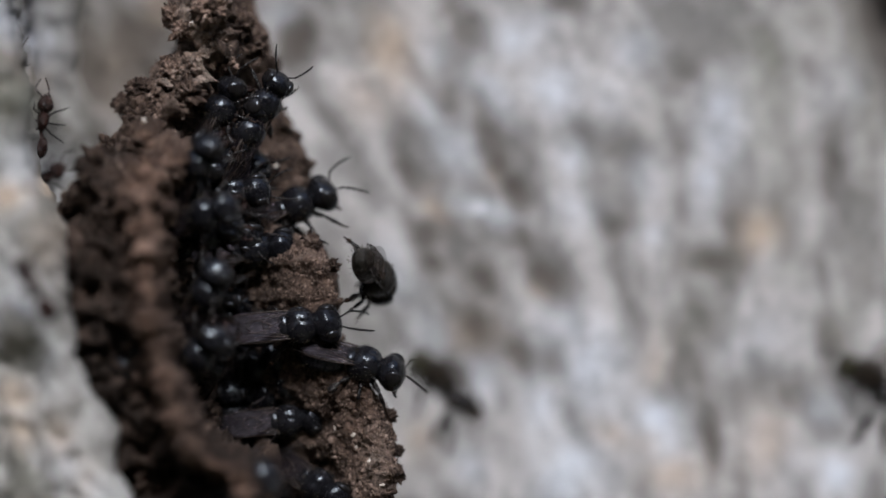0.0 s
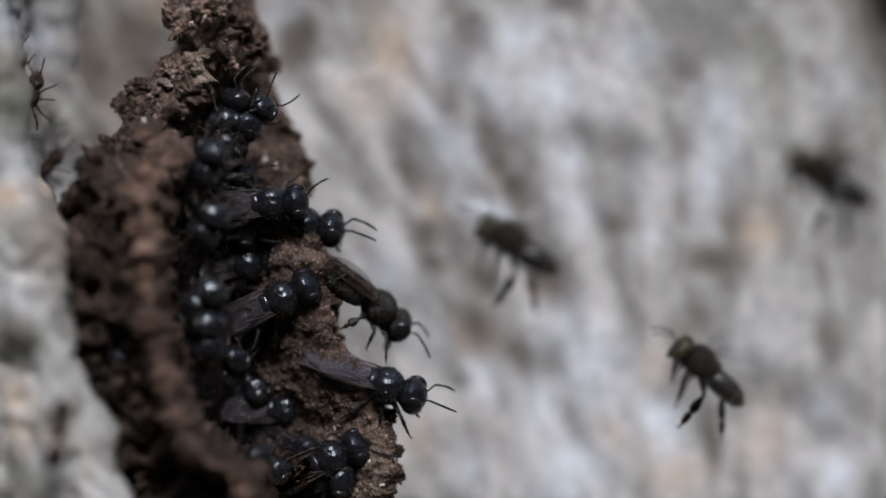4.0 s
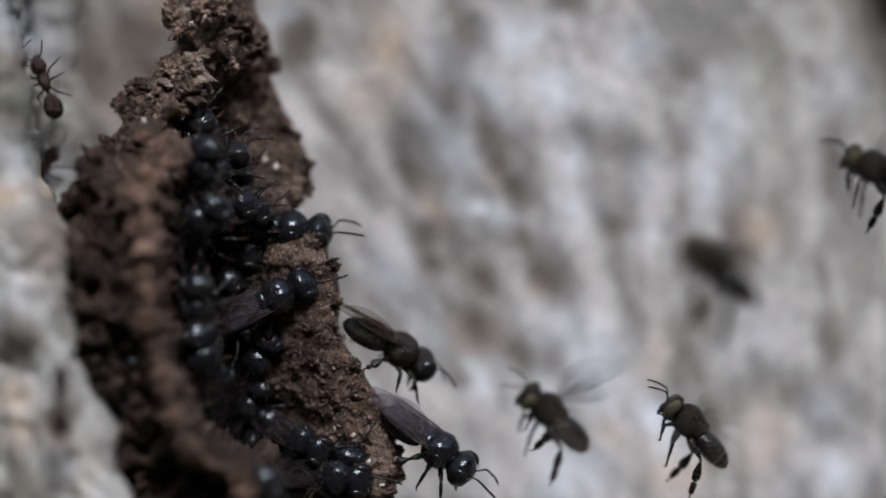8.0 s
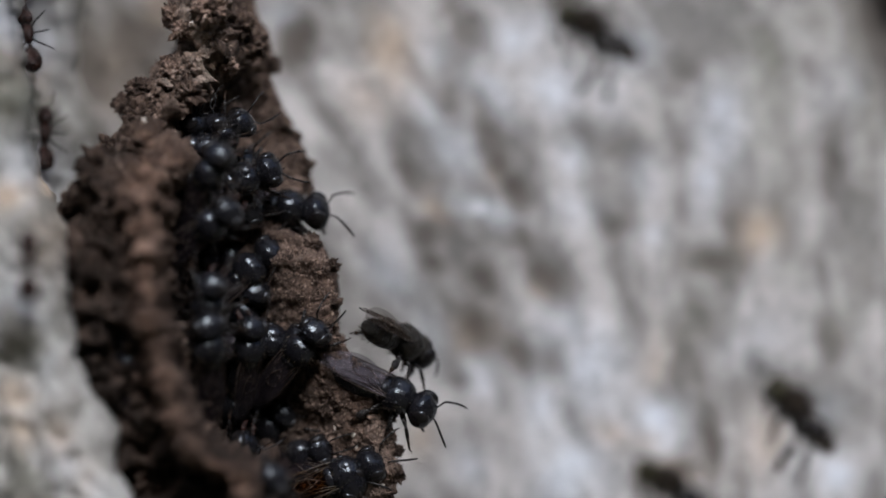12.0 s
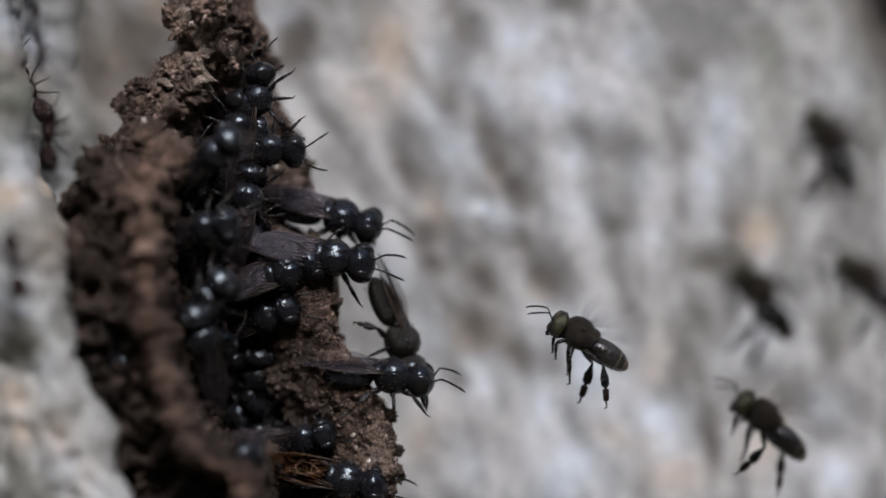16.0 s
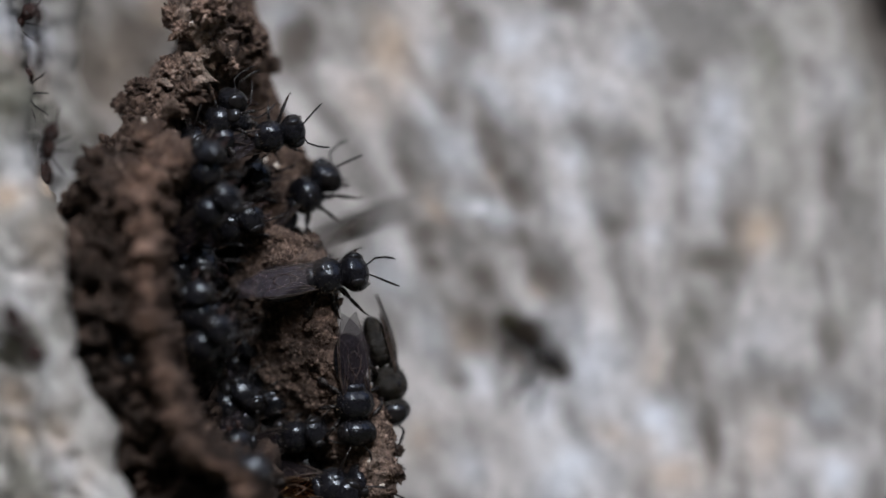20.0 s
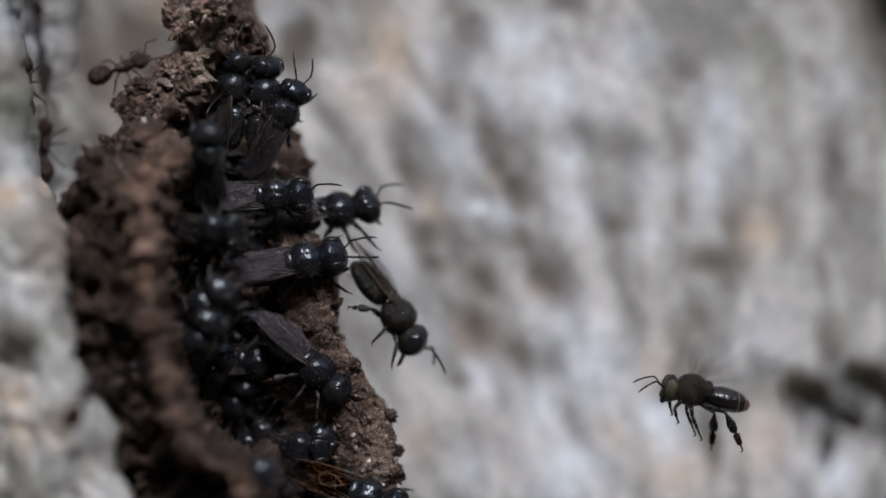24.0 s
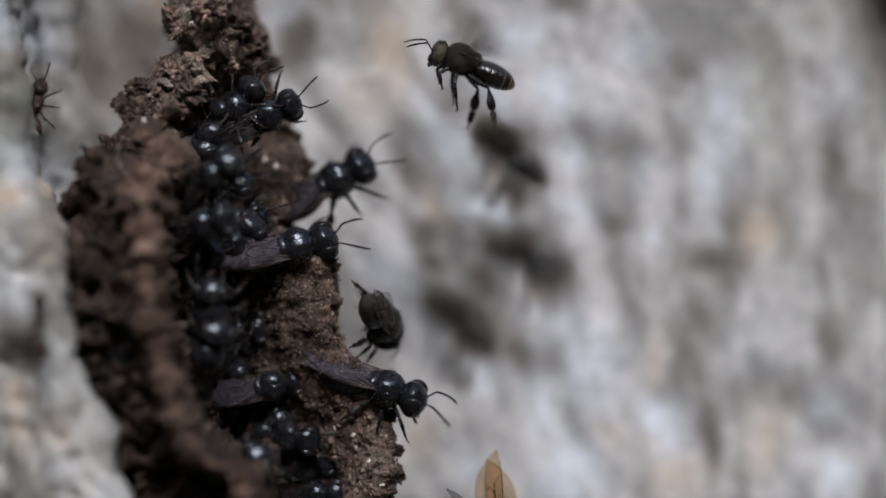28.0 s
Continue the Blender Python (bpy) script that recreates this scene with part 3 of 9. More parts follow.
# ---- the nest entrance ----
def make_nest():
    rng = np.random.default_rng(7)
    zs = np.linspace(NEST_Z[0], NEST_Z[-1], 440)
    n_s = 380
    knots = np.cumsum([0, 30, 12, 10, 22, 20, 20, 20, 16, 14, 20, 26, 28, 30, 30, 12, 20, 30, 24])
    X, Y = np.zeros((len(zs), n_s)), np.zeros((len(zs), n_s))
    s = np.linspace(0, knots[-1], n_s)
    for i, z in enumerate(zs):
        o = nest_section(z)
        X[i], Y[i] = np.interp(s, knots, [p[0] for p in o]), np.interp(s, knots, [p[1] for p in o])
    for _ in range(10):
        for M in (X, Y):
            M[:, 1:-1] = (M[:, :-2] + 2 * M[:, 1:-1] + M[:, 2:]) / 4
    Z = np.repeat(zs[:, None], n_s, 1)
    n = sheet_normals(X, Y, Z)
    wave = fbm(X, Y, Z, 0.42, 4, 31.0)
    clump = pebbles(X + 0.35 * wave, Y, Z + 0.3 * wave, 0.75, 3.0)
    crumb = pebbles(X, Y, Z, 2.1, 8.0)
    grit = fbm(X, Y, Z, 3.5, 4, 17.0)
    wide = np.interp(np.arange(n_s) / n_s, [0.12, 0.2, 0.42, 0.5], [0.40, 0.12, 0.12, 0.40])[None, :]
    d = wide * wave + 0.95 * (0.40 - clump) + 0.34 * (0.45 - crumb) + 0.13 * grit - 0.26 - 0.6 * np.clip(fbm(X, Y, Z, 1.25, 3, 91.0) - 0.22, 0, 0.6)
    calm = np.interp(np.arange(n_s) / n_s, [0.0, 0.11, 0.15, 0.27, 0.31, 0.42, 0.46, 0.60, 0.68, 0.84, 0.90, 1.0], [1, 1, 0.6, 0.6, 0.45, 0.45, 1, 1, 0.32, 0.4, 1, 1])[None, :]
    rough = np.interp(np.arange(n_s) / n_s, [0.0, 0.18, 0.25, 0.46, 0.52, 1.0], [0, 0, 1, 1, 0, 0])[None, :]
    d = d * calm + rough * (0.12 * fbm(X, Y, Z, 0.45, 3, 77.0) + 0.36 * fbm(X, Y, Z, 1.2, 3, 57.0) + 0.42 * fbm(X, Y, Z, 2.4, 3, 47.0))
    flank = np.interp(np.arange(n_s) / n_s, [0.14, 0.18, 0.26, 0.31], [0, 1, 1, 0])[None, :] * np.clip((4.5 - Z) / 2, 0, 1)
    d = d + flank * (0.5 * fbm(X, Y, Z, 0.8, 4, 13.0) - 2.4 * np.clip(fbm(X, Y, Z, 0.55, 3, 71.0) - 0.08, 0, 0.7))
    d = d + np.maximum(flank, 0.45 * rough * np.clip((4.5 - Z) / 2, 0, 1)) * (0.55 * (0.36 - pebbles(X + 0.9 * wave, Y + 0.8 * wave, Z + 0.9 * wave, 1.7, 41.0)))
    jog = [fbm(X, Y, Z, 1.1, 4, 60.0 + 9 * i) for i in range(3)]
    X, Y, Z = X + n[..., 0] * d + 0.30 * calm * jog[0], Y + n[..., 1] * d + 0.25 * jog[1], Z + n[..., 2] * d + 0.35 * calm * jog[2]
    nest = new("bee_nest_entrance")
    tagged(nest, "crumbly dark brown soil funnel on the trunk", "nest")
    nest_shade = np.clip(spots(X + 0.8 * wave, Z + 0.8 * wave, NEST_SHADE) * (1.2 + 0.8 * grit) * (Y < 4), 0, 1)
    # the left flank is darkened in colour for its shade
    nest_shade = np.maximum(nest_shade, np.clip(np.interp(np.arange(n_s) / n_s, [0.13, 0.17, 0.27, 0.34], [0, 1, 1, 0])[None, :] * np.clip((6.0 - Z) / 2.5, 0, 1) * (0.85 + 0.9 * fbm(X, Y, Z, 0.7, 3, 23.0)), 0, 1))
    crest = along(NEST_RIDGE, Z) - 0.45
    # light on the ridge crest put into the colour, together with pale patches
    dry = np.clip(1.25 * np.exp(-((X - crest) / np.interp(Z, [-2, 1, 3], [0.50, 0.70, 0.90])) ** 2) * np.interp(Z, [3.5, 5.5], [1, 0]) + 0.9 * spots(X + 0.5 * wave, Z, PALE_PATCHES), 0, 1) * (Y < 2.5) * np.clip(0.9 + 0.5 * wave, 0.3, 1)
    crust = np.clip(spots(X + 0.4 * wave, Z, CRUST) * (0.9 + 0.8 * grit), 0, 1) * (Y < 2.5)
    part("funnel_wall", grid_mesh("funnel_wall", X, Y, Z, SOIL, {"nest_shade": nest_shade, "dry": dry, "crust": crust}), SOIL, nest)
    n = sheet_normals(X, Y, Z)
    # loose crumbs stuck all over the walls
    ico = bmesh.new()
    bmesh.ops.create_icosphere(ico, subdivisions=1, radius=1.0)
    V = np.array([v.co[:] for v in ico.verts])
    F = np.array([[v.index for v in f.verts] for f in ico.faces])
    ico.free()
    count = 68000
    rows = rng.integers(10, len(zs) - 10, count)
    zone = rng.random(count)
    cols = np.where(zone < 0.25, rng.integers(int(n_s * 0.07), int(n_s * 0.93), count),
                    np.where(zone < 0.45, rng.integers(int(n_s * 0.14), int(n_s * 0.45), count), rng.integers(int(n_s * 0.62), int(n_s * 0.85), count)))
    size = np.clip(rng.lognormal(-3.08, 0.5, count), 0.025, 0.17)
    P = np.stack([X[rows, cols], Y[rows, cols], Z[rows, cols]], -1) + n[rows, cols] * size[:, None] * 0.6
    shape = rng.uniform(0.6, 1.35, (count, 1, 3)) * rng.uniform(0.45, 1.45, (count, len(V), 1))
    co = (P[:, None, :] + V[None] * shape * size[:, None, None]).reshape(-1, 3) * MM
    tri = (F[None] + (np.arange(count) * len(V))[:, None, None]).reshape(-1, 3)
    me = bpy.data.meshes.new("crumb_crust")
    me.from_pydata(co.tolist(), [], tri.tolist())
    me.materials.append(CRUMB)
    dark = np.repeat(nest_shade[rows, cols], len(V)).astype(np.float32)
    me.attributes.new("nest_shade", "FLOAT", "POINT").data.foreach_set("value", dark)
    me.attributes.new("crust", "FLOAT", "POINT").data.foreach_set("value", np.repeat(crust[rows, cols], len(V)).astype(np.float32))
    me.attributes.new("dry", "FLOAT", "POINT").data.foreach_set("value", np.repeat(dry[rows, cols], len(V)).astype(np.float32))
    tagged(part("crumb_crust", me, CRUMB, nest), "loose brown soil crumbs", kind="stuff")
    def nearest(x, z):
        k = np.where(Y < 6, (X - x) ** 2 + (Z - z) ** 2 + 0.02 * Y, 1e9)
        return np.unravel_index(np.argmin(k), k.shape)

    # clods that hang on the edges
    lumps = []
    for j in range(5):
        bm = bmesh.new()
        bmesh.ops.create_icosphere(bm, subdivisions=5, radius=1.0)
        for v in bm.verts:
            q = v.co.copy()
            big = noise.fractal(q * 1.1 + Vector((j * 5.0, 2, 0)), 0.9, 2.1, 3)
            cell = noise.voronoi(q * 2.6 + Vector((0, j * 4.0, 1)))[0][0]
            tiny = noise.voronoi(q * 6.5 + Vector((3, j * 4.0, 1)))[0][0]
            v.co = q * (0.95 + 0.42 * big + 0.80 * (0.4 - cell) + 0.42 * (0.4 - tiny)) * MM
        lumps.append(finish(bm, "clod", SOIL))
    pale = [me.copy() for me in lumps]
    for me in pale:      # the clods at the top of the funnel are paler
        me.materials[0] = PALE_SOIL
    for j, (x, z, r) in enumerate(CLODS):
        rr, c = nearest(x, z)
        inward = -0.35 * r if x > -7.0 else 0.0      # those on the right rim sit half inside it
        m = Matrix.LocRotScale(Vector((x + inward, Y[rr, c] + 0.15 * r, z)) * MM, Euler((j * 1.3, j * 2.1, j * 0.7)), Vector((r, r * 0.95, r * 1.1)))
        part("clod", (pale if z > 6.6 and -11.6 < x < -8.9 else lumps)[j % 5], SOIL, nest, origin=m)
    # a few pale sand grains pressed into the soil
    shapes = []
    for j in range(3):
        bm = bmesh.new()
        bmesh.ops.create_icosphere(bm, subdivisions=2, radius=1.0)
        for v in bm.verts:
            q = v.co * (0.8 + 0.5 * noise.noise(v.co * 1.3 + Vector((j * 7.0, 0, 0))))
            v.co = Vector((q.x * 0.17, q.y * 0.12, q.z * 0.14)) * MM
        shapes.append(finish(bm, "sand_grain", GRAIN, False))
    for j, (x, z) in enumerate(GRAINS):
        r, c = nearest(x, z)
        p = Vector((X[r, c], Y[r, c], Z[r, c])) + Vector(n[r, c]) * 0.06
        m = pose(*(p * MM), 40 * j, 25 * j, 70 * j)
        part("sand_grain", shapes[j % 3], GRAIN, nest, origin=m)
    return nest


GRAINS = [(-10.58, 6.5), (-12.2, 5.5), (-10.2, 9.2), (-6.9, 3.4), (-7.4, 3.7), (-3.7, -7.6), (-3.6, -8.1), (-2.5, -9.6),
          (-12.5, 5.6), (-8.4, 1.8), (-3.0, -8.6), (-7.7, 1.3), (-12.0, 5.2), (-4.4, -7.3)]
make_nest()

N_WALK, N_FLY, N_ANT = 41, 11, 6


# ---- insects: x forward, y to the left, z to the back; millimetres ----
def leg_meshes(kind, flight):
    """The three meshes of a leg, from its hip, for the side y > 0: thigh, shin, foot."""
    hind = kind == 2
    reach = (0.75, 0.1, -0.75)[kind]
    if flight:
        knee = ((0.28, 0.24, -0.32), (-0.08, 0.28, -0.48), (-0.95, 0.32, -0.36))[kind]
        ankle = ((0.10, 0.28, -0.66), (-0.36, 0.30, -1.02), (-1.28, 0.50, -1.24))[kind]
        toe = ((-0.08, 0.26, -0.88), (-0.58, 0.30, -1.42), (-1.52, 0.56, -1.98))[kind]
    else:
        knee = (reach * 0.50, 0.50, 0.0)
        ankle = (reach * 0.95, 0.80, -0.36)
        toe = (reach * 1.25, 0.98, -0.58)
    out = []
    k, an, to = Vector(knee), Vector(ankle), Vector(toe)
    out.append(tube([(0, 0, 0), k * 0.12, k * 0.5, k * 0.9, k], [0.08, 0.11, 0.13 if hind else (0.09 if flight else 0.11), 0.075, 0.05], 8))
    wide = (0.20 if flight else 0.17) if hind else (0.06 if flight else 0.075)
    v = an - k
    out.append(tube([k, k + v * 0.15, k + v * 0.55, k + v * 0.85, k + v], [0.05, 0.075, (wide, 0.08), (wide * 0.95, 0.075), 0.045], 8))
    v = to - an
    pts, rad = [an], [0.04]
    base = (0.15 if flight else 0.10) if hind else (0.045 if flight else 0.06)
    for i, w in enumerate((0.06, 0.58, 0.64, 0.74, 0.78, 0.87, 0.90, 1.0) if flight and hind else (0.10, 0.42, 0.46, 0.60, 0.64, 0.78, 0.82, 1.0)):
        pts.append(an + v * w + Vector((0, 0, -0.02 * math.sin(w * 3.1))))
        rad.append((base, base * 0.85, 0.035, 0.045, 0.03, 0.042, 0.028, 0.022)[i])
    bm = tube(pts, rad, 6)
    for sgn in (1, -1):
        tube([to, to + Vector((0.07, 0.03 * sgn, -0.02)), to + Vector((0.11, 0.05 * sgn, -0.07))], [0.018, 0.014, 0.004], 5, bm)
    out.append(bm)
    return [finish(b, n, m) for b, n, m in zip(out, ("leg", "shin", "foot"), (LEG, LEG, FOOT))]


def mirrored(me):
    m = me.copy()
    for v in m.vertices:
        v.co.y = -v.co.y
    m.flip_normals()
    return m


def wing_meshes(length, width, mat, hind):
    """A cambered wing along +x from its hinge, trailing edge to -y, and its veins."""
    n, m = 22, 8
    X, Y, Z = np.zeros((m, n)), np.zeros((m, n)), np.zeros((m, n))
    u = np.linspace(0, 1, n)
    front = 0.10 * np.sin(np.pi * u) * width
    chord = width * (0.10 + 0.95 * np.sin(np.pi * np.clip(u, 0, 1) ** 0.85 * 0.86) ** 1.15)
    chord *= np.sqrt(np.clip(1 - u ** 7, 0.004, 1))
    for j, v in enumerate(np.linspace(0, 1, m)):
        X[j], Y[j] = u * length, front - v * chord
        Z[j] = 0.05 * np.sin(np.pi * u) * (1 - v) - 0.05 * v * u + 0.018 * np.sin(v * 17 + u * 9)
    top = grid_mesh("hind_wing" if hind else "fore_wing", X, Y, Z, mat)
    bm = bmesh.new()

    def point(uu, vv):
        i, j = min(int(uu * (n - 1)), n - 1), min(int(vv * (m - 1)), m - 1)
        return (X[j, i], Y[j, i], Z[j, i] + 0.012)
    lines = [[(0, 0), (.2, 0), (.4, 0), (.6, 0), (.8, 0), (.95, .05)], [(0, .3), (.2, .3), (.38, .32), (.5, .35), (.62, .3), (.72, .05)],
             [(0, .6), (.2, .65), (.4, .72), (.55, .78)], [(.38, .32), (.42, .55), (.4, .72)], [(.5, .35), (.58, .55), (.55, .78)]]
    for line in lines[:3] if hind else lines:
        tube([point(*q) for q in line], [0.026] + [0.019] * (len(line) - 2) + [0.008], 5, bm)
    return top, finish(bm, "venation", VEIN if mat is WING else CLEAR_VEIN)


def tergite(i, k, total):
    """One plate of the abdomen, a ring that overlaps the next."""
    bm = bmesh.new()
    seg = 22
    def radius(t):
        if t < 0.42:
            return 0.30 + 0.70 * math.sqrt(max(1 - ((0.42 - t) / 0.45) ** 2, 0.02))
        return math.sqrt(max(1 - ((t - 0.42) / 0.585) ** 2, 0.006))
    rings = []
    a, b = i / total, (i + 1.18) / total
    for w, lift in ((a, 0.965), (a + 0.02, 0.992), ((a + b) / 2, 1.0), (b - 0.03, 1.004), (b, 0.992), (b - 0.005, 0.94)):
        w = min(w, 0.995)
        r = radius(w) * lift
        x = 0.0 - 1.9 * k * w
        rings.append([bm.verts.new(Vector((x, 0.63 * r * math.cos(q), (0.53 if math.sin(q) > 0 else 0.44) * r * math.sin(q) - 0.10 * w)) * MM)
                      for q in (2 * math.pi * n / seg for n in range(seg))])
    for p, q in zip(rings, rings[1:]):
        for n in range(seg):
            bm.faces.new((p[n], q[n], q[(n + 1) % seg], p[(n + 1) % seg]))
    bm.faces.new(rings[0])
    bm.faces.new(rings[-1][::-1])
    return bm


def squared(v):
    return math.copysign(abs(v) ** 0.84, v)


def hair_mesh(flight):
    """Short bristles on the back, the rear rim of the thorax and the end of the abdomen."""
    rng = random.Random(11)
    bm = bmesh.new()
    for k in range(230 if flight else 170):
        if flight or k % 3 < 2:
            a, h = rng.uniform(0, 2 * math.pi), rng.uniform(-0.8 if flight else -0.3, 0.9)
            d = Vector((math.cos(a) * math.sqrt(1 - h * h), math.sin(a) * math.sqrt(1 - h * h), h))
            root = Vector((d.x * 0.68, d.y * 0.69, d.z * 0.63))
        else:
            a, w = rng.uniform(0, 2 * math.pi), rng.uniform(1.9, 2.55)
            s = math.sqrt(max(1 - ((w - 1.55) / 1.08) ** 2, 0.02))
            d = Vector((-0.6, math.cos(a), math.sin(a))).normalized()
            root = Vector((-w, 0.62 * s * math.cos(a), 0.52 * s * math.sin(a) - 0.24))
        tip = root + (d + Vector((-0.5, rng.uniform(-.3, .3), rng.uniform(-.2, .3)))).normalized() * rng.uniform(0.06 if flight else 0.10, 0.12 if flight else 0.2)
        tube([root, (root + tip) / 2, tip], [0.006, 0.005, 0.002] if flight else [0.010, 0.008, 0.002], 3, bm)
    return bm


def antenna_mesh(side):
    s = side
    pts = [(0, 0, 0), (0.10, 0.05 * s, 0.06), (0.34, 0.22 * s, 0.26), (0.42, 0.28 * s, 0.30), (0.60, 0.34 * s, 0.24), (0.86, 0.42 * s, 0.12), (1.14, 0.47 * s, -0.06), (1.30, 0.48 * s, -0.20)]
    return tube(pts, [0.045, 0.034, 0.036, 0.042, 0.043, 0.045, 0.045, 0.022], 7)


def build_bee(flight):
    body, eye, shell = (OLIVE, OLIVE_EYE, BROWN) if flight else (BLACK, EYE_MAT, BLACK)
    bee = new("flying_bee" if flight else "stingless_bee")
    tagged(bee, "olive-brown bee in flight with legs hanging below" if flight else "glossy black stingless bee on the nest entrance",
           "bee", "hovering bees" if flight else "bees on the nest")
    thorax = part("thorax", blob((0, 0, 0), (0.72, 0.64, 0.64) if flight else (0.70, 0.72, 0.66), 26, 18,
                  lambda x, y, z: (squared(x) * (1 - 0.08 * z), squared(y) * (1 - 0.10 * max(x, 0)), z * (1 + 0.06 * x) - 0.05 * math.exp(-(y / 0.09) ** 2) * (z > 0.2))), body, bee)
    part("scutellum", blob((-0.56, 0, 0.27), (0.27, 0.43, 0.22), 18, 10), body, thorax)
    for s in (1, -1):
        part("wing_cap", blob((0.05, 0.57 * s, 0.33), (0.15, 0.09, 0.08), 12, 8), body, thorax)
    tagged(part("hair_coat", hair_mesh(flight), HAIR, bee), "short pale bristles" if not flight else "short dusty brown fuzz", kind="stuff")
    part("neck", tube([(0.55, 0, -0.12), (0.85, 0, -0.12)], [0.24, 0.2], 12), body, bee)
    head = part("head", blob((0, 0, 0), (0.38 if flight else 0.57, 0.72, 0.66), 26, 18,
                lambda x, y, z: (x * (1 - 0.25 * z * z) + (0.16 if x > 0 else 0.05) * (-z) * 0.6, y * (1 - 0.16 * max(-z, 0)), z)),
                body, bee, origin=(0.88 if flight else 1.02, 0, -0.08))
    if flight:
        head.scale = (0.86, 0.86, 0.86)
    for s in (1, -1):
        part("compound_eye", blob((0.05, 0.53 * s, 0.04), (0.29, 0.25, 0.50), 18, 12) if flight else blob((0.06, 0.49 * s, 0.03), (0.40, 0.25, 0.49), 18, 12), eye, head)
        part("mandible", tube([(0.16, 0.20 * s, -0.50), (0.28, 0.28 * s, -0.70), (0.38, 0.25 * s, -0.90), (0.42, 0.10 * s, -1.08)] if not flight else [(0.16, 0.16 * s, -0.48), (0.22, 0.2 * s, -0.58), (0.26, 0.16 * s, -0.68), (0.26, 0.05 * s, -0.76)], [(0.13, 0.08), (0.12, 0.07), (0.09, 0.05), 0.02], 8), JAW if not flight else BROWN, head,
             "small curved mandible with reddish tip")
        part("antenna", antenna_mesh(s), LEG, head, origin=(0.36, 0.13 * s, 0.02))
    part("clypeus", blob((0.33, 0, -0.33), (0.12, 0.30, 0.22), 14, 8), body, head)
    for y, z in ((0, 0.50), (0.15, 0.56), (-0.15, 0.56)):
        part("ocellus", blob((0.20, y, z - 0.02), (0.04, 0.04, 0.04), 8, 6), eye, head)
    abdomen = part("abdomen", blob((-0.80, 0, -0.16), (0.24, 0.15, 0.15), 14, 8), shell, bee)
    for i in range(6):
        plate = part("tergite", tergite(i, 0.96 if flight else 1.0, 6), (BROWN, BROWN, BROWN, BROWN, BROWN, AMBER)[i] if flight else BLACK, abdomen, origin=(-0.62, 0, -0.16) if flight else (-0.74, 0, -0.14))
        if flight and i > 1:      # a pale hem on the hind plates
            plate.data.materials.append(BAND)
            for f in plate.data.polygons:
                f.material_index = 1 if 66 <= f.index < 88 and i > 2 else 0
    fore, veins = wing_meshes(3.7 if flight else 3.3, 1.2 if flight else 1.08, CLEAR if flight else WING, False)
    hind, hveins = wing_meshes(2.5 if flight else 2.35, 0.8 if flight else 0.75, CLEAR if flight else WING, True)
    for s in (1, -1):
        for name, w, vn, at_x, fold, lift in (("fore_wing", fore, veins, -0.10, 184, 0.0), ("hind_wing", hind, hveins, -0.30, 181, -0.05)):
            if flight:
                m = pose(at_x * MM, 0.5 * s * MM, 0.36 * MM, 0, 0, (126 if name == "fore_wing" else 140) * s)
            else:
                m = pose(at_x * MM, 0.52 * s * MM, (0.31 + lift) * MM, 0, 0, fold * s) @ pose(0, 0, 0, (15 if s > 0 else 19) * s, 1.0 if s > 0 else 2.5, 0)
            a, b = (w, vn) if (s > 0) == flight else (mirrored(w), mirrored(vn))
            ob = part(name, b and a, None, bee, "smoky brown translucent wing", m)
            part("venation", b, None, ob)
    for kind, (x, y, z) in enumerate(((0.38, 0.30, -0.42), (0.02, 0.34, -0.48), (-0.36, 0.32, -0.44))):
        meshes = leg_meshes(kind, flight)
        for s in (1, -1):
            a, b, c = meshes if s > 0 else [mirrored(q) for q in meshes]
            leg = part("leg", a, None, bee, origin=pose(x * MM, y * s * MM, z * MM, 0, 11 * s if flight and kind == 2 else 0, 0))
            part("shin", b, None, leg)
            part("foot", c, None, leg)
    bee.scale = (1.02, 1.02, 1.02) if flight else (1.1, 1.1, 1.1)
    return bee


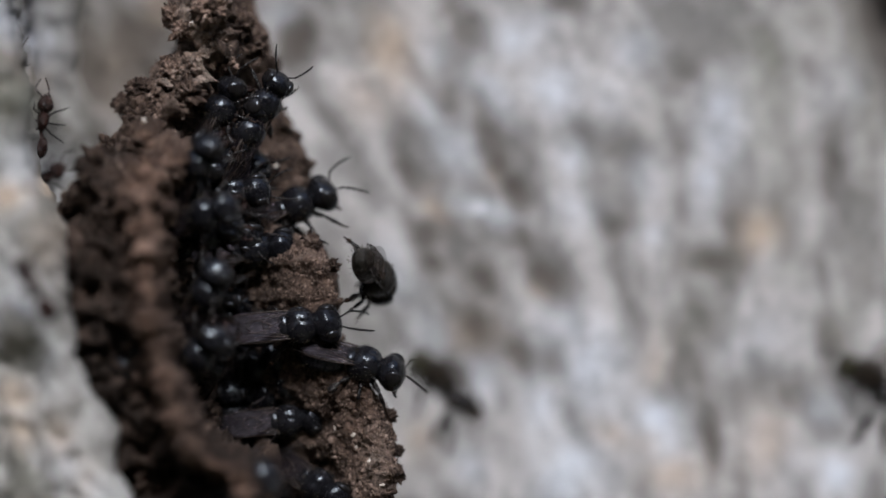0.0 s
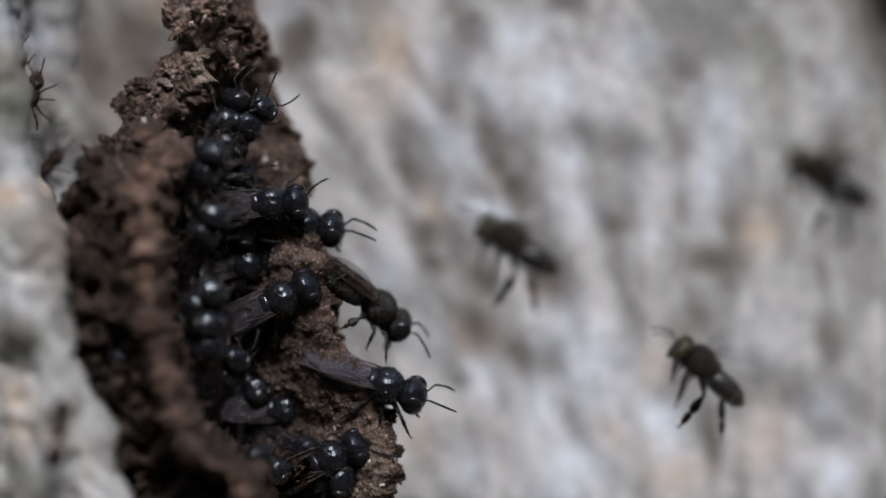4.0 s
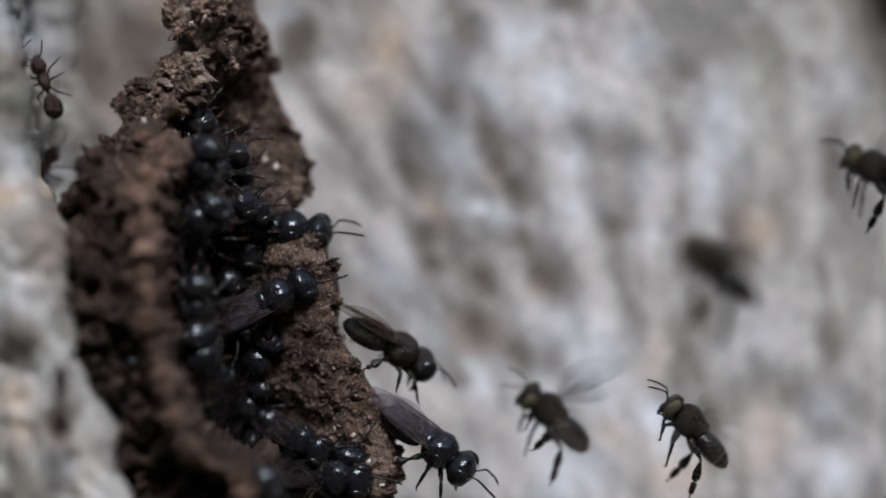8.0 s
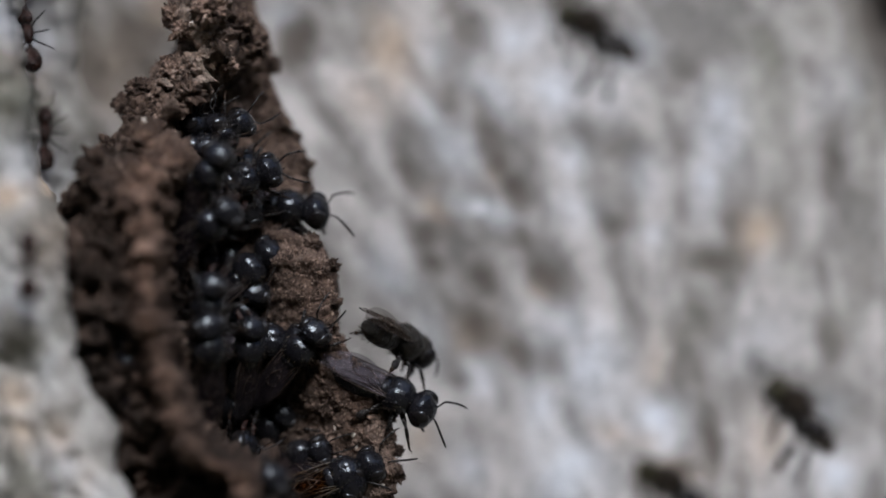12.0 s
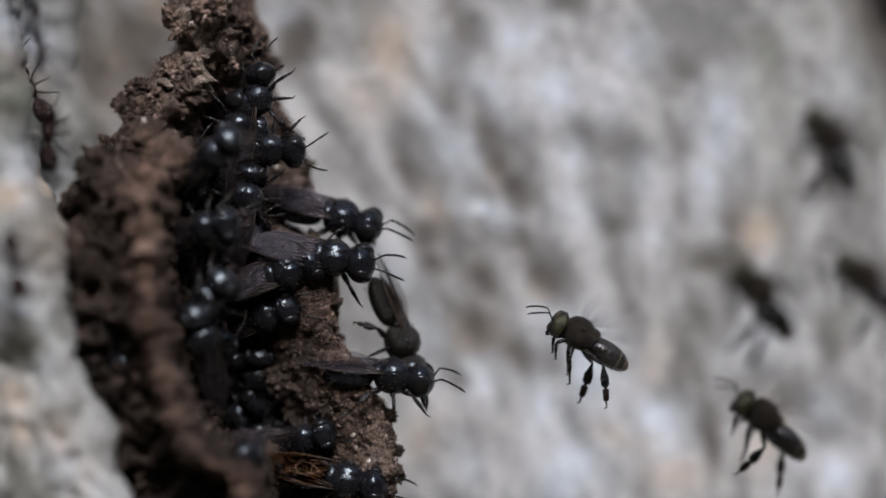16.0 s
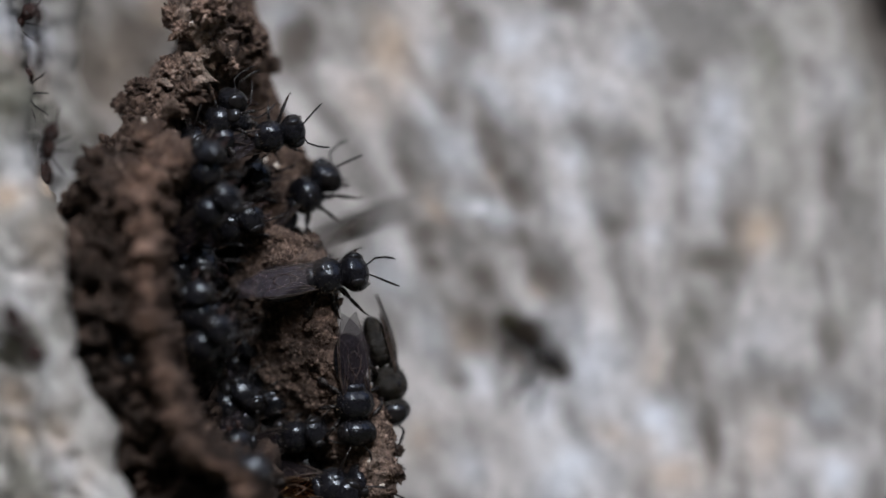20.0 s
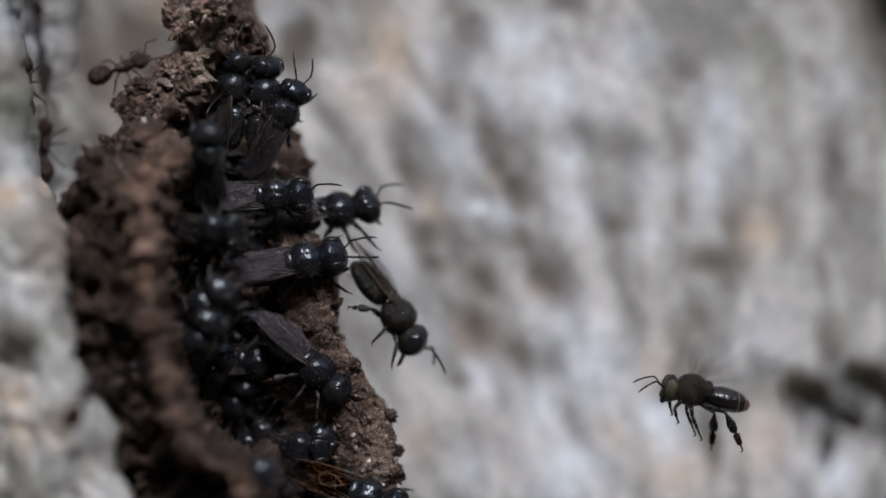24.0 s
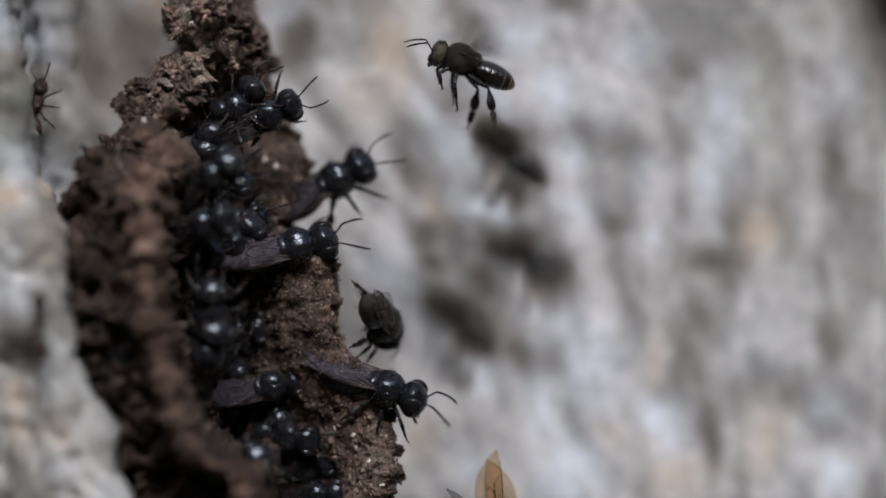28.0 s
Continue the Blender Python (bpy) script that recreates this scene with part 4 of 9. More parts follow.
def build_ant():
    ant = new("ant")
    tagged(ant, "small dark reddish ant beside the nest", "ant", "ants on the bark")
    head = part("head", blob((0, 0, 0), (0.42, 0.40, 0.33), 18, 12, lambda x, y, z: (x, y * (1 - 0.2 * x), z)), RED, ant, origin=(0.92, 0, 0.03))
    for s in (1, -1):
        part("antenna", tube([(0, 0, 0), (0.35, 0.32 * s, 0.22), (0.48, 0.36 * s, 0.24), (0.95, 0.30 * s, 0.08)], [0.035, 0.03, 0.034, 0.03], 6), RED, head, origin=(0.24, 0.1 * s, 0.05))
        part("mandible", tube([(0.26, 0.13 * s, -0.06), (0.42, 0.14 * s, -0.08), (0.5, 0.02 * s, -0.08)], [0.06, 0.05, 0.015], 6), RED, head)
    part("thorax", blob((0.12, 0, 0), (0.52, 0.27, 0.29), 18, 12, lambda x, y, z: (x, y * (1 + 0.35 * x), z * (1 + 0.3 * x))), RED, ant)
    part("petiole", blob((-0.46, 0, -0.02), (0.13, 0.10, 0.16), 12, 8), RED, ant)
    part("gaster", blob((-1.05, 0, 0.02), (0.60, 0.46, 0.43), 20, 12, lambda x, y, z: (x, y * (1 - 0.15 * x), z)), RED, ant)
    for kind, x in enumerate((0.35, 0.1, -0.15)):
        r = (0.5, 0.05, -0.55)[kind]
        for s in (1, -1):
            leg = part("leg", tube([(0, 0, 0), (r * 0.5, 0.42 * s, 0.2)], [0.06, 0.045], 6), LEG, ant, origin=(x, 0.14 * s, -0.10))
            part("shin", tube([(r * 0.5, 0.42 * s, 0.2), (r, 0.66 * s, -0.2), (r * 1.3, 0.8 * s, -0.36)], [0.045, 0.035, 0.018], 6), LEG, leg)
    ant.scale = (0.9, 0.9, 0.9)
    return ant


def at(x, z, y, a, r, p):
    """The pose of an insect: place in millimetres; a: its heading in the upright plane, 0 to +x and 90 up; p: tilt of the head
    towards -y; r: roll, 0 with the back to -y, 90 with the back to the left of its heading."""
    ca, sa, cp, sp = math.cos(radians(a)), math.sin(radians(a)), math.cos(radians(p)), math.sin(radians(p))
    f, left = Vector((ca * cp, -sp, sa * cp)), Vector((-sa, 0, ca))
    up = f.cross(left) * math.cos(radians(r)) + left * math.sin(radians(r))
    side = up.cross(f)
    m = Matrix((f, side, up)).transposed().to_4x4()
    m.translation = Vector((x, y, z)) * MM
    return m


def swarm(proto, count):
    return [proto] + [copy_thing(proto, Matrix()) for _ in range(count - 1)]


WALKERS = swarm(build_bee(False), N_WALK)
FLYERS = swarm(build_bee(True), N_FLY)
ANTS = swarm(build_ant(), N_ANT)

for i, bee in enumerate(WALKERS[5:]):      # the bees inside are a little smaller
    if i != 8:
        bee.scale = Vector((1, 1, 1)) * (0.93 + 0.03 * (i % 5))

tagged(WALKERS[0], "glossy black guard bee leaning out from the lower nest rim")
tagged(WALKERS[1], "dark bee clinging to the outer edge of the nest rim")
tagged(WALKERS[13], "glossy black bee that lifts its tan wings below the rim")
tagged(ANTS[2], "small dark ant crossing the lichen-covered bark lip")
tagged(ANTS[3], "small dark ant climbing the soil crest of the nest")


def parts_of(thing, name):
    return [o for o in thing.children_recursive if o.name.split(".")[0] == name]


for name, coat in (("thorax", DUSKY), ("scutellum", DUSKY), ("head", DUSKY), ("tergite", DUSKY), ("fore_wing", AMBER_WING)):      # an older, dusty bee
    for ob in parts_of(WALKERS[1], name):
        ob.data = ob.data.copy()
        ob.data.materials[0] = coat

for ob in parts_of(WALKERS[13], "fore_wing"):
    ob.data = ob.data.copy()
    ob.data.materials[0] = TAN_WING


def stir(ob, rng, step, swing, axes):
    """Small swings of a limb about its own joint, from start to end."""
    rest = ob.matrix_basis.copy()
    rows, t = [], 0.0
    while t < 28.0:
        rows.append((t, rest @ pose(0, 0, 0, *[q * rng.uniform(-swing, swing) for q in axes])))
        t += step * rng.uniform(0.7, 1.3)
    rows.append((28.0, rest))
    walk(ob, rows)


def flap(ob, side, phase, swing):
    """Wing beats about the long axis of the body, a pose for each 1/30 s, swinging about a raised middle."""
    rest = ob.matrix_basis.copy()
    place, turn = Matrix.Translation(rest.translation), rest.to_3x3().to_4x4()
    walk(ob, [(k / 30, place @ pose(0, 0, 0, side * (16 + phase + swing * (0, 1, 0, -1)[k % 4]), 0, 0) @ turn) for k in range(841)])


def motions():
    rng = random.Random(5)
    walk(WALKERS[0], [(0, at(-3.18, -4.70, 0.80, -14, 50, 0)), (1, at(-1.25, -5.20, 0.80, -34, 50, 0)), (2, at(-3.15, -4.50, 0.80, -13, 50, 0)),
        (3, at(-3.05, -4.75, 0.80, -8, 40, 0)), (6, at(-0.14, -7.55, 0.80, -42, 38, 0)), (7, at(0.12, -7.90, 0.80, -31, 36, 0)),
        (8, at(-0.10, -8.20, 0.80, -38, 38, 0)), (9, at(-0.10, -9.02, 0.80, -42, 38, 0)), (10, at(1.08, -8.55, 0.80, -29, 38, 0)),
        (11, at(0.05, -7.95, 0.80, -29, 32, 0)), (12, at(-1.84, -5.98, 0.80, -26, 38, 0)), (15, at(-1.60, -4.70, 0.80, -5, 50, 0)),
        (16, at(-2.05, -5.16, 0.80, -6, 65, 0)), (17, at(-0.82, -5.68, 0.80, -26, 45, 0)), (18, at(-1.68, -5.75, 0.80, -14, 45, 0)),
        (19, at(-1.92, -6.10, 0.80, -27, 45, 0)), (19.5, at(-2.71, -6.20, 0.67, -56, 35, 0)), (20, at(-3.59, -6.31, 0.54, -85, 20, 0)),
        (21, at(-3.55, -6.50, 0.59, -40, 30, 0)), (24, at(-5.12, -4.93, 0.77, -40, 50, 0)), (25, at(-3.04, -5.32, 0.80, -9, 45, 0)),
        (26, at(-2.40, -5.28, 0.80, -10, 45, 0)), (27, at(-2.05, -5.16, 0.80, -14, 45, 0)), (28, at(-2.28, -5.70, 0.80, -18, 45, 0))])
    walk(WALKERS[1], [(0, at(-2.69, -1.18, 2.00, -60, 60, -70)), (0.5, at(-2.18, -2.26, 2.00, -59, 68, -35)),
        (1, at(-1.67, -3.34, 2.00, -58, 75, 0)), (1.5, at(-2.13, -2.58, 2.00, -59, 68, -35)), (2, at(-2.60, -1.83, 2.00, -60, 60, -70)),
        (3, at(-2.87, -2.06, 2.00, -50, 60, -30)), (6, at(-1.83, -3.34, 2.00, -25, 75, -38)), (6.5, at(-2.12, -3.63, 2.00, -42, 68, -18)),
        (7, at(-2.41, -3.92, 2.00, -60, 60, -58)), (7.5, at(-2.06, -4.03, 2.00, -46, 68, -18)), (8, at(-1.72, -4.15, 2.00, -32, 75, -30)),
        (9, at(-1.60, -3.22, 2.00, -5, 75, -30)), (10, at(-0.74, -4.15, 2.00, -40, 75, -25)), (11, at(-1.55, -3.82, 2.00, -30, 75, -55)),
        (12, at(-1.55, -3.82, 2.00, -30, 75, -55)), (15, at(-1.30, -2.80, 2.00, -18, 75, 0)), (16, at(-1.67, -3.80, 2.00, -70, 75, 0)),
        (17, at(-2.09, -6.80, 2.00, -90, 90, 0)), (18, at(-2.32, -5.56, 2.00, -120, 90, 0)), (19, at(-2.60, -4.84, 2.00, -115, 90, 0)),
        (20, at(-2.18, -5.54, 2.00, -78, 90, 0)), (21, at(-2.46, -4.61, 2.00, -105, 80, 0)), (24, at(-1.83, -2.76, 2.00, -55, 75, 0)),
        (24.5, at(-2.35, -2.93, 2.00, -58, 72, -34)), (25, at(-2.87, -3.11, 2.00, -60, 70, -68)), (26, at(-2.69, -3.22, 2.00, -60, 70, -68)),
        (27, at(-2.50, -3.11, 2.00, -60, 70, -68)), (28, at(-2.41, -3.04, 2.00, -60, 60, -70))])
    walk(WALKERS[2], [(0, at(-5.84, -3.13, 0.35, 5, 15, 0)), (1, at(-5.03, -2.62, -0.01, 2, 15, 0)), (2, at(-5.96, -1.54, 0.31, 20, 15, 0)),
        (3, at(-6.72, -2.05, 0.64, 25, 15, 0)), (6, at(-6.19, -1.82, 0.41, 25, 15, 0)), (7, at(-6.07, -1.59, 0.36, 12, 15, 0)),
        (8, at(-6.77, -1.93, 0.67, 25, 15, 0)), (9, at(-6.54, -1.93, 0.56, 15, 15, 0)), (10, at(-7.73, -2.75, 1.64, 60, 15, 0)),
        (11, at(-8.12, -4.05, 2.75, 0, 15, 0)), (12, at(-7.07, -3.79, 1.23, 0, 15, 0)), (15, at(-6.10, -5.75, 1.18, 0, 15, 0)),
        (16, at(-6.42, -0.90, 0.47, 18, 15, 0)), (17, at(-5.50, -5.27, 0.55, 40, 15, 0)), (18, at(-5.50, -5.74, 0.67, 30, 15, 0)),
        (19, at(-6.57, -5.99, 1.71, 20, 15, 0)), (20, at(-7.07, -6.30, 2.73, 20, 15, 0)), (21, at(-7.26, -4.14, 1.52, 2, 15, 0)),
        (24, at(-7.63, -4.61, 2.00, 0, 15, 0)), (25, at(-7.81, -5.82, 3.95, -20, 15, 0)), (26, at(-7.84, -6.43, 4.77, 0, 15, 0)),
        (27, at(-8.75, -3.49, 4.03, 20, 15, 0)), (28, at(-9.41, -3.75, 5.81, 30, 15, 0))])
    walk(WALKERS[3], [(0, at(-6.02, 1.84, 2.74, 25, 45, 0)), (1, at(-5.32, 1.72, 2.64, 15, 45, 0)), (2, at(-4.85, 1.14, 2.13, -3, 45, 0)),
        (3, at(-5.54, 1.04, 2.05, -5, 45, 0)), (6, at(-5.81, 0.56, 1.62, -5, 45, 0)), (7, at(-4.60, 0.30, 1.40, -15, 70, 0)),
        (8, at(-6.23, 0.83, 1.87, -5, 45, 0)), (9, at(-7.04, 0.90, 1.93, 0, 45, 0)), (10, at(-7.98, 1.30, 2.09, 10, 45, 0)),
        (11, at(-8.33, 0.32, 2.19, -5, 45, 0)), (12, at(-6.37, 1.70, 2.61, -5, 45, 0)), (15, at(-4.97, 1.49, 2.43, -15, 45, 0)),
        (16, at(-4.15, 1.30, 2.27, -15, 45, 0)), (17, at(-5.65, 0.76, 1.81, 0, 5, 0)), (18, at(-4.74, 1.70, 2.61, 10, 45, 0)),
        (19, at(-4.62, 1.37, 2.33, 10, 45, 0)), (20, at(-5.68, 2.24, 3.06, 45, 45, 0)), (21, at(-4.28, 1.70, 2.61, 20, 45, 0)),
        (24, at(-4.28, 1.60, 2.53, 12, 45, 0)), (25, at(-3.69, 1.18, 2.17, 0, 45, 0)), (26, at(-4.05, 2.24, 3.06, 15, 45, 0)),
        (27, at(-4.97, 3.77, 3.90, 38, 30, -8)), (28, at(-4.40, 2.85, 3.30, 30, 20, 0))])
    walk(WALKERS[4], [(0, at(-7.72, 0.02, 1.47, 5, 20, 0)), (1, at(-7.01, 0.02, 0.97, 0, 20, 0)), (2, at(-7.96, -1.37, 1.71, 10, 20, 0)),
        (3, at(-8.20, -1.37, 1.93, 10, 20, 0)), (6, at(-7.74, 1.53, 1.94, 5, 20, 0)), (7, at(-8.98, -1.85, 3.98, 20, 20, 0)),
        (8, at(-9.38, -1.86, 5.04, 0, 20, 0)), (9, at(-9.25, -1.97, 4.73, 0, 20, 0)), (10, at(-9.87, -2.80, 5.49, 20, 20, 0)),
        (11, at(-8.97, -1.15, 3.78, 0, 20, 0)), (12, at(-7.96, -0.90, 1.67, 40, 20, 0)), (15, at(-4.58, -0.62, 0.35, -5, 20, 0)),
        (16, at(-4.46, -0.37, 0.47, -10, 20, 0)), (17, at(-4.46, -1.01, 0.35, 20, 20, 0)), (18, at(-4.69, -1.13, 0.31, 15, 20, 0)),
        (19, at(-5.14, -1.12, -0.03, 10, 20, 0)), (20, at(-4.74, -1.13, 0.27, 10, 20, 0)), (21, at(-4.80, -0.94, 0.23, 12, 20, 0)),
        (24, at(-5.60, -0.48, 0.11, 10, 20, 0)), (25, at(-6.89, -0.55, 0.63, -5, 20, 0)), (26, at(-6.08, 0.25, 0.66, -10, 20, 0)),
        (27, at(-6.00, 0.42, 0.86, 6, 20, -8)), (28, at(-5.95, 0.10, 0.71, 12, 20, -8))])
    walk(WALKERS[5], [(0, at(-7.22, 5.89, 0.30, 60, -20, 0)), (1, at(-8.14, 5.20, 0.30, 40, -20, 0)), (2, at(-7.22, 5.73, 0.30, 45, -20, 0)),
        (3, at(-7.56, 5.27, 0.30, 45, -20, 0)), (6, at(-8.71, 4.90, 0.30, 60, -20, 0)), (7, at(-9.29, 5.20, 0.30, 70, -20, 0)),
        (8, at(-9.98, 3.59, 0.30, 90, -20, 0)), (9, at(-8.09, 2.44, 0.30, 25, -20, 0)), (10, at(-7.79, 3.13, 0.30, 40, -20, 0)),
        (11, at(-8.71, 4.90, 0.30, 50, -20, 0)), (12, at(-8.94, 4.51, 0.30, 40, -20, 0)), (15, at(-7.33, 3.59, 0.30, 12, -20, 0)),
        (16, at(-7.04, 4.05, 0.30, -5, -20, 0)), (17, at(-6.53, 5.13, 0.30, 50, -20, 0)), (18, at(-6.35, 6.64, 0.30, 60, -20, 0)),
        (19, at(-6.25, 5.54, 0.30, 48, -20, 0)), (20, at(-7.04, 4.58, 0.30, 12, -20, 0)), (21, at(-6.18, 4.28, 0.30, 50, -20, 0)),
        (24, at(-6.48, 5.54, 0.30, 60, -20, 0)), (25, at(-7.50, 5.77, 0.30, 45, -20, 0)), (26, at(-7.27, 4.69, 0.30, 15, -20, 0)),
        (27, at(-6.76, 5.38, 0.30, 40, -20, 0)), (28, at(-7.10, 5.43, 0.30, 25, -20, 0))])
    walk(WALKERS[6], [(0, at(-9.06, 5.66, 0.30, 65, 60, 0)), (1, at(-9.06, 5.66, 0.30, 70, 60, 0)), (2, at(-9.29, 5.20, 0.30, 80, 60, 0)),
        (3, at(-8.71, 5.36, 0.30, 62, 60, 0)), (6, at(-9.40, 4.62, 0.30, 80, 60, 0)), (7, at(-9.40, 5.31, 0.30, 85, 60, 0)),
        (8, at(-9.17, 3.24, 0.30, 40, 60, 0)), (9, at(-8.53, 4.39, 0.30, 80, 60, 0)), (10, at(-8.94, 5.77, 0.30, 90, 60, 0)),
        (11, at(-9.98, 4.28, 0.30, 80, 60, 0)), (12, at(-9.63, 4.12, 0.30, 70, 60, 0)), (15, at(-8.14, 5.43, 0.30, 80, 60, 0)),
        (16, at(-7.56, 6.12, 0.30, 85, 60, 0)), (17, at(-8.83, 5.13, 0.30, 60, 60, 0)), (18, at(-8.87, 6.12, 0.30, 80, 60, 0)),
        (19, at(-8.32, 6.46, 0.30, 70, 60, 0)), (20, at(-9.10, 5.20, 0.30, 60, 60, 0)), (21, at(-8.37, 5.77, 0.30, 60, 60, 0)),
        (24, at(-8.55, 6.58, 0.30, 85, 60, 0)), (25, at(-9.33, 6.58, 0.30, 60, 60, 0)), (26, at(-9.33, 6.28, 0.30, 80, 60, 0)),
        (27, at(-9.33, 6.35, 0.30, 60, 60, 0)), (28, at(-8.48, 5.77, 0.30, 50, 60, 0))])
    walk(WALKERS[7], [(0, at(-7.91, 4.74, 0.30, 65, -50, 0)), (1, at(-7.56, 4.39, 0.30, 60, -50, 0)), (2, at(-8.25, 4.62, 0.30, 70, -50, 0)),
        (3, at(-8.48, 4.44, 0.30, 55, -50, 0)), (6, at(-9.75, 3.98, 0.30, 70, -50, 0)), (7, at(-9.75, 3.93, 0.30, 80, -50, 0)),
        (8, at(-9.40, 2.44, 0.30, 70, -50, 0)), (9, at(-9.33, 3.82, 0.30, 70, -50, 0)), (10, at(-9.56, 4.05, 0.30, 80, -50, 0)),
        (11, at(-8.83, 3.93, 0.30, 60, -50, 0)), (12, at(-10.21, 4.05, 0.30, 80, -50, 0)), (15, at(-9.40, 4.39, 0.30, 80, -50, 0)),
        (16, at(-8.32, 4.97, 0.30, 80, -50, 0)), (17, at(-9.52, 4.05, 0.30, 80, -50, 0)), (18, at(-9.01, 4.39, 0.30, 80, -50, 0)),
        (19, at(-8.87, 5.04, 0.30, 70, -50, 0)), (20, at(-8.94, 4.39, 0.30, 55, -50, 0)), (21, at(-9.33, 4.85, 0.30, 80, -50, 0)),
        (24, at(-7.22, 6.35, 0.30, 85, -50, 0)), (25, at(-8.25, 4.97, 0.30, 60, -50, 0)), (26, at(-9.29, 4.28, 0.30, 90, -50, 0)),
        (27, at(-8.71, 5.66, 0.30, 100, -50, 0)), (28, at(-9.40, 4.62, 0.30, 60, -50, 0))])
    walk(WALKERS[8], [(0, at(-8.61, 2.28, 0.50, 5, 10, 0)), (1, at(-8.72, 2.21, 0.50, 10, 10, 0)), (2, at(-8.03, 2.37, 0.50, 30, 10, 0)),
        (3, at(-6.84, 2.21, 0.50, 15, 10, 0)), (6, at(-8.03, 1.29, 0.50, 0, 10, 0)), (7, at(-8.49, 2.67, 0.50, 40, 10, 0)),
        (8, at(-9.07, 1.40, 0.50, 25, 10, 0)), (9, at(-8.26, 2.21, 0.50, 25, 10, 0)), (10, at(-8.72, 2.67, 0.50, 30, 10, 0)),
        (11, at(-8.15, 2.51, 0.50, 30, 10, 0)), (12, at(-8.10, 2.85, 0.50, 20, 10, 0)), (15, at(-8.95, 1.17, 0.50, 20, 10, 0)),
        (16, at(-8.03, 2.09, 0.50, 80, 10, 0)), (17, at(-9.07, 2.44, 0.50, 50, 10, 0)), (18, at(-7.00, 2.62, 0.50, 8, 10, 0)),
        (19, at(-9.99, 1.75, 0.50, 30, 10, 0)), (20, at(-10.45, 2.32, 0.50, 60, 10, 0)), (21, at(-8.61, -0.67, 0.50, 20, 10, 0)),
        (24, at(-6.88, 2.16, 0.50, 2, 10, 0)), (25, at(-8.84, 0.02, 0.50, 10, 10, 0)), (26, at(-10.10, 2.44, 0.50, 80, 10, 0)),
        (27, at(-10.45, 2.21, 0.50, 80, 10, 0)), (28, at(-8.61, 0.21, 0.50, 40, 10, 0))])
    walk(WALKERS[9], [(0, at(-9.55, 0.59, -1.50, 20, 35, 25)), (1, at(-10.00, 0.25, -1.50, 20, 35, 25)), (2, at(-10.12, 2.53, -1.50, 60, 35, 25)),
        (3, at(-9.90, 2.53, -1.50, 50, 35, 25)), (6, at(-10.12, 3.21, -1.50, 80, 35, 25)), (7, at(-9.55, 0.82, -1.50, 60, 35, 25)),
        (8, at(-10.00, 0.48, -1.50, 50, 35, 25)), (9, at(-10.12, 0.02, -1.50, 40, 35, 25)), (10, at(-10.46, -0.55, -1.50, 40, 35, 25)),
        (11, at(-10.35, -0.32, -1.50, 60, 35, 25)), (12, at(-10.35, 1.84, -1.50, 80, 35, 25)), (15, at(-10.12, -0.43, -1.50, 60, 35, 25)),
        (16, at(-9.55, 0.48, -1.50, 40, 35, 25)), (17, at(-9.90, 1.27, -1.50, 20, 35, 25)), (18, at(-10.00, 1.44, -1.50, 20, 35, 25)),
        (19, at(-10.00, -0.55, -1.50, 10, 35, 25)), (20, at(-10.58, -0.89, -1.50, 20, 35, 25)), (21, at(-10.46, 0.93, -1.50, 50, 35, 25)),
        (24, at(-9.78, 0.48, -1.50, 10, 35, 25)), (25, at(-10.00, 0.93, -1.50, 20, 35, 25)), (26, at(-10.00, 1.17, -1.50, 60, 35, 25)),
        (27, at(-10.24, -1.34, -1.50, 80, 35, 25)), (28, at(-10.00, -0.93, -1.50, 60, 35, 25))])
    walk(WALKERS[10], [(0, at(-8.82, -2.88, 2.80, 40, -35, 25)), (1, at(-9.40, -2.77, 2.80, 60, -35, 25)), (2, at(-9.40, -2.77, 2.80, 70, -35, 25)),
        (3, at(-9.86, -3.00, 2.80, 80, -35, 25)), (6, at(-9.98, -2.07, 2.80, 80, -35, 25)), (7, at(-9.63, -2.77, 2.80, 80, -35, 25)),
        (8, at(-9.05, -3.47, 2.80, 60, -35, 25)), (9, at(-8.47, -3.47, 2.80, 40, -35, 25)), (10, at(-9.98, -2.77, 2.80, 70, -35, 25)),
        (11, at(-9.86, -2.30, 2.80, 60, -35, 25)), (12, at(-9.63, -3.35, 2.80, 70, -35, 25)), (15, at(-9.05, -3.23, 2.80, 70, -35, 25)),
        (16, at(-9.52, -3.12, 2.80, 80, -35, 25)), (17, at(-9.63, -3.23, 2.80, 80, -35, 25)), (18, at(-9.52, -3.93, 2.80, 70, -35, 25)),
        (19, at(-9.52, -3.47, 2.80, 60, -35, 25)), (20, at(-9.75, -3.47, 2.80, 70, -35, 25)), (21, at(-9.17, -3.12, 2.80, 60, -35, 25)),
        (24, at(-10.21, -3.23, 2.80, 80, -35, 25)), (25, at(-9.75, -3.00, 2.80, 80, -35, 25)), (25.5, at(-8.38, -2.41, 1.84, 40, -35, 25)),
        (26, at(-7.01, -1.82, 0.88, 0, -35, 25)), (27, at(-7.25, -2.29, 1.14, 10, -35, 25)), (28, at(-10.21, -2.65, 2.80, 60, -35, 25))])
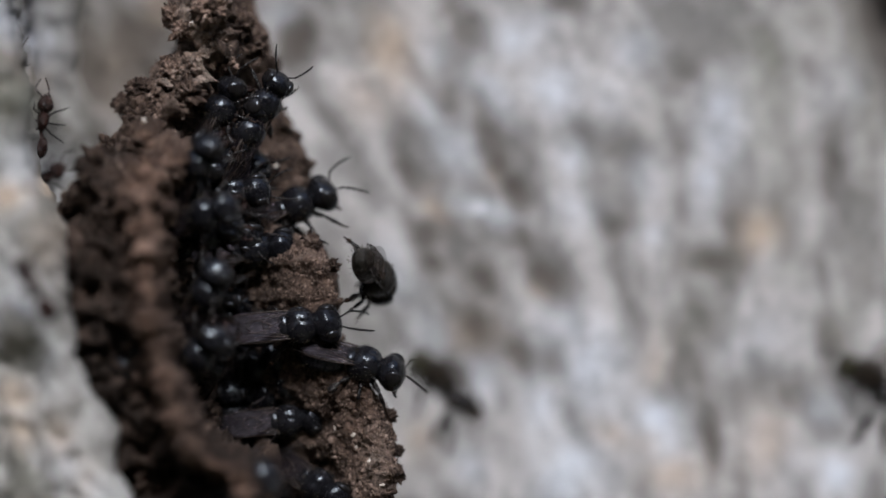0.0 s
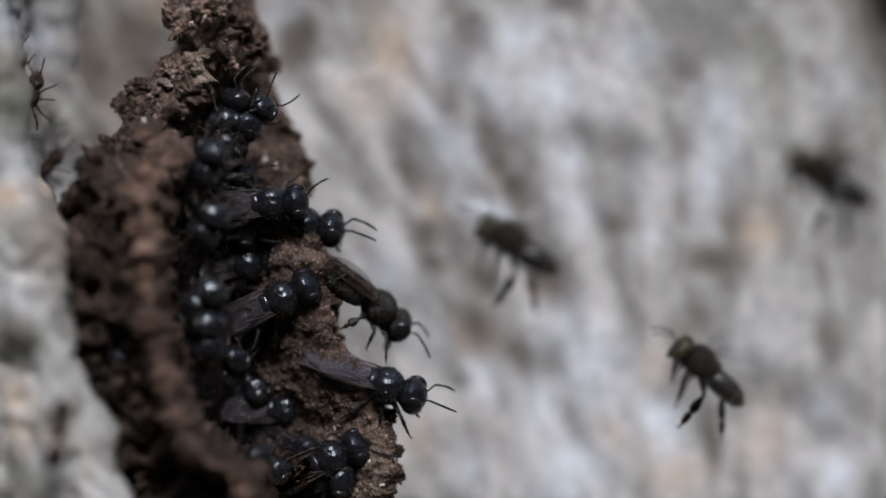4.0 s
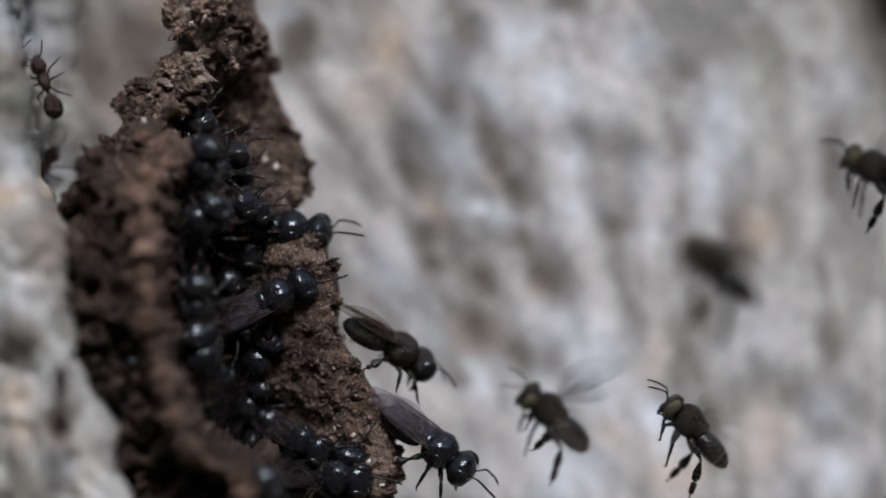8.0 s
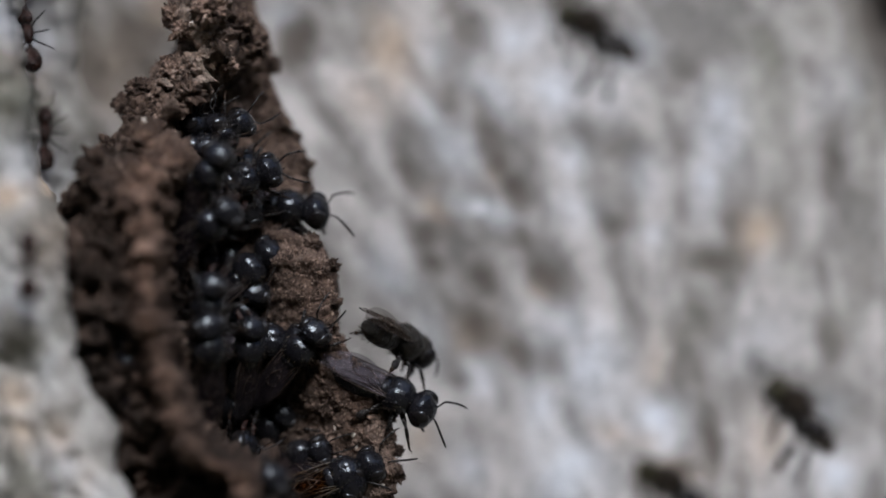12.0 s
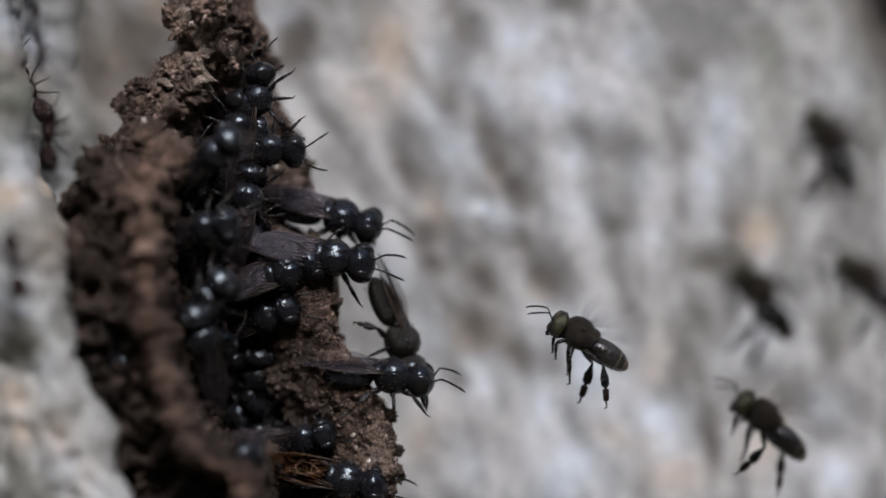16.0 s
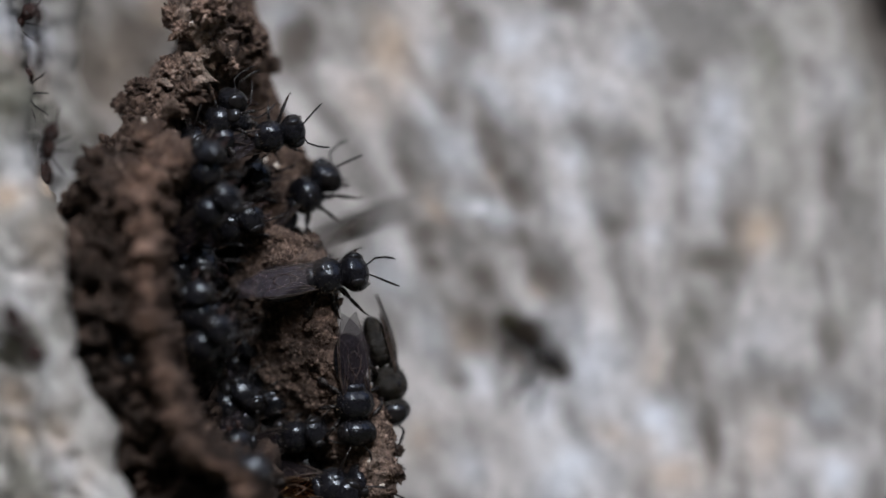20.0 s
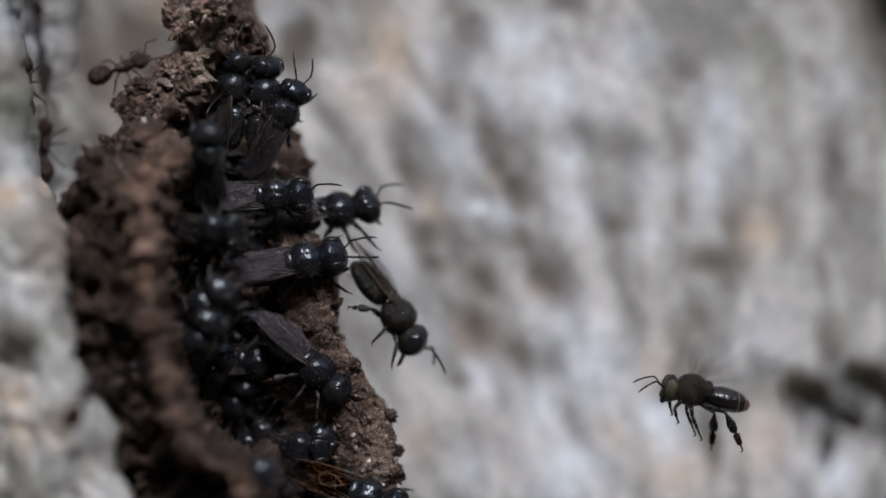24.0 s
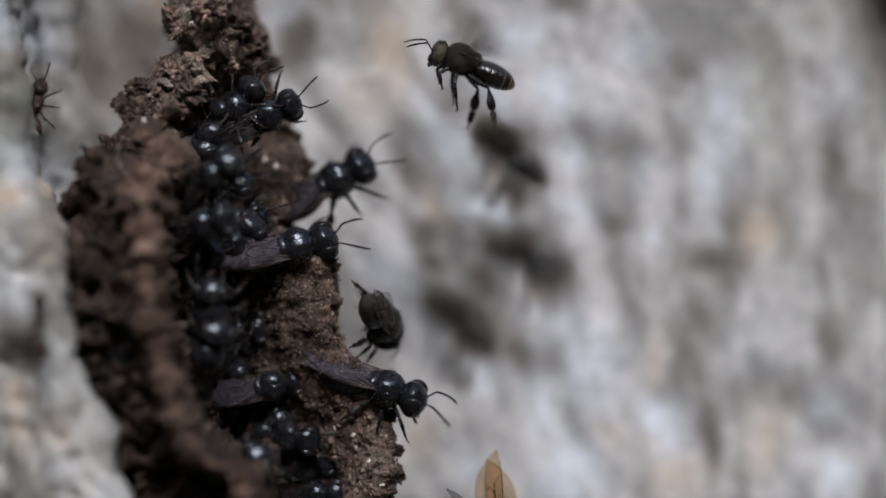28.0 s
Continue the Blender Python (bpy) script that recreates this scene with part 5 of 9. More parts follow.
    walk(WALKERS[11], [(0, at(-6.35, -7.05, 1.98, 5, 10, 0)), (1, at(-6.10, -6.10, 1.36, 10, 10, 0)), (2, at(-5.71, -6.84, 1.38, 0, 10, 0)),
        (3, at(-6.73, -7.36, 3.10, 0, 10, 0)), (6, at(-5.96, -4.58, 0.58, 0, 10, 0)), (7, at(-6.70, -6.52, 2.10, 0, 10, 0)),
        (8, at(-7.57, -6.17, 3.79, 40, 10, 0)), (9, at(-8.07, -5.84, 4.61, 60, 10, 0)), (10, at(-7.89, -4.86, 2.89, 40, 10, 0)),
        (11, at(-7.11, -7.35, 4.00, -20, 10, 0)), (12, at(-7.13, -7.76, 4.39, 0, 10, 0)), (15, at(-6.22, -5.99, 1.40, 5, 10, 0)),
        (16, at(-6.12, -7.98, 2.14, 0, 10, 0)), (17, at(-4.59, -8.16, 0.85, -20, 10, 0)), (18, at(-6.28, -8.66, 3.59, 0, 10, 0)),
        (19, at(-7.35, -6.76, 3.97, 10, 10, 0)), (20, at(-6.97, -6.85, 3.18, -50, 10, 0)), (21, at(-7.08, -6.55, 3.07, 20, 10, 0)),
        (24, at(-6.79, -8.72, 4.98, -20, 10, 0)), (25, at(-7.43, -5.85, 3.02, -10, 10, 0)), (26, at(-6.70, -6.35, 1.97, 0, 10, 0)),
        (27, at(-7.18, -5.85, 2.40, 0, 10, 0)), (28, at(-7.04, -5.65, 1.95, 10, 10, 0))])
    walk(WALKERS[12], [(0, at(-8.24, -8.00, 2.80, 90, 50, 25)), (1, at(-8.00, -7.07, 2.80, 70, 50, 25)), (2, at(-8.00, -6.84, 2.80, 60, 50, 25)),
        (3, at(-8.12, -7.07, 2.80, 60, 50, 25)), (6, at(-8.24, -5.79, 2.80, 70, 50, 25)), (7, at(-8.35, -6.49, 2.80, 80, 50, 25)),
        (8, at(-8.00, -6.49, 2.80, 60, 50, 25)), (9, at(-7.89, -6.96, 2.80, 60, 50, 25)), (10, at(-8.12, -6.49, 2.80, 70, 50, 25)),
        (11, at(-8.70, -6.26, 2.80, 80, 50, 25)), (12, at(-8.58, -6.61, 2.80, 70, 50, 25)), (15, at(-8.00, -6.84, 2.80, 70, 50, 25)),
        (16, at(-9.05, -5.33, 2.80, 70, 50, 25)), (17, at(-8.47, -6.26, 2.80, 60, 50, 25)), (18, at(-8.24, -6.72, 2.80, 60, 50, 25)),
        (19, at(-8.35, -6.96, 2.80, 70, 50, 25)), (20, at(-8.12, -7.07, 2.80, 70, 50, 25)), (21, at(-8.47, -6.26, 2.80, 80, 50, 25)),
        (24, at(-8.58, -6.49, 2.80, 70, 50, 25)), (25, at(-8.24, -6.96, 2.80, 60, 50, 25)), (26, at(-8.70, -5.56, 2.80, 60, 50, 25)),
        (27, at(-8.70, -5.56, 2.80, 60, 50, 25)), (28, at(-8.93, -5.79, 2.80, 60, 50, 25))])
    walk(WALKERS[13], [(0, at(-6.19, -9.28, 4.42, 5, 20, 0)), (1, at(-5.37, -8.35, 1.59, 5, 20, 0)), (2, at(-5.31, -9.36, 2.00, 10, 20, 0)),
        (3, at(-4.90, -9.04, 1.50, 20, 20, 0)), (6, at(-4.47, -8.04, 0.71, 40, 20, 0)), (7, at(-4.43, -9.32, 1.10, 60, 20, 0)),
        (8, at(-4.43, -9.44, 1.13, 60, 20, 0)), (9, at(-4.24, -9.43, 0.93, 60, 20, 0)), (10, at(-4.83, -8.64, 1.25, 70, 20, 0)),
        (11, at(-4.19, -9.01, 0.80, 60, 20, 0)), (12, at(-4.01, -9.19, 0.65, 20, 20, 0)), (15, at(-3.31, -9.45, 0.33, 20, 20, 0)),
        (16, at(-3.96, -9.42, 0.64, -12, 20, 0)), (17, at(-3.20, -8.99, 0.28, -2, 20, 0)), (18, at(-2.27, -9.40, 0.15, -12, 20, 0)),
        (19, at(-4.01, -9.65, 0.72, 0, 20, 0)), (20, at(-4.48, -9.72, 1.25, 10, 20, 0)), (21, at(-3.54, -9.69, 0.45, 30, 20, 0)),
        (24, at(-3.08, -10.09, 0.21, -20, 20, 0)), (25, at(-2.73, -9.90, 0.04, 20, 20, 0)), (25.33, at(-1.58, -9.96, 0.02, 63, 13, 0)),
        (25.67, at(-0.44, -10.02, 0.01, 107, 7, 0)), (26, at(0.71, -10.08, 0.00, 150, 0, 0)), (26.25, at(0.84, -9.90, -0.12, 109, 15, 0)),
        (26.5, at(0.97, -9.72, -0.25, 68, 30, 0)), (26.75, at(1.11, -9.55, -0.38, 26, 45, 0)), (27, at(1.24, -9.37, -0.50, -15, 60, 0)),
        (28, at(2.10, -11.95, -0.50, -40, 60, 0))])
    walk(WALKERS[14], [(0, at(-9.75, -1.95, 2.80, 10, 10, 25)), (1, at(-8.35, -2.88, 2.63, 50, 10, 25)), (2, at(-9.05, -1.61, 2.80, 30, 10, 25)),
        (3, at(-9.28, -1.49, 2.80, 20, 10, 25)), (6, at(-8.82, -2.54, 2.80, 70, 10, 25)), (7, at(-8.82, -1.95, 2.80, 60, 10, 25)),
        (8, at(-9.52, -1.95, 2.80, 40, 10, 25)), (9, at(-9.05, -3.12, 2.80, 60, 10, 25)), (10, at(-7.73, -2.41, 1.59, 60, 10, 25)),
        (11, at(-8.10, -3.69, 2.39, 20, 10, 25)), (12, at(-8.21, -2.64, 2.14, 60, 10, 25)), (15, at(-9.63, -1.84, 2.80, 40, 10, 25)),
        (16, at(-7.97, -2.87, 1.88, 20, 10, 25)), (17, at(-9.05, -0.67, 2.80, 10, 10, 25)), (18, at(-9.98, -1.26, 2.80, 40, 10, 25)),
        (19, at(-9.17, -2.65, 2.80, 60, 10, 25)), (20, at(-9.63, -3.93, 2.80, 50, 10, 25)), (21, at(-9.28, -4.63, 2.80, 50, 10, 25)),
        (24, at(-8.47, -3.82, 2.80, 60, 10, 25)), (25, at(-8.45, -1.37, 2.43, 30, 10, 25)), (26, at(-9.28, -0.09, 2.80, 10, 10, 25)),
        (27, at(-8.11, -3.93, 2.63, 30, 10, 25)), (28, at(-8.47, -3.47, 2.80, 10, 10, 25))])
    walk(WALKERS[15], [(0, at(-9.44, -4.76, -1.50, 60, -35, 25)), (1, at(-9.21, -5.22, -1.50, 70, -35, 25)), (2, at(-9.44, -5.00, -1.50, 60, -35, 25)),
        (3, at(-8.75, -5.45, -1.50, 60, -35, 25)), (6, at(-9.33, -4.54, -1.50, 50, -35, 25)), (7, at(-9.44, -5.00, -1.50, 60, -35, 25)),
        (8, at(-9.33, -5.91, -1.50, 70, -35, 25)), (9, at(-9.44, -5.45, -1.50, 60, -35, 25)), (10, at(-9.21, -5.45, -1.50, 50, -35, 25)),
        (11, at(-9.55, -4.76, -1.50, 60, -35, 25)), (12, at(-7.84, -4.08, -1.50, 80, -35, 25)), (15, at(-8.87, -5.57, -1.50, 60, -35, 25)),
        (16, at(-9.33, -4.54, -1.50, 60, -35, 25)), (17, at(-9.66, -5.00, -1.50, 60, -35, 25)), (18, at(-9.21, -5.67, -1.50, 50, -35, 25)),
        (19, at(-9.44, -5.79, -1.50, 60, -35, 25)), (20, at(-9.44, -4.76, -1.50, 60, -35, 25)), (21, at(-9.33, -6.13, -1.50, 60, -35, 25)),
        (24, at(-9.33, -5.00, -1.50, 60, -35, 25)), (25, at(-9.09, -4.54, -1.50, 60, -35, 25)), (26, at(-10.00, -3.97, -1.50, 60, -35, 25)),
        (27, at(-9.55, -4.54, -1.50, 60, -35, 25)), (28, at(-9.44, -4.76, -1.50, 50, -35, 25))])
    walk(WALKERS[16], [(0, at(-8.70, -6.84, 2.80, 90, 0, 25)), (1, at(-7.52, -5.20, 2.40, 40, 0, 25)), (2, at(-8.24, -4.63, 2.80, 40, 0, 25)),
        (3, at(-8.35, -5.79, 2.80, 60, 0, 25)), (6, at(-7.07, -6.96, 2.80, 60, 0, 25)), (7, at(-6.84, -7.65, 2.80, 60, 0, 25)),
        (8, at(-7.31, -7.89, 2.80, 70, 0, 25)), (9, at(-7.54, -8.35, 2.80, 40, 0, 25)), (10, at(-6.93, -5.30, 2.01, 60, 0, 25)),
        (11, at(-7.31, -6.96, 2.80, 50, 0, 25)), (12, at(-7.19, -7.42, 2.80, 40, 0, 25)), (15, at(-8.12, -5.79, 2.80, 40, 0, 25)),
        (16, at(-7.53, -5.32, 2.58, 90, 0, 25)), (17, at(-8.24, -5.91, 2.80, 60, 0, 25)), (18, at(-7.07, -6.96, 2.80, 60, 0, 25)),
        (19, at(-6.61, -8.47, 2.80, 20, 0, 25)), (20, at(-7.19, -8.24, 2.80, 40, 0, 25)), (21, at(-7.65, -8.24, 2.80, 50, 0, 25)),
        (24, at(-8.00, -8.12, 2.80, 40, 0, 25)), (25, at(-6.49, -8.12, 2.80, 40, 0, 25)), (26, at(-8.24, -7.07, 2.80, 40, 0, 25)),
        (27, at(-7.16, -5.54, 2.00, 40, 0, 25)), (28, at(-7.31, -7.65, 2.80, 40, 0, 25))])
    walk(WALKERS[17], [(0, at(-7.76, -4.86, 2.54, 30, 10, 25)), (1, at(-6.14, -9.52, 2.80, 10, 10, 25)), (2, at(-7.73, -3.45, 1.76, 70, 10, 25)),
        (3, at(-8.23, -3.70, 2.74, 80, 10, 25)), (6, at(-8.24, -3.93, 2.80, 60, 10, 25)), (7, at(-8.22, -3.23, 2.47, 60, 10, 25)),
        (8, at(-7.63, -4.61, 2.00, 60, 10, 25)), (9, at(-8.23, -3.70, 2.74, 70, 10, 25)), (10, at(-7.97, -3.69, 2.03, 70, 10, 25)),
        (11, at(-7.54, -5.79, 2.80, 50, 10, 25)), (12, at(-5.84, -4.12, 0.46, 50, 10, 25)), (15, at(-8.70, -4.16, 2.80, 50, 10, 25)),
        (16, at(-7.25, -2.75, 1.20, 20, 10, 25)), (17, at(-8.33, -1.83, 2.22, 20, 10, 25)), (18, at(-8.21, -2.76, 2.20, 40, 10, 25)),
        (19, at(-8.47, -3.47, 2.80, 50, 10, 25)), (20, at(-8.93, -6.49, 2.80, 40, 10, 25)), (21, at(-7.85, -3.68, 1.91, 20, 10, 25)),
        (24, at(-10.21, -4.63, 2.80, 60, 10, 25)), (25, at(-8.93, -4.63, 2.80, 60, 10, 25)), (26, at(-6.61, -7.42, 2.80, 60, 10, 25)),
        (27, at(-7.87, -9.09, -6.64, 40, 10, 25)), (28, at(-7.97, -8.99, -4.01, 50, 10, 25))])
    walk(WALKERS[18], [(0, at(-7.31, -6.03, 2.80, 30, 0, 25)), (1, at(-7.84, -9.32, -1.46, 20, 0, 25)), (2, at(-7.07, -8.35, 2.80, 50, 0, 25)),
        (3, at(-7.07, -9.05, 2.80, 40, 0, 25)), (6, at(-6.61, -9.28, 2.80, 40, 0, 25)), (7, at(-6.14, -8.82, 2.80, 40, 0, 25)),
        (8, at(-6.49, -9.05, 2.80, 60, 0, 25)), (9, at(-7.07, -9.05, 2.80, 40, 0, 25)), (10, at(-6.61, -8.35, 2.80, 40, 0, 25)),
        (11, at(-5.88, -8.09, 1.90, 40, 0, 25)), (12, at(-5.68, -9.75, 2.80, 30, 0, 25)), (15, at(-6.37, -9.52, 2.80, 30, 0, 25)),
        (16, at(-5.68, -9.40, 2.80, 10, 0, 25)), (17, at(-5.91, -9.52, 2.80, 10, 0, 25)), (18, at(-7.65, -8.35, 2.80, 30, 0, 25)),
        (19, at(-5.91, -9.63, 2.80, 10, 0, 25)), (20, at(-6.37, -9.28, 2.80, 20, 0, 25)), (21, at(-6.14, -9.75, 2.80, 30, 0, 25)),
        (24, at(-5.65, -8.31, 1.82, 40, 0, 25)), (25, at(-5.19, -9.24, 1.84, 20, 0, 25)), (26, at(-6.13, -8.10, 2.26, 60, 0, 25)),
        (27, at(-6.14, -9.05, 2.80, 40, 0, 25)), (28, at(-5.67, -9.05, 2.69, 20, 0, 25))])
    walk(WALKERS[19], [(0, at(-10.11, 2.56, 0.60, 50, 40, 25)), (1, at(-10.22, 2.21, 0.60, 60, 40, 25)), (2, at(-9.76, 3.48, 0.60, 70, 40, 25)),
        (3, at(-9.53, 3.25, 0.60, 60, 40, 25)), (6, at(-10.45, 2.56, 0.60, 80, 40, 25)), (7, at(-10.45, 3.25, 0.60, 70, 40, 25)),
        (8, at(-10.11, 4.17, 0.60, 80, 40, 25)), (9, at(-10.11, 4.05, 0.60, 70, 40, 25)), (10, at(-10.45, 3.25, 0.60, 80, 40, 25)),
        (11, at(-10.22, 4.51, 0.60, 90, 40, 25)), (12, at(-10.11, 3.25, 0.60, 70, 40, 25)), (15, at(-9.76, 3.25, 0.60, 70, 40, 25)),
        (16, at(-10.11, 2.56, 0.60, 70, 40, 25)), (17, at(-10.22, 3.25, 0.60, 70, 40, 25)), (18, at(-10.68, 2.56, 0.60, 60, 40, 25)),
        (19, at(-10.91, 1.75, 0.60, 70, 40, 25)), (20, at(-10.45, 3.48, 0.60, 80, 40, 25)), (21, at(-9.76, 3.25, 0.60, 60, 40, 25)),
        (24, at(-10.11, 3.71, 0.60, 60, 40, 25)), (25, at(-9.99, 3.71, 0.60, 60, 40, 25)), (26, at(-10.22, 4.51, 0.60, 70, 40, 25)),
        (27, at(-10.34, 4.17, 0.60, 70, 40, 25)), (28, at(-10.22, 3.25, 0.60, 60, 40, 25))])
    walk(WALKERS[20], [(0, at(-9.82, 3.37, -3.50, 61, 32, 30)), (1, at(-9.46, 3.28, -3.50, 40, 32, 30)), (2, at(-10.04, 3.08, -3.50, 53, 32, 30)),
        (3, at(-9.82, 2.91, -3.50, 68, 32, 30)), (6, at(-9.23, 3.44, -3.50, 80, 32, 30)), (7, at(-9.91, 3.27, -3.50, 96, 32, 30)),
        (8, at(-9.54, 3.17, -3.50, 82, 32, 30)), (9, at(-9.99, 3.15, -3.50, 76, 32, 30)), (10, at(-9.76, 3.87, -3.50, 96, 32, 30)),
        (11, at(-9.59, 3.19, -3.50, 97, 32, 30)), (12, at(-9.35, 2.99, -3.50, 63, 32, 30)), (15, at(-9.26, 3.46, -3.50, 100, 32, 30)),
        (16, at(-9.18, 3.81, -3.50, 45, 32, 30)), (17, at(-9.84, 2.95, -3.50, 66, 32, 30)), (18, at(-9.43, 3.61, -3.50, 71, 32, 30)),
        (19, at(-9.68, 3.56, -3.50, 76, 32, 30)), (20, at(-9.48, 3.01, -3.50, 83, 32, 30)), (21, at(-9.13, 3.06, -3.50, 104, 32, 30)),
        (24, at(-9.39, 3.74, -3.50, 95, 32, 30)), (25, at(-9.10, 3.01, -3.50, 75, 32, 30)), (26, at(-9.35, 3.70, -3.50, 93, 32, 30)),
        (27, at(-9.49, 3.62, -3.50, 39, 32, 30)), (28, at(-9.21, 2.92, -3.50, 41, 32, 30))])
    walk(WALKERS[21], [(0, at(-9.54, 1.38, -3.50, 16, -6, 30)), (1, at(-9.18, 0.67, -3.50, -2, -6, 30)), (2, at(-9.34, 1.49, -3.50, 45, -6, 30)),
        (3, at(-9.62, 0.66, -3.50, 64, -6, 30)), (6, at(-9.44, 0.54, -3.50, 17, -6, 30)), (7, at(-9.87, 0.94, -3.50, -3, -6, 30)),
        (8, at(-9.75, 1.13, -3.50, 38, -6, 30)), (9, at(-9.79, 1.49, -3.50, 56, -6, 30)), (10, at(-9.64, 0.58, -3.50, 58, -6, 30)),
        (11, at(-9.57, 1.07, -3.50, 31, -6, 30)), (12, at(-9.31, 0.95, -3.50, 34, -6, 30)), (15, at(-9.33, 0.60, -3.50, 30, -6, 30)),
        (16, at(-9.52, 0.82, -3.50, 12, -6, 30)), (17, at(-9.65, 0.56, -3.50, 31, -6, 30)), (18, at(-9.40, 1.52, -3.50, 24, -6, 30)),
        (19, at(-9.37, 1.52, -3.50, 38, -6, 30)), (20, at(-9.32, 1.47, -3.50, 39, -6, 30)), (21, at(-9.48, 0.86, -3.50, 20, -6, 30)),
        (24, at(-9.24, 0.80, -3.50, -3, -6, 30)), (25, at(-9.89, 0.86, -3.50, 62, -6, 30)), (26, at(-9.69, 1.08, -3.50, 36, -6, 30)),
        (27, at(-9.63, 1.17, -3.50, 17, -6, 30)), (28, at(-9.58, 0.95, -3.50, 16, -6, 30))])
    walk(WALKERS[22], [(0, at(-9.44, -1.76, -3.80, 65, 12, 30)), (1, at(-9.48, -2.04, -3.80, 41, 12, 30)), (2, at(-9.41, -1.97, -3.80, 38, 12, 30)),
        (3, at(-9.78, -2.43, -3.80, 32, 12, 30)), (6, at(-9.88, -2.07, -3.80, 83, 12, 30)), (7, at(-9.77, -2.58, -3.80, 37, 12, 30)),
        (8, at(-9.87, -2.38, -3.80, 87, 12, 30)), (9, at(-9.76, -1.96, -3.80, 33, 12, 30)), (10, at(-9.68, -1.92, -3.80, 81, 12, 30)),
        (11, at(-9.37, -1.91, -3.80, 45, 12, 30)), (12, at(-9.40, -2.38, -3.80, 81, 12, 30)), (15, at(-9.87, -1.86, -3.80, 45, 12, 30)),
        (16, at(-9.42, -2.00, -3.80, 49, 12, 30)), (17, at(-9.79, -2.15, -3.80, 54, 12, 30)), (18, at(-9.29, -1.89, -3.80, 25, 12, 30)),
        (19, at(-9.27, -2.61, -3.80, 94, 12, 30)), (20, at(-9.78, -2.68, -3.80, 90, 12, 30)), (21, at(-9.98, -2.47, -3.80, 84, 12, 30)),
        (24, at(-9.55, -2.25, -3.80, 45, 12, 30)), (25, at(-9.87, -1.96, -3.80, 30, 12, 30)), (26, at(-9.62, -2.02, -3.80, 82, 12, 30)),
        (27, at(-10.16, -2.63, -3.80, 74, 12, 30)), (28, at(-9.29, -2.63, -3.80, 88, 12, 30))])
    walk(WALKERS[23], [(0, at(-9.77, -4.28, -3.80, 47, -18, 30)), (1, at(-9.48, -4.19, -3.80, 72, -18, 30)),
        (2, at(-9.37, -4.47, -3.80, 78, -18, 30)), (3, at(-9.44, -3.79, -3.80, 95, -18, 30)), (6, at(-9.31, -4.32, -3.80, 60, -18, 30)),
        (7, at(-9.59, -4.07, -3.80, 92, -18, 30)), (8, at(-9.61, -4.33, -3.80, 100, -18, 30)), (9, at(-8.98, -4.36, -3.80, 36, -18, 30)),
        (10, at(-9.15, -4.40, -3.80, 38, -18, 30)), (11, at(-9.51, -3.81, -3.80, 72, -18, 30)), (12, at(-9.36, -4.01, -3.80, 89, -18, 30)),
        (15, at(-9.78, -3.59, -3.80, 44, -18, 30)), (16, at(-9.66, -3.60, -3.80, 103, -18, 30)), (17, at(-8.93, -3.62, -3.80, 70, -18, 30)),
        (18, at(-9.46, -3.86, -3.80, 60, -18, 30)), (19, at(-9.13, -4.13, -3.80, 60, -18, 30)), (20, at(-9.59, -3.87, -3.80, 44, -18, 30)),
        (21, at(-9.23, -4.25, -3.80, 62, -18, 30)), (24, at(-9.70, -3.72, -3.80, 61, -18, 30)), (25, at(-9.18, -4.32, -3.80, 62, -18, 30)),
        (26, at(-8.99, -4.15, -3.80, 65, -18, 30)), (27, at(-9.41, -4.03, -3.80, 84, -18, 30)), (28, at(-9.37, -4.23, -3.80, 67, -18, 30))])
    walk(WALKERS[24], [(0, at(-9.04, -0.18, 3.31, -10, 7, 30)), (1, at(-9.15, 0.10, 3.40, 47, 7, 30)), (2, at(-8.57, 0.15, 1.90, 48, 7, 30)),
        (3, at(-8.72, 0.27, 1.94, 17, 7, 30)), (6, at(-9.46, -0.30, 3.40, 31, 7, 30)), (7, at(-8.63, -0.28, 2.25, 32, 7, 30)),
        (8, at(-8.80, -0.04, 2.59, -8, 7, 30)), (9, at(-8.92, 0.53, 1.92, -5, 7, 30)), (10, at(-8.73, 0.49, 1.80, -9, 7, 30)),
        (11, at(-9.49, -0.37, 3.40, -2, 7, 30)), (12, at(-9.56, -0.33, 3.40, -7, 7, 30)), (15, at(-8.68, -0.15, 2.31, 44, 7, 30)),
        (16, at(-8.55, -0.06, 1.90, 41, 7, 30)), (17, at(-9.55, -0.25, 3.40, 21, 7, 30)), (18, at(-8.79, 0.42, 1.89, 37, 7, 30)),
        (19, at(-8.56, 0.47, 1.69, 8, 7, 30)), (20, at(-9.01, -0.31, 3.30, 2, 7, 30)), (21, at(-9.40, 0.28, 3.40, 28, 7, 30)),
        (24, at(-8.77, 0.13, 2.42, 11, 7, 30)), (25, at(-9.18, 0.18, 3.40, 14, 7, 30)), (26, at(-9.50, 0.02, 3.40, 53, 7, 30)),
        (27, at(-9.17, -0.23, 3.40, -4, 7, 30)), (28, at(-8.86, -0.24, 2.85, 32, 7, 30))])
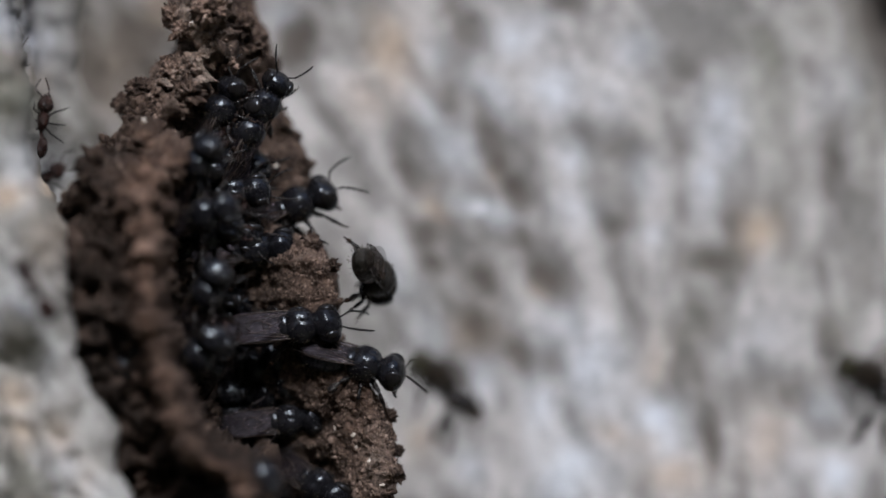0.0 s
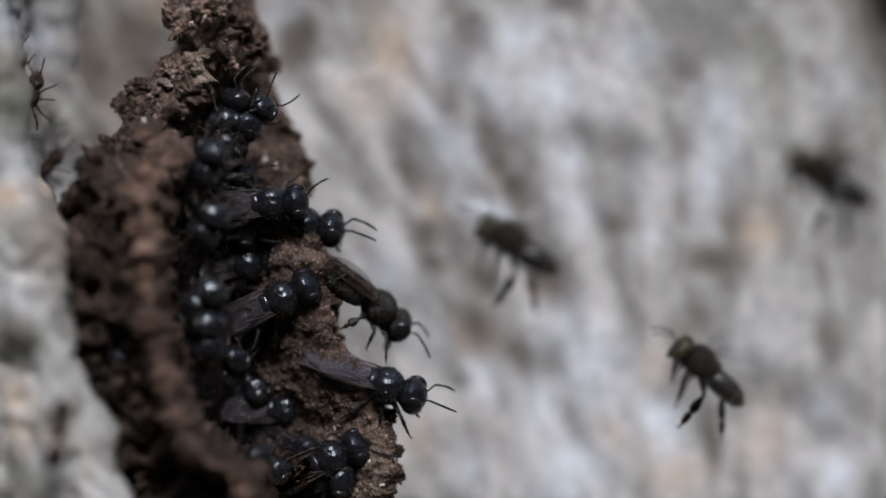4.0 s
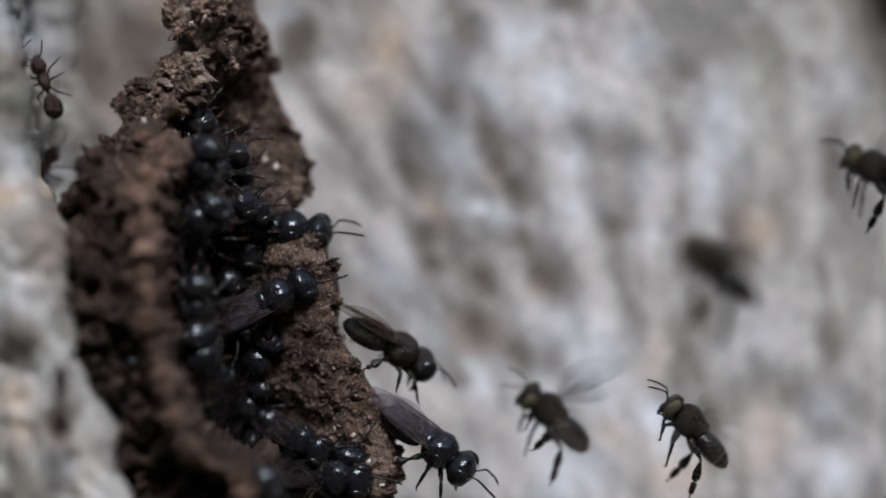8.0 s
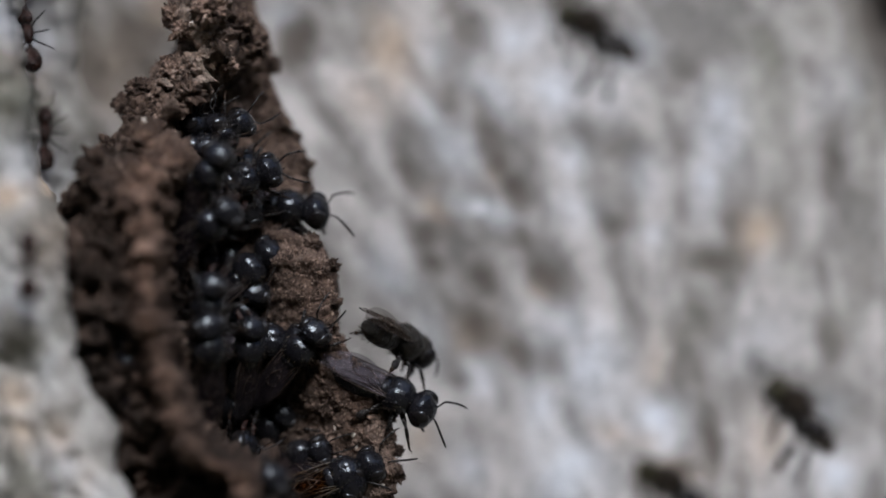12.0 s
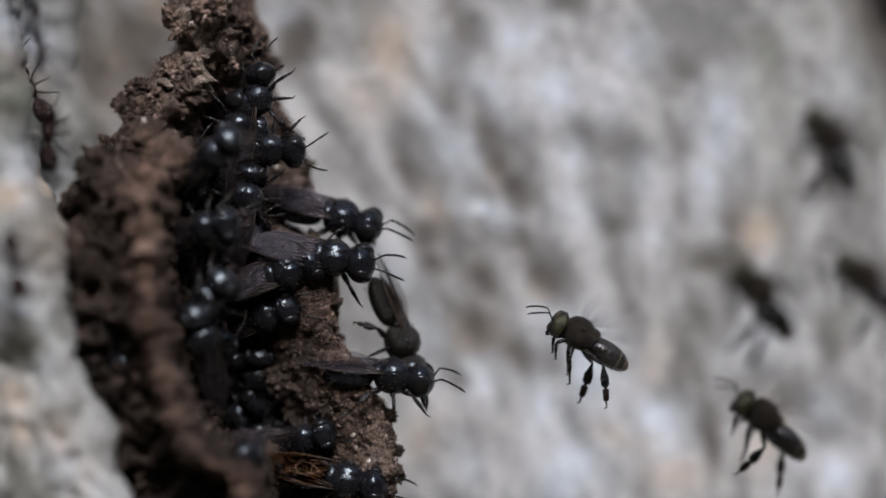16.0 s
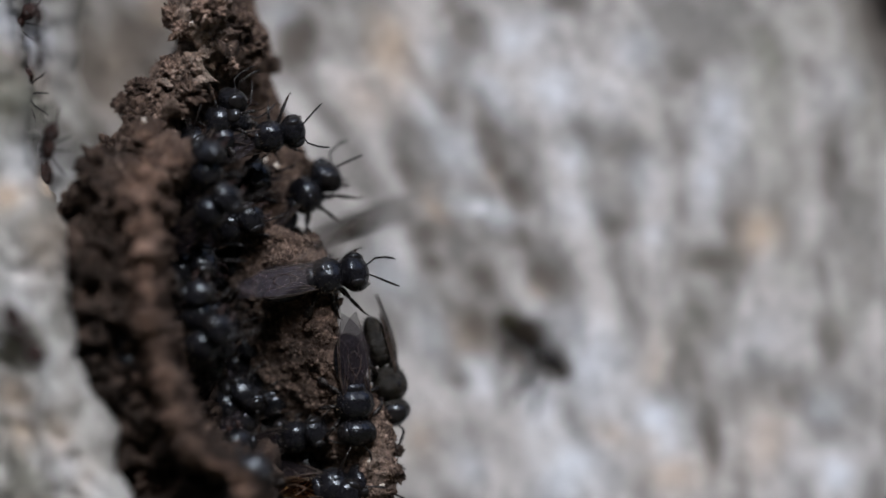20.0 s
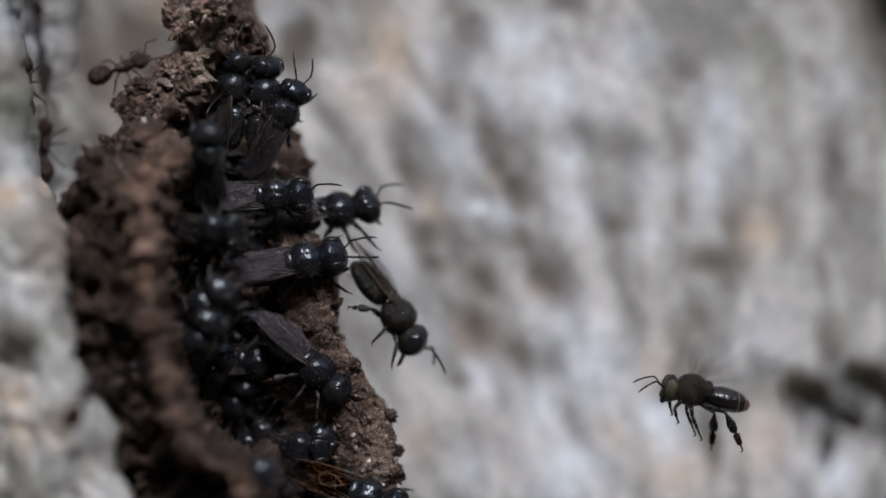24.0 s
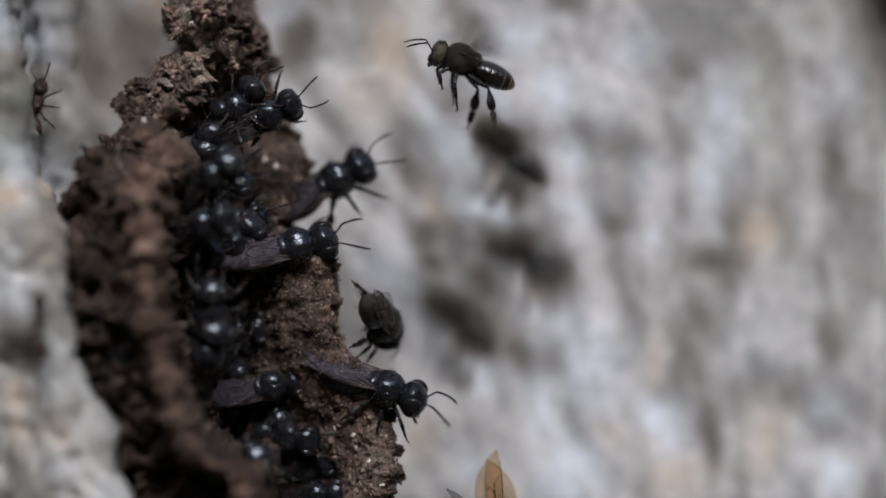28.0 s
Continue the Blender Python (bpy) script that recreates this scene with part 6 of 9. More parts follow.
    walk(WALKERS[25], [(0, at(-9.09, -1.06, 3.40, 48, -8, 30)), (1, at(-9.44, -0.50, 3.40, 37, -8, 30)), (2, at(-8.61, -0.92, 2.52, 16, -8, 30)),
        (3, at(-8.83, -0.59, 2.99, 4, -8, 30)), (6, at(-9.38, -1.00, 3.40, 7, -8, 30)), (7, at(-9.35, -1.11, 3.40, 52, -8, 30)),
        (8, at(-9.29, -1.12, 3.40, 14, -8, 30)), (9, at(-8.69, -0.99, 2.74, 4, -8, 30)), (10, at(-9.37, -0.42, 3.40, 19, -8, 30)),
        (11, at(-9.20, -0.57, 3.40, 10, -8, 30)), (12, at(-9.26, -1.19, 3.40, -5, -8, 30)), (15, at(-8.53, -0.88, 2.28, 27, -8, 30)),
        (16, at(-9.11, -1.25, 3.40, 43, -8, 30)), (17, at(-9.02, -0.89, 3.40, 35, -8, 30)), (18, at(-8.68, -0.80, 2.67, 36, -8, 30)),
        (19, at(-8.56, -0.87, 2.37, 1, -8, 30)), (20, at(-9.35, -1.13, 3.40, 32, -8, 30)), (21, at(-8.57, -1.27, 2.49, 2, -8, 30)),
        (24, at(-9.39, -0.66, 3.40, -2, -8, 30)), (25, at(-8.86, -1.28, 3.28, 48, -8, 30)), (26, at(-9.33, -1.28, 3.40, 7, -8, 30)),
        (27, at(-9.15, -1.14, 3.40, -9, -8, 30)), (28, at(-9.49, -1.25, 3.40, 5, -8, 30))])
    walk(WALKERS[26], [(0, at(-8.69, 0.77, 1.59, -20, -4, 30)), (1, at(-8.95, 1.01, 1.83, 14, -4, 30)), (2, at(-9.07, 0.86, 1.85, 47, -4, 30)),
        (3, at(-8.88, 0.90, 1.73, -12, -4, 30)), (6, at(-9.01, 0.78, 1.82, -12, -4, 30)), (7, at(-8.37, 0.53, 1.50, -13, -4, 30)),
        (8, at(-8.31, 1.08, 1.49, 34, -4, 30)), (9, at(-8.51, 1.16, 1.64, 27, -4, 30)), (10, at(-8.61, 0.64, 1.62, -1, -4, 30)),
        (11, at(-8.51, 0.48, 1.64, 27, -4, 30)), (12, at(-8.74, 1.34, 1.91, 15, -4, 30)), (15, at(-8.93, 0.73, 1.80, 27, -4, 30)),
        (16, at(-8.71, 1.27, 1.83, 25, -4, 30)), (17, at(-8.64, 1.28, 1.80, 42, -4, 30)), (18, at(-8.62, 1.33, 1.84, 45, -4, 30)),
        (19, at(-9.15, 1.12, 2.01, 30, -4, 30)), (20, at(-8.67, 0.89, 1.57, 25, -4, 30)), (21, at(-8.82, 1.14, 1.82, -8, -4, 30)),
        (24, at(-9.23, 0.73, 2.02, 33, -4, 30)), (25, at(-8.73, 0.70, 1.66, 5, -4, 30)), (26, at(-9.02, 1.07, 1.90, 41, -4, 30)),
        (27, at(-9.25, 0.95, 2.01, -3, -4, 30)), (28, at(-8.49, 1.10, 1.59, 3, -4, 30))])
    walk(WALKERS[27], [(0, at(-8.92, -3.99, 3.40, 10, 14, 30)), (1, at(-8.60, -3.31, 3.31, 4, 14, 30)), (2, at(-9.37, -3.31, 3.40, 40, 14, 30)),
        (3, at(-8.73, -3.39, 3.40, -2, 14, 30)), (6, at(-9.04, -3.96, 3.40, 42, 14, 30)), (7, at(-8.70, -3.80, 3.40, -5, 14, 30)),
        (8, at(-9.06, -3.40, 3.40, 22, 14, 30)), (9, at(-8.89, -3.40, 3.40, 3, 14, 30)), (10, at(-8.67, -3.23, 3.40, 41, 14, 30)),
        (11, at(-8.56, -4.17, 3.40, 12, 14, 30)), (12, at(-8.91, -3.79, 3.40, 29, 14, 30)), (15, at(-8.47, -3.90, 3.33, 6, 14, 30)),
        (16, at(-8.59, -3.69, 3.40, 27, 14, 30)), (17, at(-8.73, -3.20, 3.40, 39, 14, 30)), (18, at(-8.79, -3.70, 3.40, 22, 14, 30)),
        (19, at(-9.00, -3.39, 3.40, 22, 14, 30)), (20, at(-9.43, -3.71, 3.40, 30, 14, 30)), (21, at(-9.02, -3.78, 3.40, 52, 14, 30)),
        (24, at(-8.55, -3.33, 3.18, 40, 14, 30)), (25, at(-8.83, -3.25, 3.40, 10, 14, 30)), (26, at(-9.23, -3.28, 3.40, 23, 14, 30)),
        (27, at(-8.51, -3.52, 3.18, 46, 14, 30)), (28, at(-8.76, -3.33, 3.40, 45, 14, 30))])
    walk(WALKERS[28], [(0, at(-8.05, -5.10, 3.40, 57, -13, 30)), (1, at(-8.65, -5.19, 3.40, 70, -13, 30)), (2, at(-8.11, -4.81, 3.20, 58, -13, 30)),
        (3, at(-8.51, -4.47, 3.40, 8, -13, 30)), (6, at(-8.93, -4.57, 3.40, 16, -13, 30)), (7, at(-8.50, -5.08, 3.40, 43, -13, 30)),
        (8, at(-8.57, -5.03, 3.40, 26, -13, 30)), (9, at(-8.53, -5.14, 3.40, 33, -13, 30)), (10, at(-8.82, -5.29, 3.40, 55, -13, 30)),
        (11, at(-8.63, -4.74, 3.40, 42, -13, 30)), (12, at(-8.39, -4.59, 3.40, 5, -13, 30)), (15, at(-8.79, -5.17, 3.40, 15, -13, 30)),
        (16, at(-8.53, -4.56, 3.40, 20, -13, 30)), (17, at(-8.83, -4.78, 3.40, 17, -13, 30)), (18, at(-8.98, -4.48, 3.40, 17, -13, 30)),
        (19, at(-8.50, -4.42, 3.40, 7, -13, 30)), (20, at(-8.55, -4.78, 3.40, 54, -13, 30)), (21, at(-8.95, -4.78, 3.40, 33, -13, 30)),
        (24, at(-8.98, -5.35, 3.40, 20, -13, 30)), (25, at(-8.91, -4.85, 3.40, 17, -13, 30)), (26, at(-8.37, -4.72, 3.40, 14, -13, 30)),
        (27, at(-8.95, -5.11, 3.40, 24, -13, 30)), (28, at(-8.20, -4.84, 3.40, 70, -13, 30))])
    walk(WALKERS[29], [(0, at(-8.63, -5.57, 3.40, 47, -7, 30)), (1, at(-8.24, -5.65, 3.40, -3, -7, 30)), (2, at(-8.19, -6.29, 3.40, 31, -7, 30)),
        (3, at(-8.89, -5.33, 3.40, -4, -7, 30)), (6, at(-8.71, -5.33, 3.40, -6, -7, 30)), (7, at(-8.22, -6.22, 3.40, 4, -7, 30)),
        (8, at(-7.89, -5.79, 3.40, 46, -7, 30)), (9, at(-7.95, -6.26, 3.40, -8, -7, 30)), (10, at(-8.58, -5.92, 3.40, 56, -7, 30)),
        (11, at(-8.80, -5.30, 3.40, 49, -7, 30)), (12, at(-8.77, -5.70, 3.40, 13, -7, 30)), (15, at(-8.19, -6.25, 3.40, 2, -7, 30)),
        (16, at(-8.13, -6.05, 3.40, 48, -7, 30)), (17, at(-8.32, -6.24, 3.40, 15, -7, 30)), (18, at(-8.46, -5.53, 3.40, 45, -7, 30)),
        (19, at(-8.40, -5.57, 3.40, 2, -7, 30)), (20, at(-8.15, -5.92, 3.40, 40, -7, 30)), (21, at(-8.49, -5.80, 3.40, 1, -7, 30)),
        (24, at(-8.16, -5.32, 3.40, 23, -7, 30)), (25, at(-8.11, -5.99, 3.40, -3, -7, 30)), (26, at(-8.65, -6.16, 3.40, 35, -7, 30)),
        (27, at(-7.99, -6.19, 3.40, 21, -7, 30)), (28, at(-7.97, -6.05, 3.40, 13, -7, 30))])
    walk(WALKERS[30], [(0, at(-8.23, -8.27, 3.40, 52, 25, 30)), (1, at(-8.20, -8.45, 3.40, -7, 25, 30)), (2, at(-8.22, -8.53, 3.40, 2, 25, 30)),
        (3, at(-8.26, -8.02, 3.40, 30, 25, 30)), (6, at(-7.70, -7.87, 3.40, 1, 25, 30)), (7, at(-7.31, -8.09, 3.40, 24, 25, 30)),
        (8, at(-7.88, -8.66, 3.40, 27, 25, 30)), (9, at(-7.50, -8.41, 3.40, -2, 25, 30)), (10, at(-8.12, -7.94, 3.40, 43, 25, 30)),
        (11, at(-8.19, -7.89, 3.40, 53, 25, 30)), (12, at(-8.10, -8.78, 3.40, -9, 25, 30)), (15, at(-7.83, -8.09, 3.40, 43, 25, 30)),
        (16, at(-7.67, -8.52, 3.40, 38, 25, 30)), (17, at(-7.41, -8.22, 3.40, 27, 25, 30)), (18, at(-7.85, -7.98, 3.40, 43, 25, 30)),
        (19, at(-7.70, -8.70, 3.40, -1, 25, 30)), (20, at(-7.75, -8.34, 3.40, 36, 25, 30)), (21, at(-8.23, -8.22, 3.40, 19, 25, 30)),
        (24, at(-8.23, -8.43, 3.40, 36, 25, 30)), (25, at(-7.87, -8.53, 3.40, 27, 25, 30)), (26, at(-8.09, -8.22, 3.40, 55, 25, 30)),
        (27, at(-7.96, -8.30, 3.40, -9, 25, 30)), (28, at(-8.08, -8.03, 3.40, 50, 25, 30))])
    walk(WALKERS[31], [(0, at(-8.09, -9.32, 2.87, 48, -39, 30)), (1, at(-8.05, -8.88, 3.40, 34, -39, 30)), (2, at(-8.03, -9.26, 3.40, 71, -39, 30)),
        (3, at(-8.12, -8.71, -6.30, 33, -39, 30)), (6, at(-7.98, -9.27, 3.40, 25, -39, 30)), (7, at(-8.05, -8.52, 3.40, 12, -39, 30)),
        (8, at(-8.26, -8.63, 3.40, 41, -39, 30)), (9, at(-8.35, -8.37, 3.40, 57, -39, 30)), (10, at(-8.59, -8.64, 0.13, 29, -39, 30)),
        (11, at(-8.24, -9.10, 3.40, 25, -39, 30)), (12, at(-8.73, -8.47, -0.72, 34, -39, 30)), (15, at(-8.93, -8.49, 3.40, 58, -39, 30)),
        (16, at(-7.95, -8.96, -5.15, 74, -39, 30)), (17, at(-8.11, -8.71, 3.40, 16, -39, 30)), (18, at(-8.55, -8.67, 0.08, 42, -39, 30)),
        (19, at(-8.45, -8.70, 3.40, 65, -39, 30)), (20, at(-8.51, -8.60, -1.60, 67, -39, 30)), (21, at(-8.18, -8.63, 3.40, 22, -39, 30)),
        (24, at(-8.18, -8.34, 3.40, 14, -39, 30)), (25, at(-8.46, -8.88, 3.40, 17, -39, 30)), (26, at(-8.94, -8.53, 3.11, 59, -39, 30)),
        (27, at(-8.12, -8.88, -6.89, 60, -39, 30)), (28, at(-8.00, -8.37, 3.40, 18, -39, 30))])
    walk(WALKERS[32], [(0, at(-6.70, -9.03, 3.40, -21, -22, 30)), (1, at(-6.58, -8.78, 3.40, -3, -22, 30)), (2, at(-6.89, -9.50, 3.40, 4, -22, 30)),
        (3, at(-6.87, -8.72, 3.40, 5, -22, 30)), (6, at(-6.50, -9.37, 3.40, 39, -22, 30)), (7, at(-6.31, -8.93, 3.40, -16, -22, 30)),
        (8, at(-6.36, -9.49, 3.40, 11, -22, 30)), (9, at(-6.29, -9.25, 3.40, -5, -22, 30)), (10, at(-6.97, -8.70, 3.40, 20, -22, 30)),
        (11, at(-6.22, -9.61, 3.40, 8, -22, 30)), (12, at(-6.46, -9.63, 3.40, 32, -22, 30)), (15, at(-6.52, -9.10, 3.40, 11, -22, 30)),
        (16, at(-6.96, -8.87, 3.40, 23, -22, 30)), (17, at(-6.12, -9.24, 3.40, 4, -22, 30)), (18, at(-6.78, -9.15, 3.40, 31, -22, 30)),
        (19, at(-6.67, -9.66, 3.40, -14, -22, 30)), (20, at(-6.82, -9.21, 3.40, 4, -22, 30)), (21, at(-6.27, -9.53, 3.40, 40, -22, 30)),
        (24, at(-6.51, -8.71, 3.40, 15, -22, 30)), (25, at(-6.57, -9.18, 3.40, -5, -22, 30)), (26, at(-6.41, -9.61, 3.40, -18, -22, 30)),
        (27, at(-6.45, -9.06, 3.40, 11, -22, 30)), (28, at(-6.22, -9.66, 3.40, 20, -22, 30))])
    walk(WALKERS[33], [(0, at(-8.50, 2.91, 2.73, 32, 23, 30)), (1, at(-8.59, 2.77, 2.66, 24, 23, 30)), (2, at(-8.46, 2.12, 2.39, 27, 23, 30)),
        (3, at(-9.04, 2.80, 2.69, 14, 23, 30)), (6, at(-9.18, 2.09, 2.56, 11, 23, 30)), (7, at(-9.23, 2.89, 3.15, 11, 23, 30)),
        (8, at(-8.89, 2.33, 2.50, 64, 23, 30)), (9, at(-8.79, 2.25, 2.47, 5, 23, 30)), (10, at(-9.14, 2.11, 2.47, 10, 23, 30)),
        (11, at(-9.18, 2.60, 2.89, 24, 23, 30)), (12, at(-8.88, 3.04, 2.70, 22, 23, 30)), (15, at(-8.46, 2.95, 2.75, 68, 23, 30)),
        (16, at(-9.26, 2.08, 2.76, 52, 23, 30)), (17, at(-8.78, 2.95, 2.69, 9, 23, 30)), (18, at(-8.66, 2.91, 2.70, 18, 23, 30)),
        (19, at(-8.59, 2.19, 2.43, 8, 23, 30)), (20, at(-8.45, 2.54, 2.58, 32, 23, 30)), (21, at(-9.36, 2.70, 3.40, 74, 23, 30)),
        (24, at(-9.17, 2.96, 3.01, 15, 23, 30)), (25, at(-9.34, 2.74, 3.39, 69, 23, 30)), (26, at(-9.39, 2.91, 3.40, 71, 23, 30)),
        (27, at(-8.41, 2.09, 2.36, 22, 23, 30)), (28, at(-9.07, 2.12, 2.45, 39, 23, 30))])
    walk(WALKERS[34], [(0, at(-7.52, -7.18, 3.40, -1, 30, 30)), (1, at(-7.07, -7.97, 3.40, 15, 30, 30)), (2, at(-7.36, -7.72, 3.40, 6, 30, 30)),
        (3, at(-7.29, -8.02, 3.40, -11, 30, 30)), (6, at(-7.23, -8.12, 3.40, 34, 30, 30)), (7, at(-7.65, -8.15, 3.40, 34, 30, 30)),
        (8, at(-7.67, -7.44, 3.40, -11, 30, 30)), (9, at(-7.78, -8.17, 3.40, 4, 30, 30)), (10, at(-6.94, -7.28, 3.30, -24, 30, 30)),
        (11, at(-6.95, -7.98, 3.40, 44, 30, 30)), (12, at(-7.14, -7.70, 3.40, 29, 30, 30)), (15, at(-7.74, -7.72, 3.40, 6, 30, 30)),
        (16, at(-7.69, -7.78, 3.40, -2, 30, 30)), (17, at(-7.32, -7.55, 3.40, -3, 30, 30)), (18, at(-7.47, -7.78, 3.40, 44, 30, 30)),
        (19, at(-6.88, -8.05, 3.40, 33, 30, 30)), (20, at(-7.54, -8.17, 3.40, -6, 30, 30)), (21, at(-7.71, -7.68, 3.40, 26, 30, 30)),
        (24, at(-7.49, -7.83, 3.40, -5, 30, 30)), (25, at(-6.85, -7.63, 3.38, 8, 30, 30)), (26, at(-7.29, -8.06, 3.40, 44, 30, 30)),
        (27, at(-7.30, -7.62, 3.40, 18, 30, 30)), (28, at(-7.77, -7.60, 3.40, 34, 30, 30))])
    walk(WALKERS[35], [(0, at(-6.38, -8.62, 3.40, -18, -2, 30)), (1, at(-5.38, -8.04, 1.22, -30, -2, 30)), (2, at(-5.84, -8.60, 2.15, -15, -2, 30)),
        (3, at(-5.50, -8.40, 1.49, -20, -2, 30)), (6, at(-6.09, -8.22, 2.15, -17, -2, 30)), (7, at(-6.02, -8.37, 2.22, 16, -2, 30)),
        (8, at(-5.79, -7.83, 1.50, -30, -2, 30)), (9, at(-6.02, -8.33, 2.15, -35, -2, 30)), (10, at(-6.33, -8.04, 2.47, -25, -2, 30)),
        (11, at(-6.40, -8.28, 2.99, 19, -2, 30)), (12, at(-5.85, -8.44, 1.90, 13, -2, 30)), (15, at(-5.53, -8.61, 1.63, -14, -2, 30)),
        (16, at(-5.69, -7.80, 1.41, 17, -2, 30)), (17, at(-6.01, -8.17, 1.87, 17, -2, 30)), (18, at(-6.10, -7.88, 1.77, 13, -2, 30)),
        (19, at(-5.77, -7.76, 1.47, -43, -2, 30)), (20, at(-6.03, -7.69, 1.66, 13, -2, 30)), (21, at(-6.21, -7.98, 2.14, -18, -2, 30)),
        (24, at(-5.87, -8.12, 1.66, -1, -2, 30)), (25, at(-5.71, -8.12, 1.53, -38, -2, 30)), (26, at(-5.38, -8.38, 1.38, -39, -2, 30)),
        (27, at(-5.95, -8.47, 2.21, 24, -2, 30)), (28, at(-6.34, -7.71, 2.21, -11, -2, 30))])
    walk(WALKERS[36], [(0, at(-5.99, -10.23, 3.40, -2, 15, 30)), (1, at(-6.48, -9.98, 3.40, 37, 15, 30)), (2, at(-6.70, -9.78, 3.40, -19, 15, 30)),
        (3, at(-6.25, -9.41, 3.40, 40, 15, 30)), (6, at(-6.37, -9.97, 3.40, -19, 15, 30)), (7, at(-6.67, -9.86, 3.40, 35, 15, 30)),
        (8, at(-6.35, -9.67, 3.40, 44, 15, 30)), (9, at(-6.23, -9.92, 3.40, -11, 15, 30)), (10, at(-6.60, -10.30, 3.40, -16, 15, 30)),
        (11, at(-6.36, -10.02, 3.40, -0, 15, 30)), (12, at(-6.12, -10.31, 3.40, 35, 15, 30)), (15, at(-6.15, -9.59, 3.40, -21, 15, 30)),
        (16, at(-6.46, -9.70, 3.40, -11, 15, 30)), (17, at(-6.01, -9.60, 3.40, 33, 15, 30)), (18, at(-5.94, -9.50, 3.40, 39, 15, 30)),
        (19, at(-6.50, -9.60, 3.40, -12, 15, 30)), (20, at(-6.87, -9.89, 3.40, 2, 15, 30)), (21, at(-6.03, -10.23, 3.40, -21, 15, 30)),
        (24, at(-6.49, -9.78, 3.40, -13, 15, 30)), (25, at(-6.65, -9.65, 3.40, 24, 15, 30)), (26, at(-6.56, -9.49, 3.40, -10, 15, 30)),
        (27, at(-6.45, -9.96, 3.40, -8, 15, 30)), (28, at(-6.19, -9.60, 3.40, 22, 15, 30))])
    walk(WALKERS[37], [(0, at(-7.73, -9.44, -6.89, 33, 3, 30)), (1, at(-7.75, -9.76, 3.40, 49, 3, 30)), (2, at(-7.85, -9.20, 3.40, 60, 3, 30)),
        (3, at(-7.42, -9.65, 3.40, 46, 3, 30)), (6, at(-7.64, -9.58, -6.89, 53, 3, 30)), (7, at(-7.69, -9.50, -6.89, 74, 3, 30)),
        (8, at(-7.57, -9.68, -6.89, 39, 3, 30)), (9, at(-7.73, -9.41, -6.89, 29, 3, 30)), (10, at(-7.55, -9.74, 3.40, 13, 3, 30)),
        (11, at(-7.44, -9.60, -5.44, 38, 3, 30)), (12, at(-7.43, -9.62, -5.41, 36, 3, 30)), (15, at(-7.77, -9.70, 2.45, 63, 3, 30)),
        (16, at(-8.10, -9.24, 3.40, 58, 3, 30)), (17, at(-7.74, -9.46, 3.40, 67, 3, 30)), (18, at(-7.40, -9.70, 3.40, 74, 3, 30)),
        (19, at(-7.45, -9.91, 3.40, 25, 3, 30)), (20, at(-7.89, -9.37, -6.89, 56, 3, 30)), (21, at(-7.77, -9.42, -1.36, 45, 3, 30)),
        (24, at(-7.66, -9.39, -6.89, 44, 3, 30)), (25, at(-7.91, -9.26, 3.40, 44, 3, 30)), (26, at(-7.59, -9.41, -6.89, 17, 3, 30)),
        (27, at(-7.90, -9.35, 3.40, 34, 3, 30)), (28, at(-7.71, -9.26, 3.40, 9, 3, 30))])
    walk(WALKERS[38], [(0, at(-5.14, -9.70, 1.71, -33, 4, 30)), (1, at(-5.25, -9.75, 1.98, 20, 4, 30)), (2, at(-4.45, -9.68, 0.96, -17, 4, 30)),
        (3, at(-5.28, -9.47, 1.78, -23, 4, 30)), (6, at(-4.37, -9.27, 0.78, 21, 4, 30)), (7, at(-4.85, -9.62, 1.38, -27, 4, 30)),
        (8, at(-4.35, -9.34, 0.78, -5, 4, 30)), (9, at(-4.82, -9.37, 1.27, -29, 4, 30)), (10, at(-4.33, -9.96, 0.90, 6, 4, 30)),
        (11, at(-4.41, -9.25, 0.82, 4, 4, 30)), (12, at(-4.57, -9.39, 1.01, -13, 4, 30)), (15, at(-4.34, -9.48, 0.80, 8, 4, 30)),
        (16, at(-5.18, -9.88, 1.92, -26, 4, 30)), (17, at(-4.82, -9.55, 1.32, 16, 4, 30)), (18, at(-4.57, -9.67, 1.10, 3, 4, 30)),
        (19, at(-4.91, -10.00, 1.56, -27, 4, 30)), (20, at(-4.78, -9.77, 1.35, -18, 4, 30)), (21, at(-5.30, -9.36, 1.76, -0, 4, 30)),
        (24, at(-5.14, -9.97, 1.86, -10, 4, 30)), (25, at(-4.36, -10.02, 0.95, 6, 4, 30)), (26, at(-4.96, -9.22, 1.37, -6, 4, 30)),
        (27, at(-4.58, -10.10, 1.22, -31, 4, 30)), (28, at(-5.20, -10.22, 2.38, 7, 4, 30))])
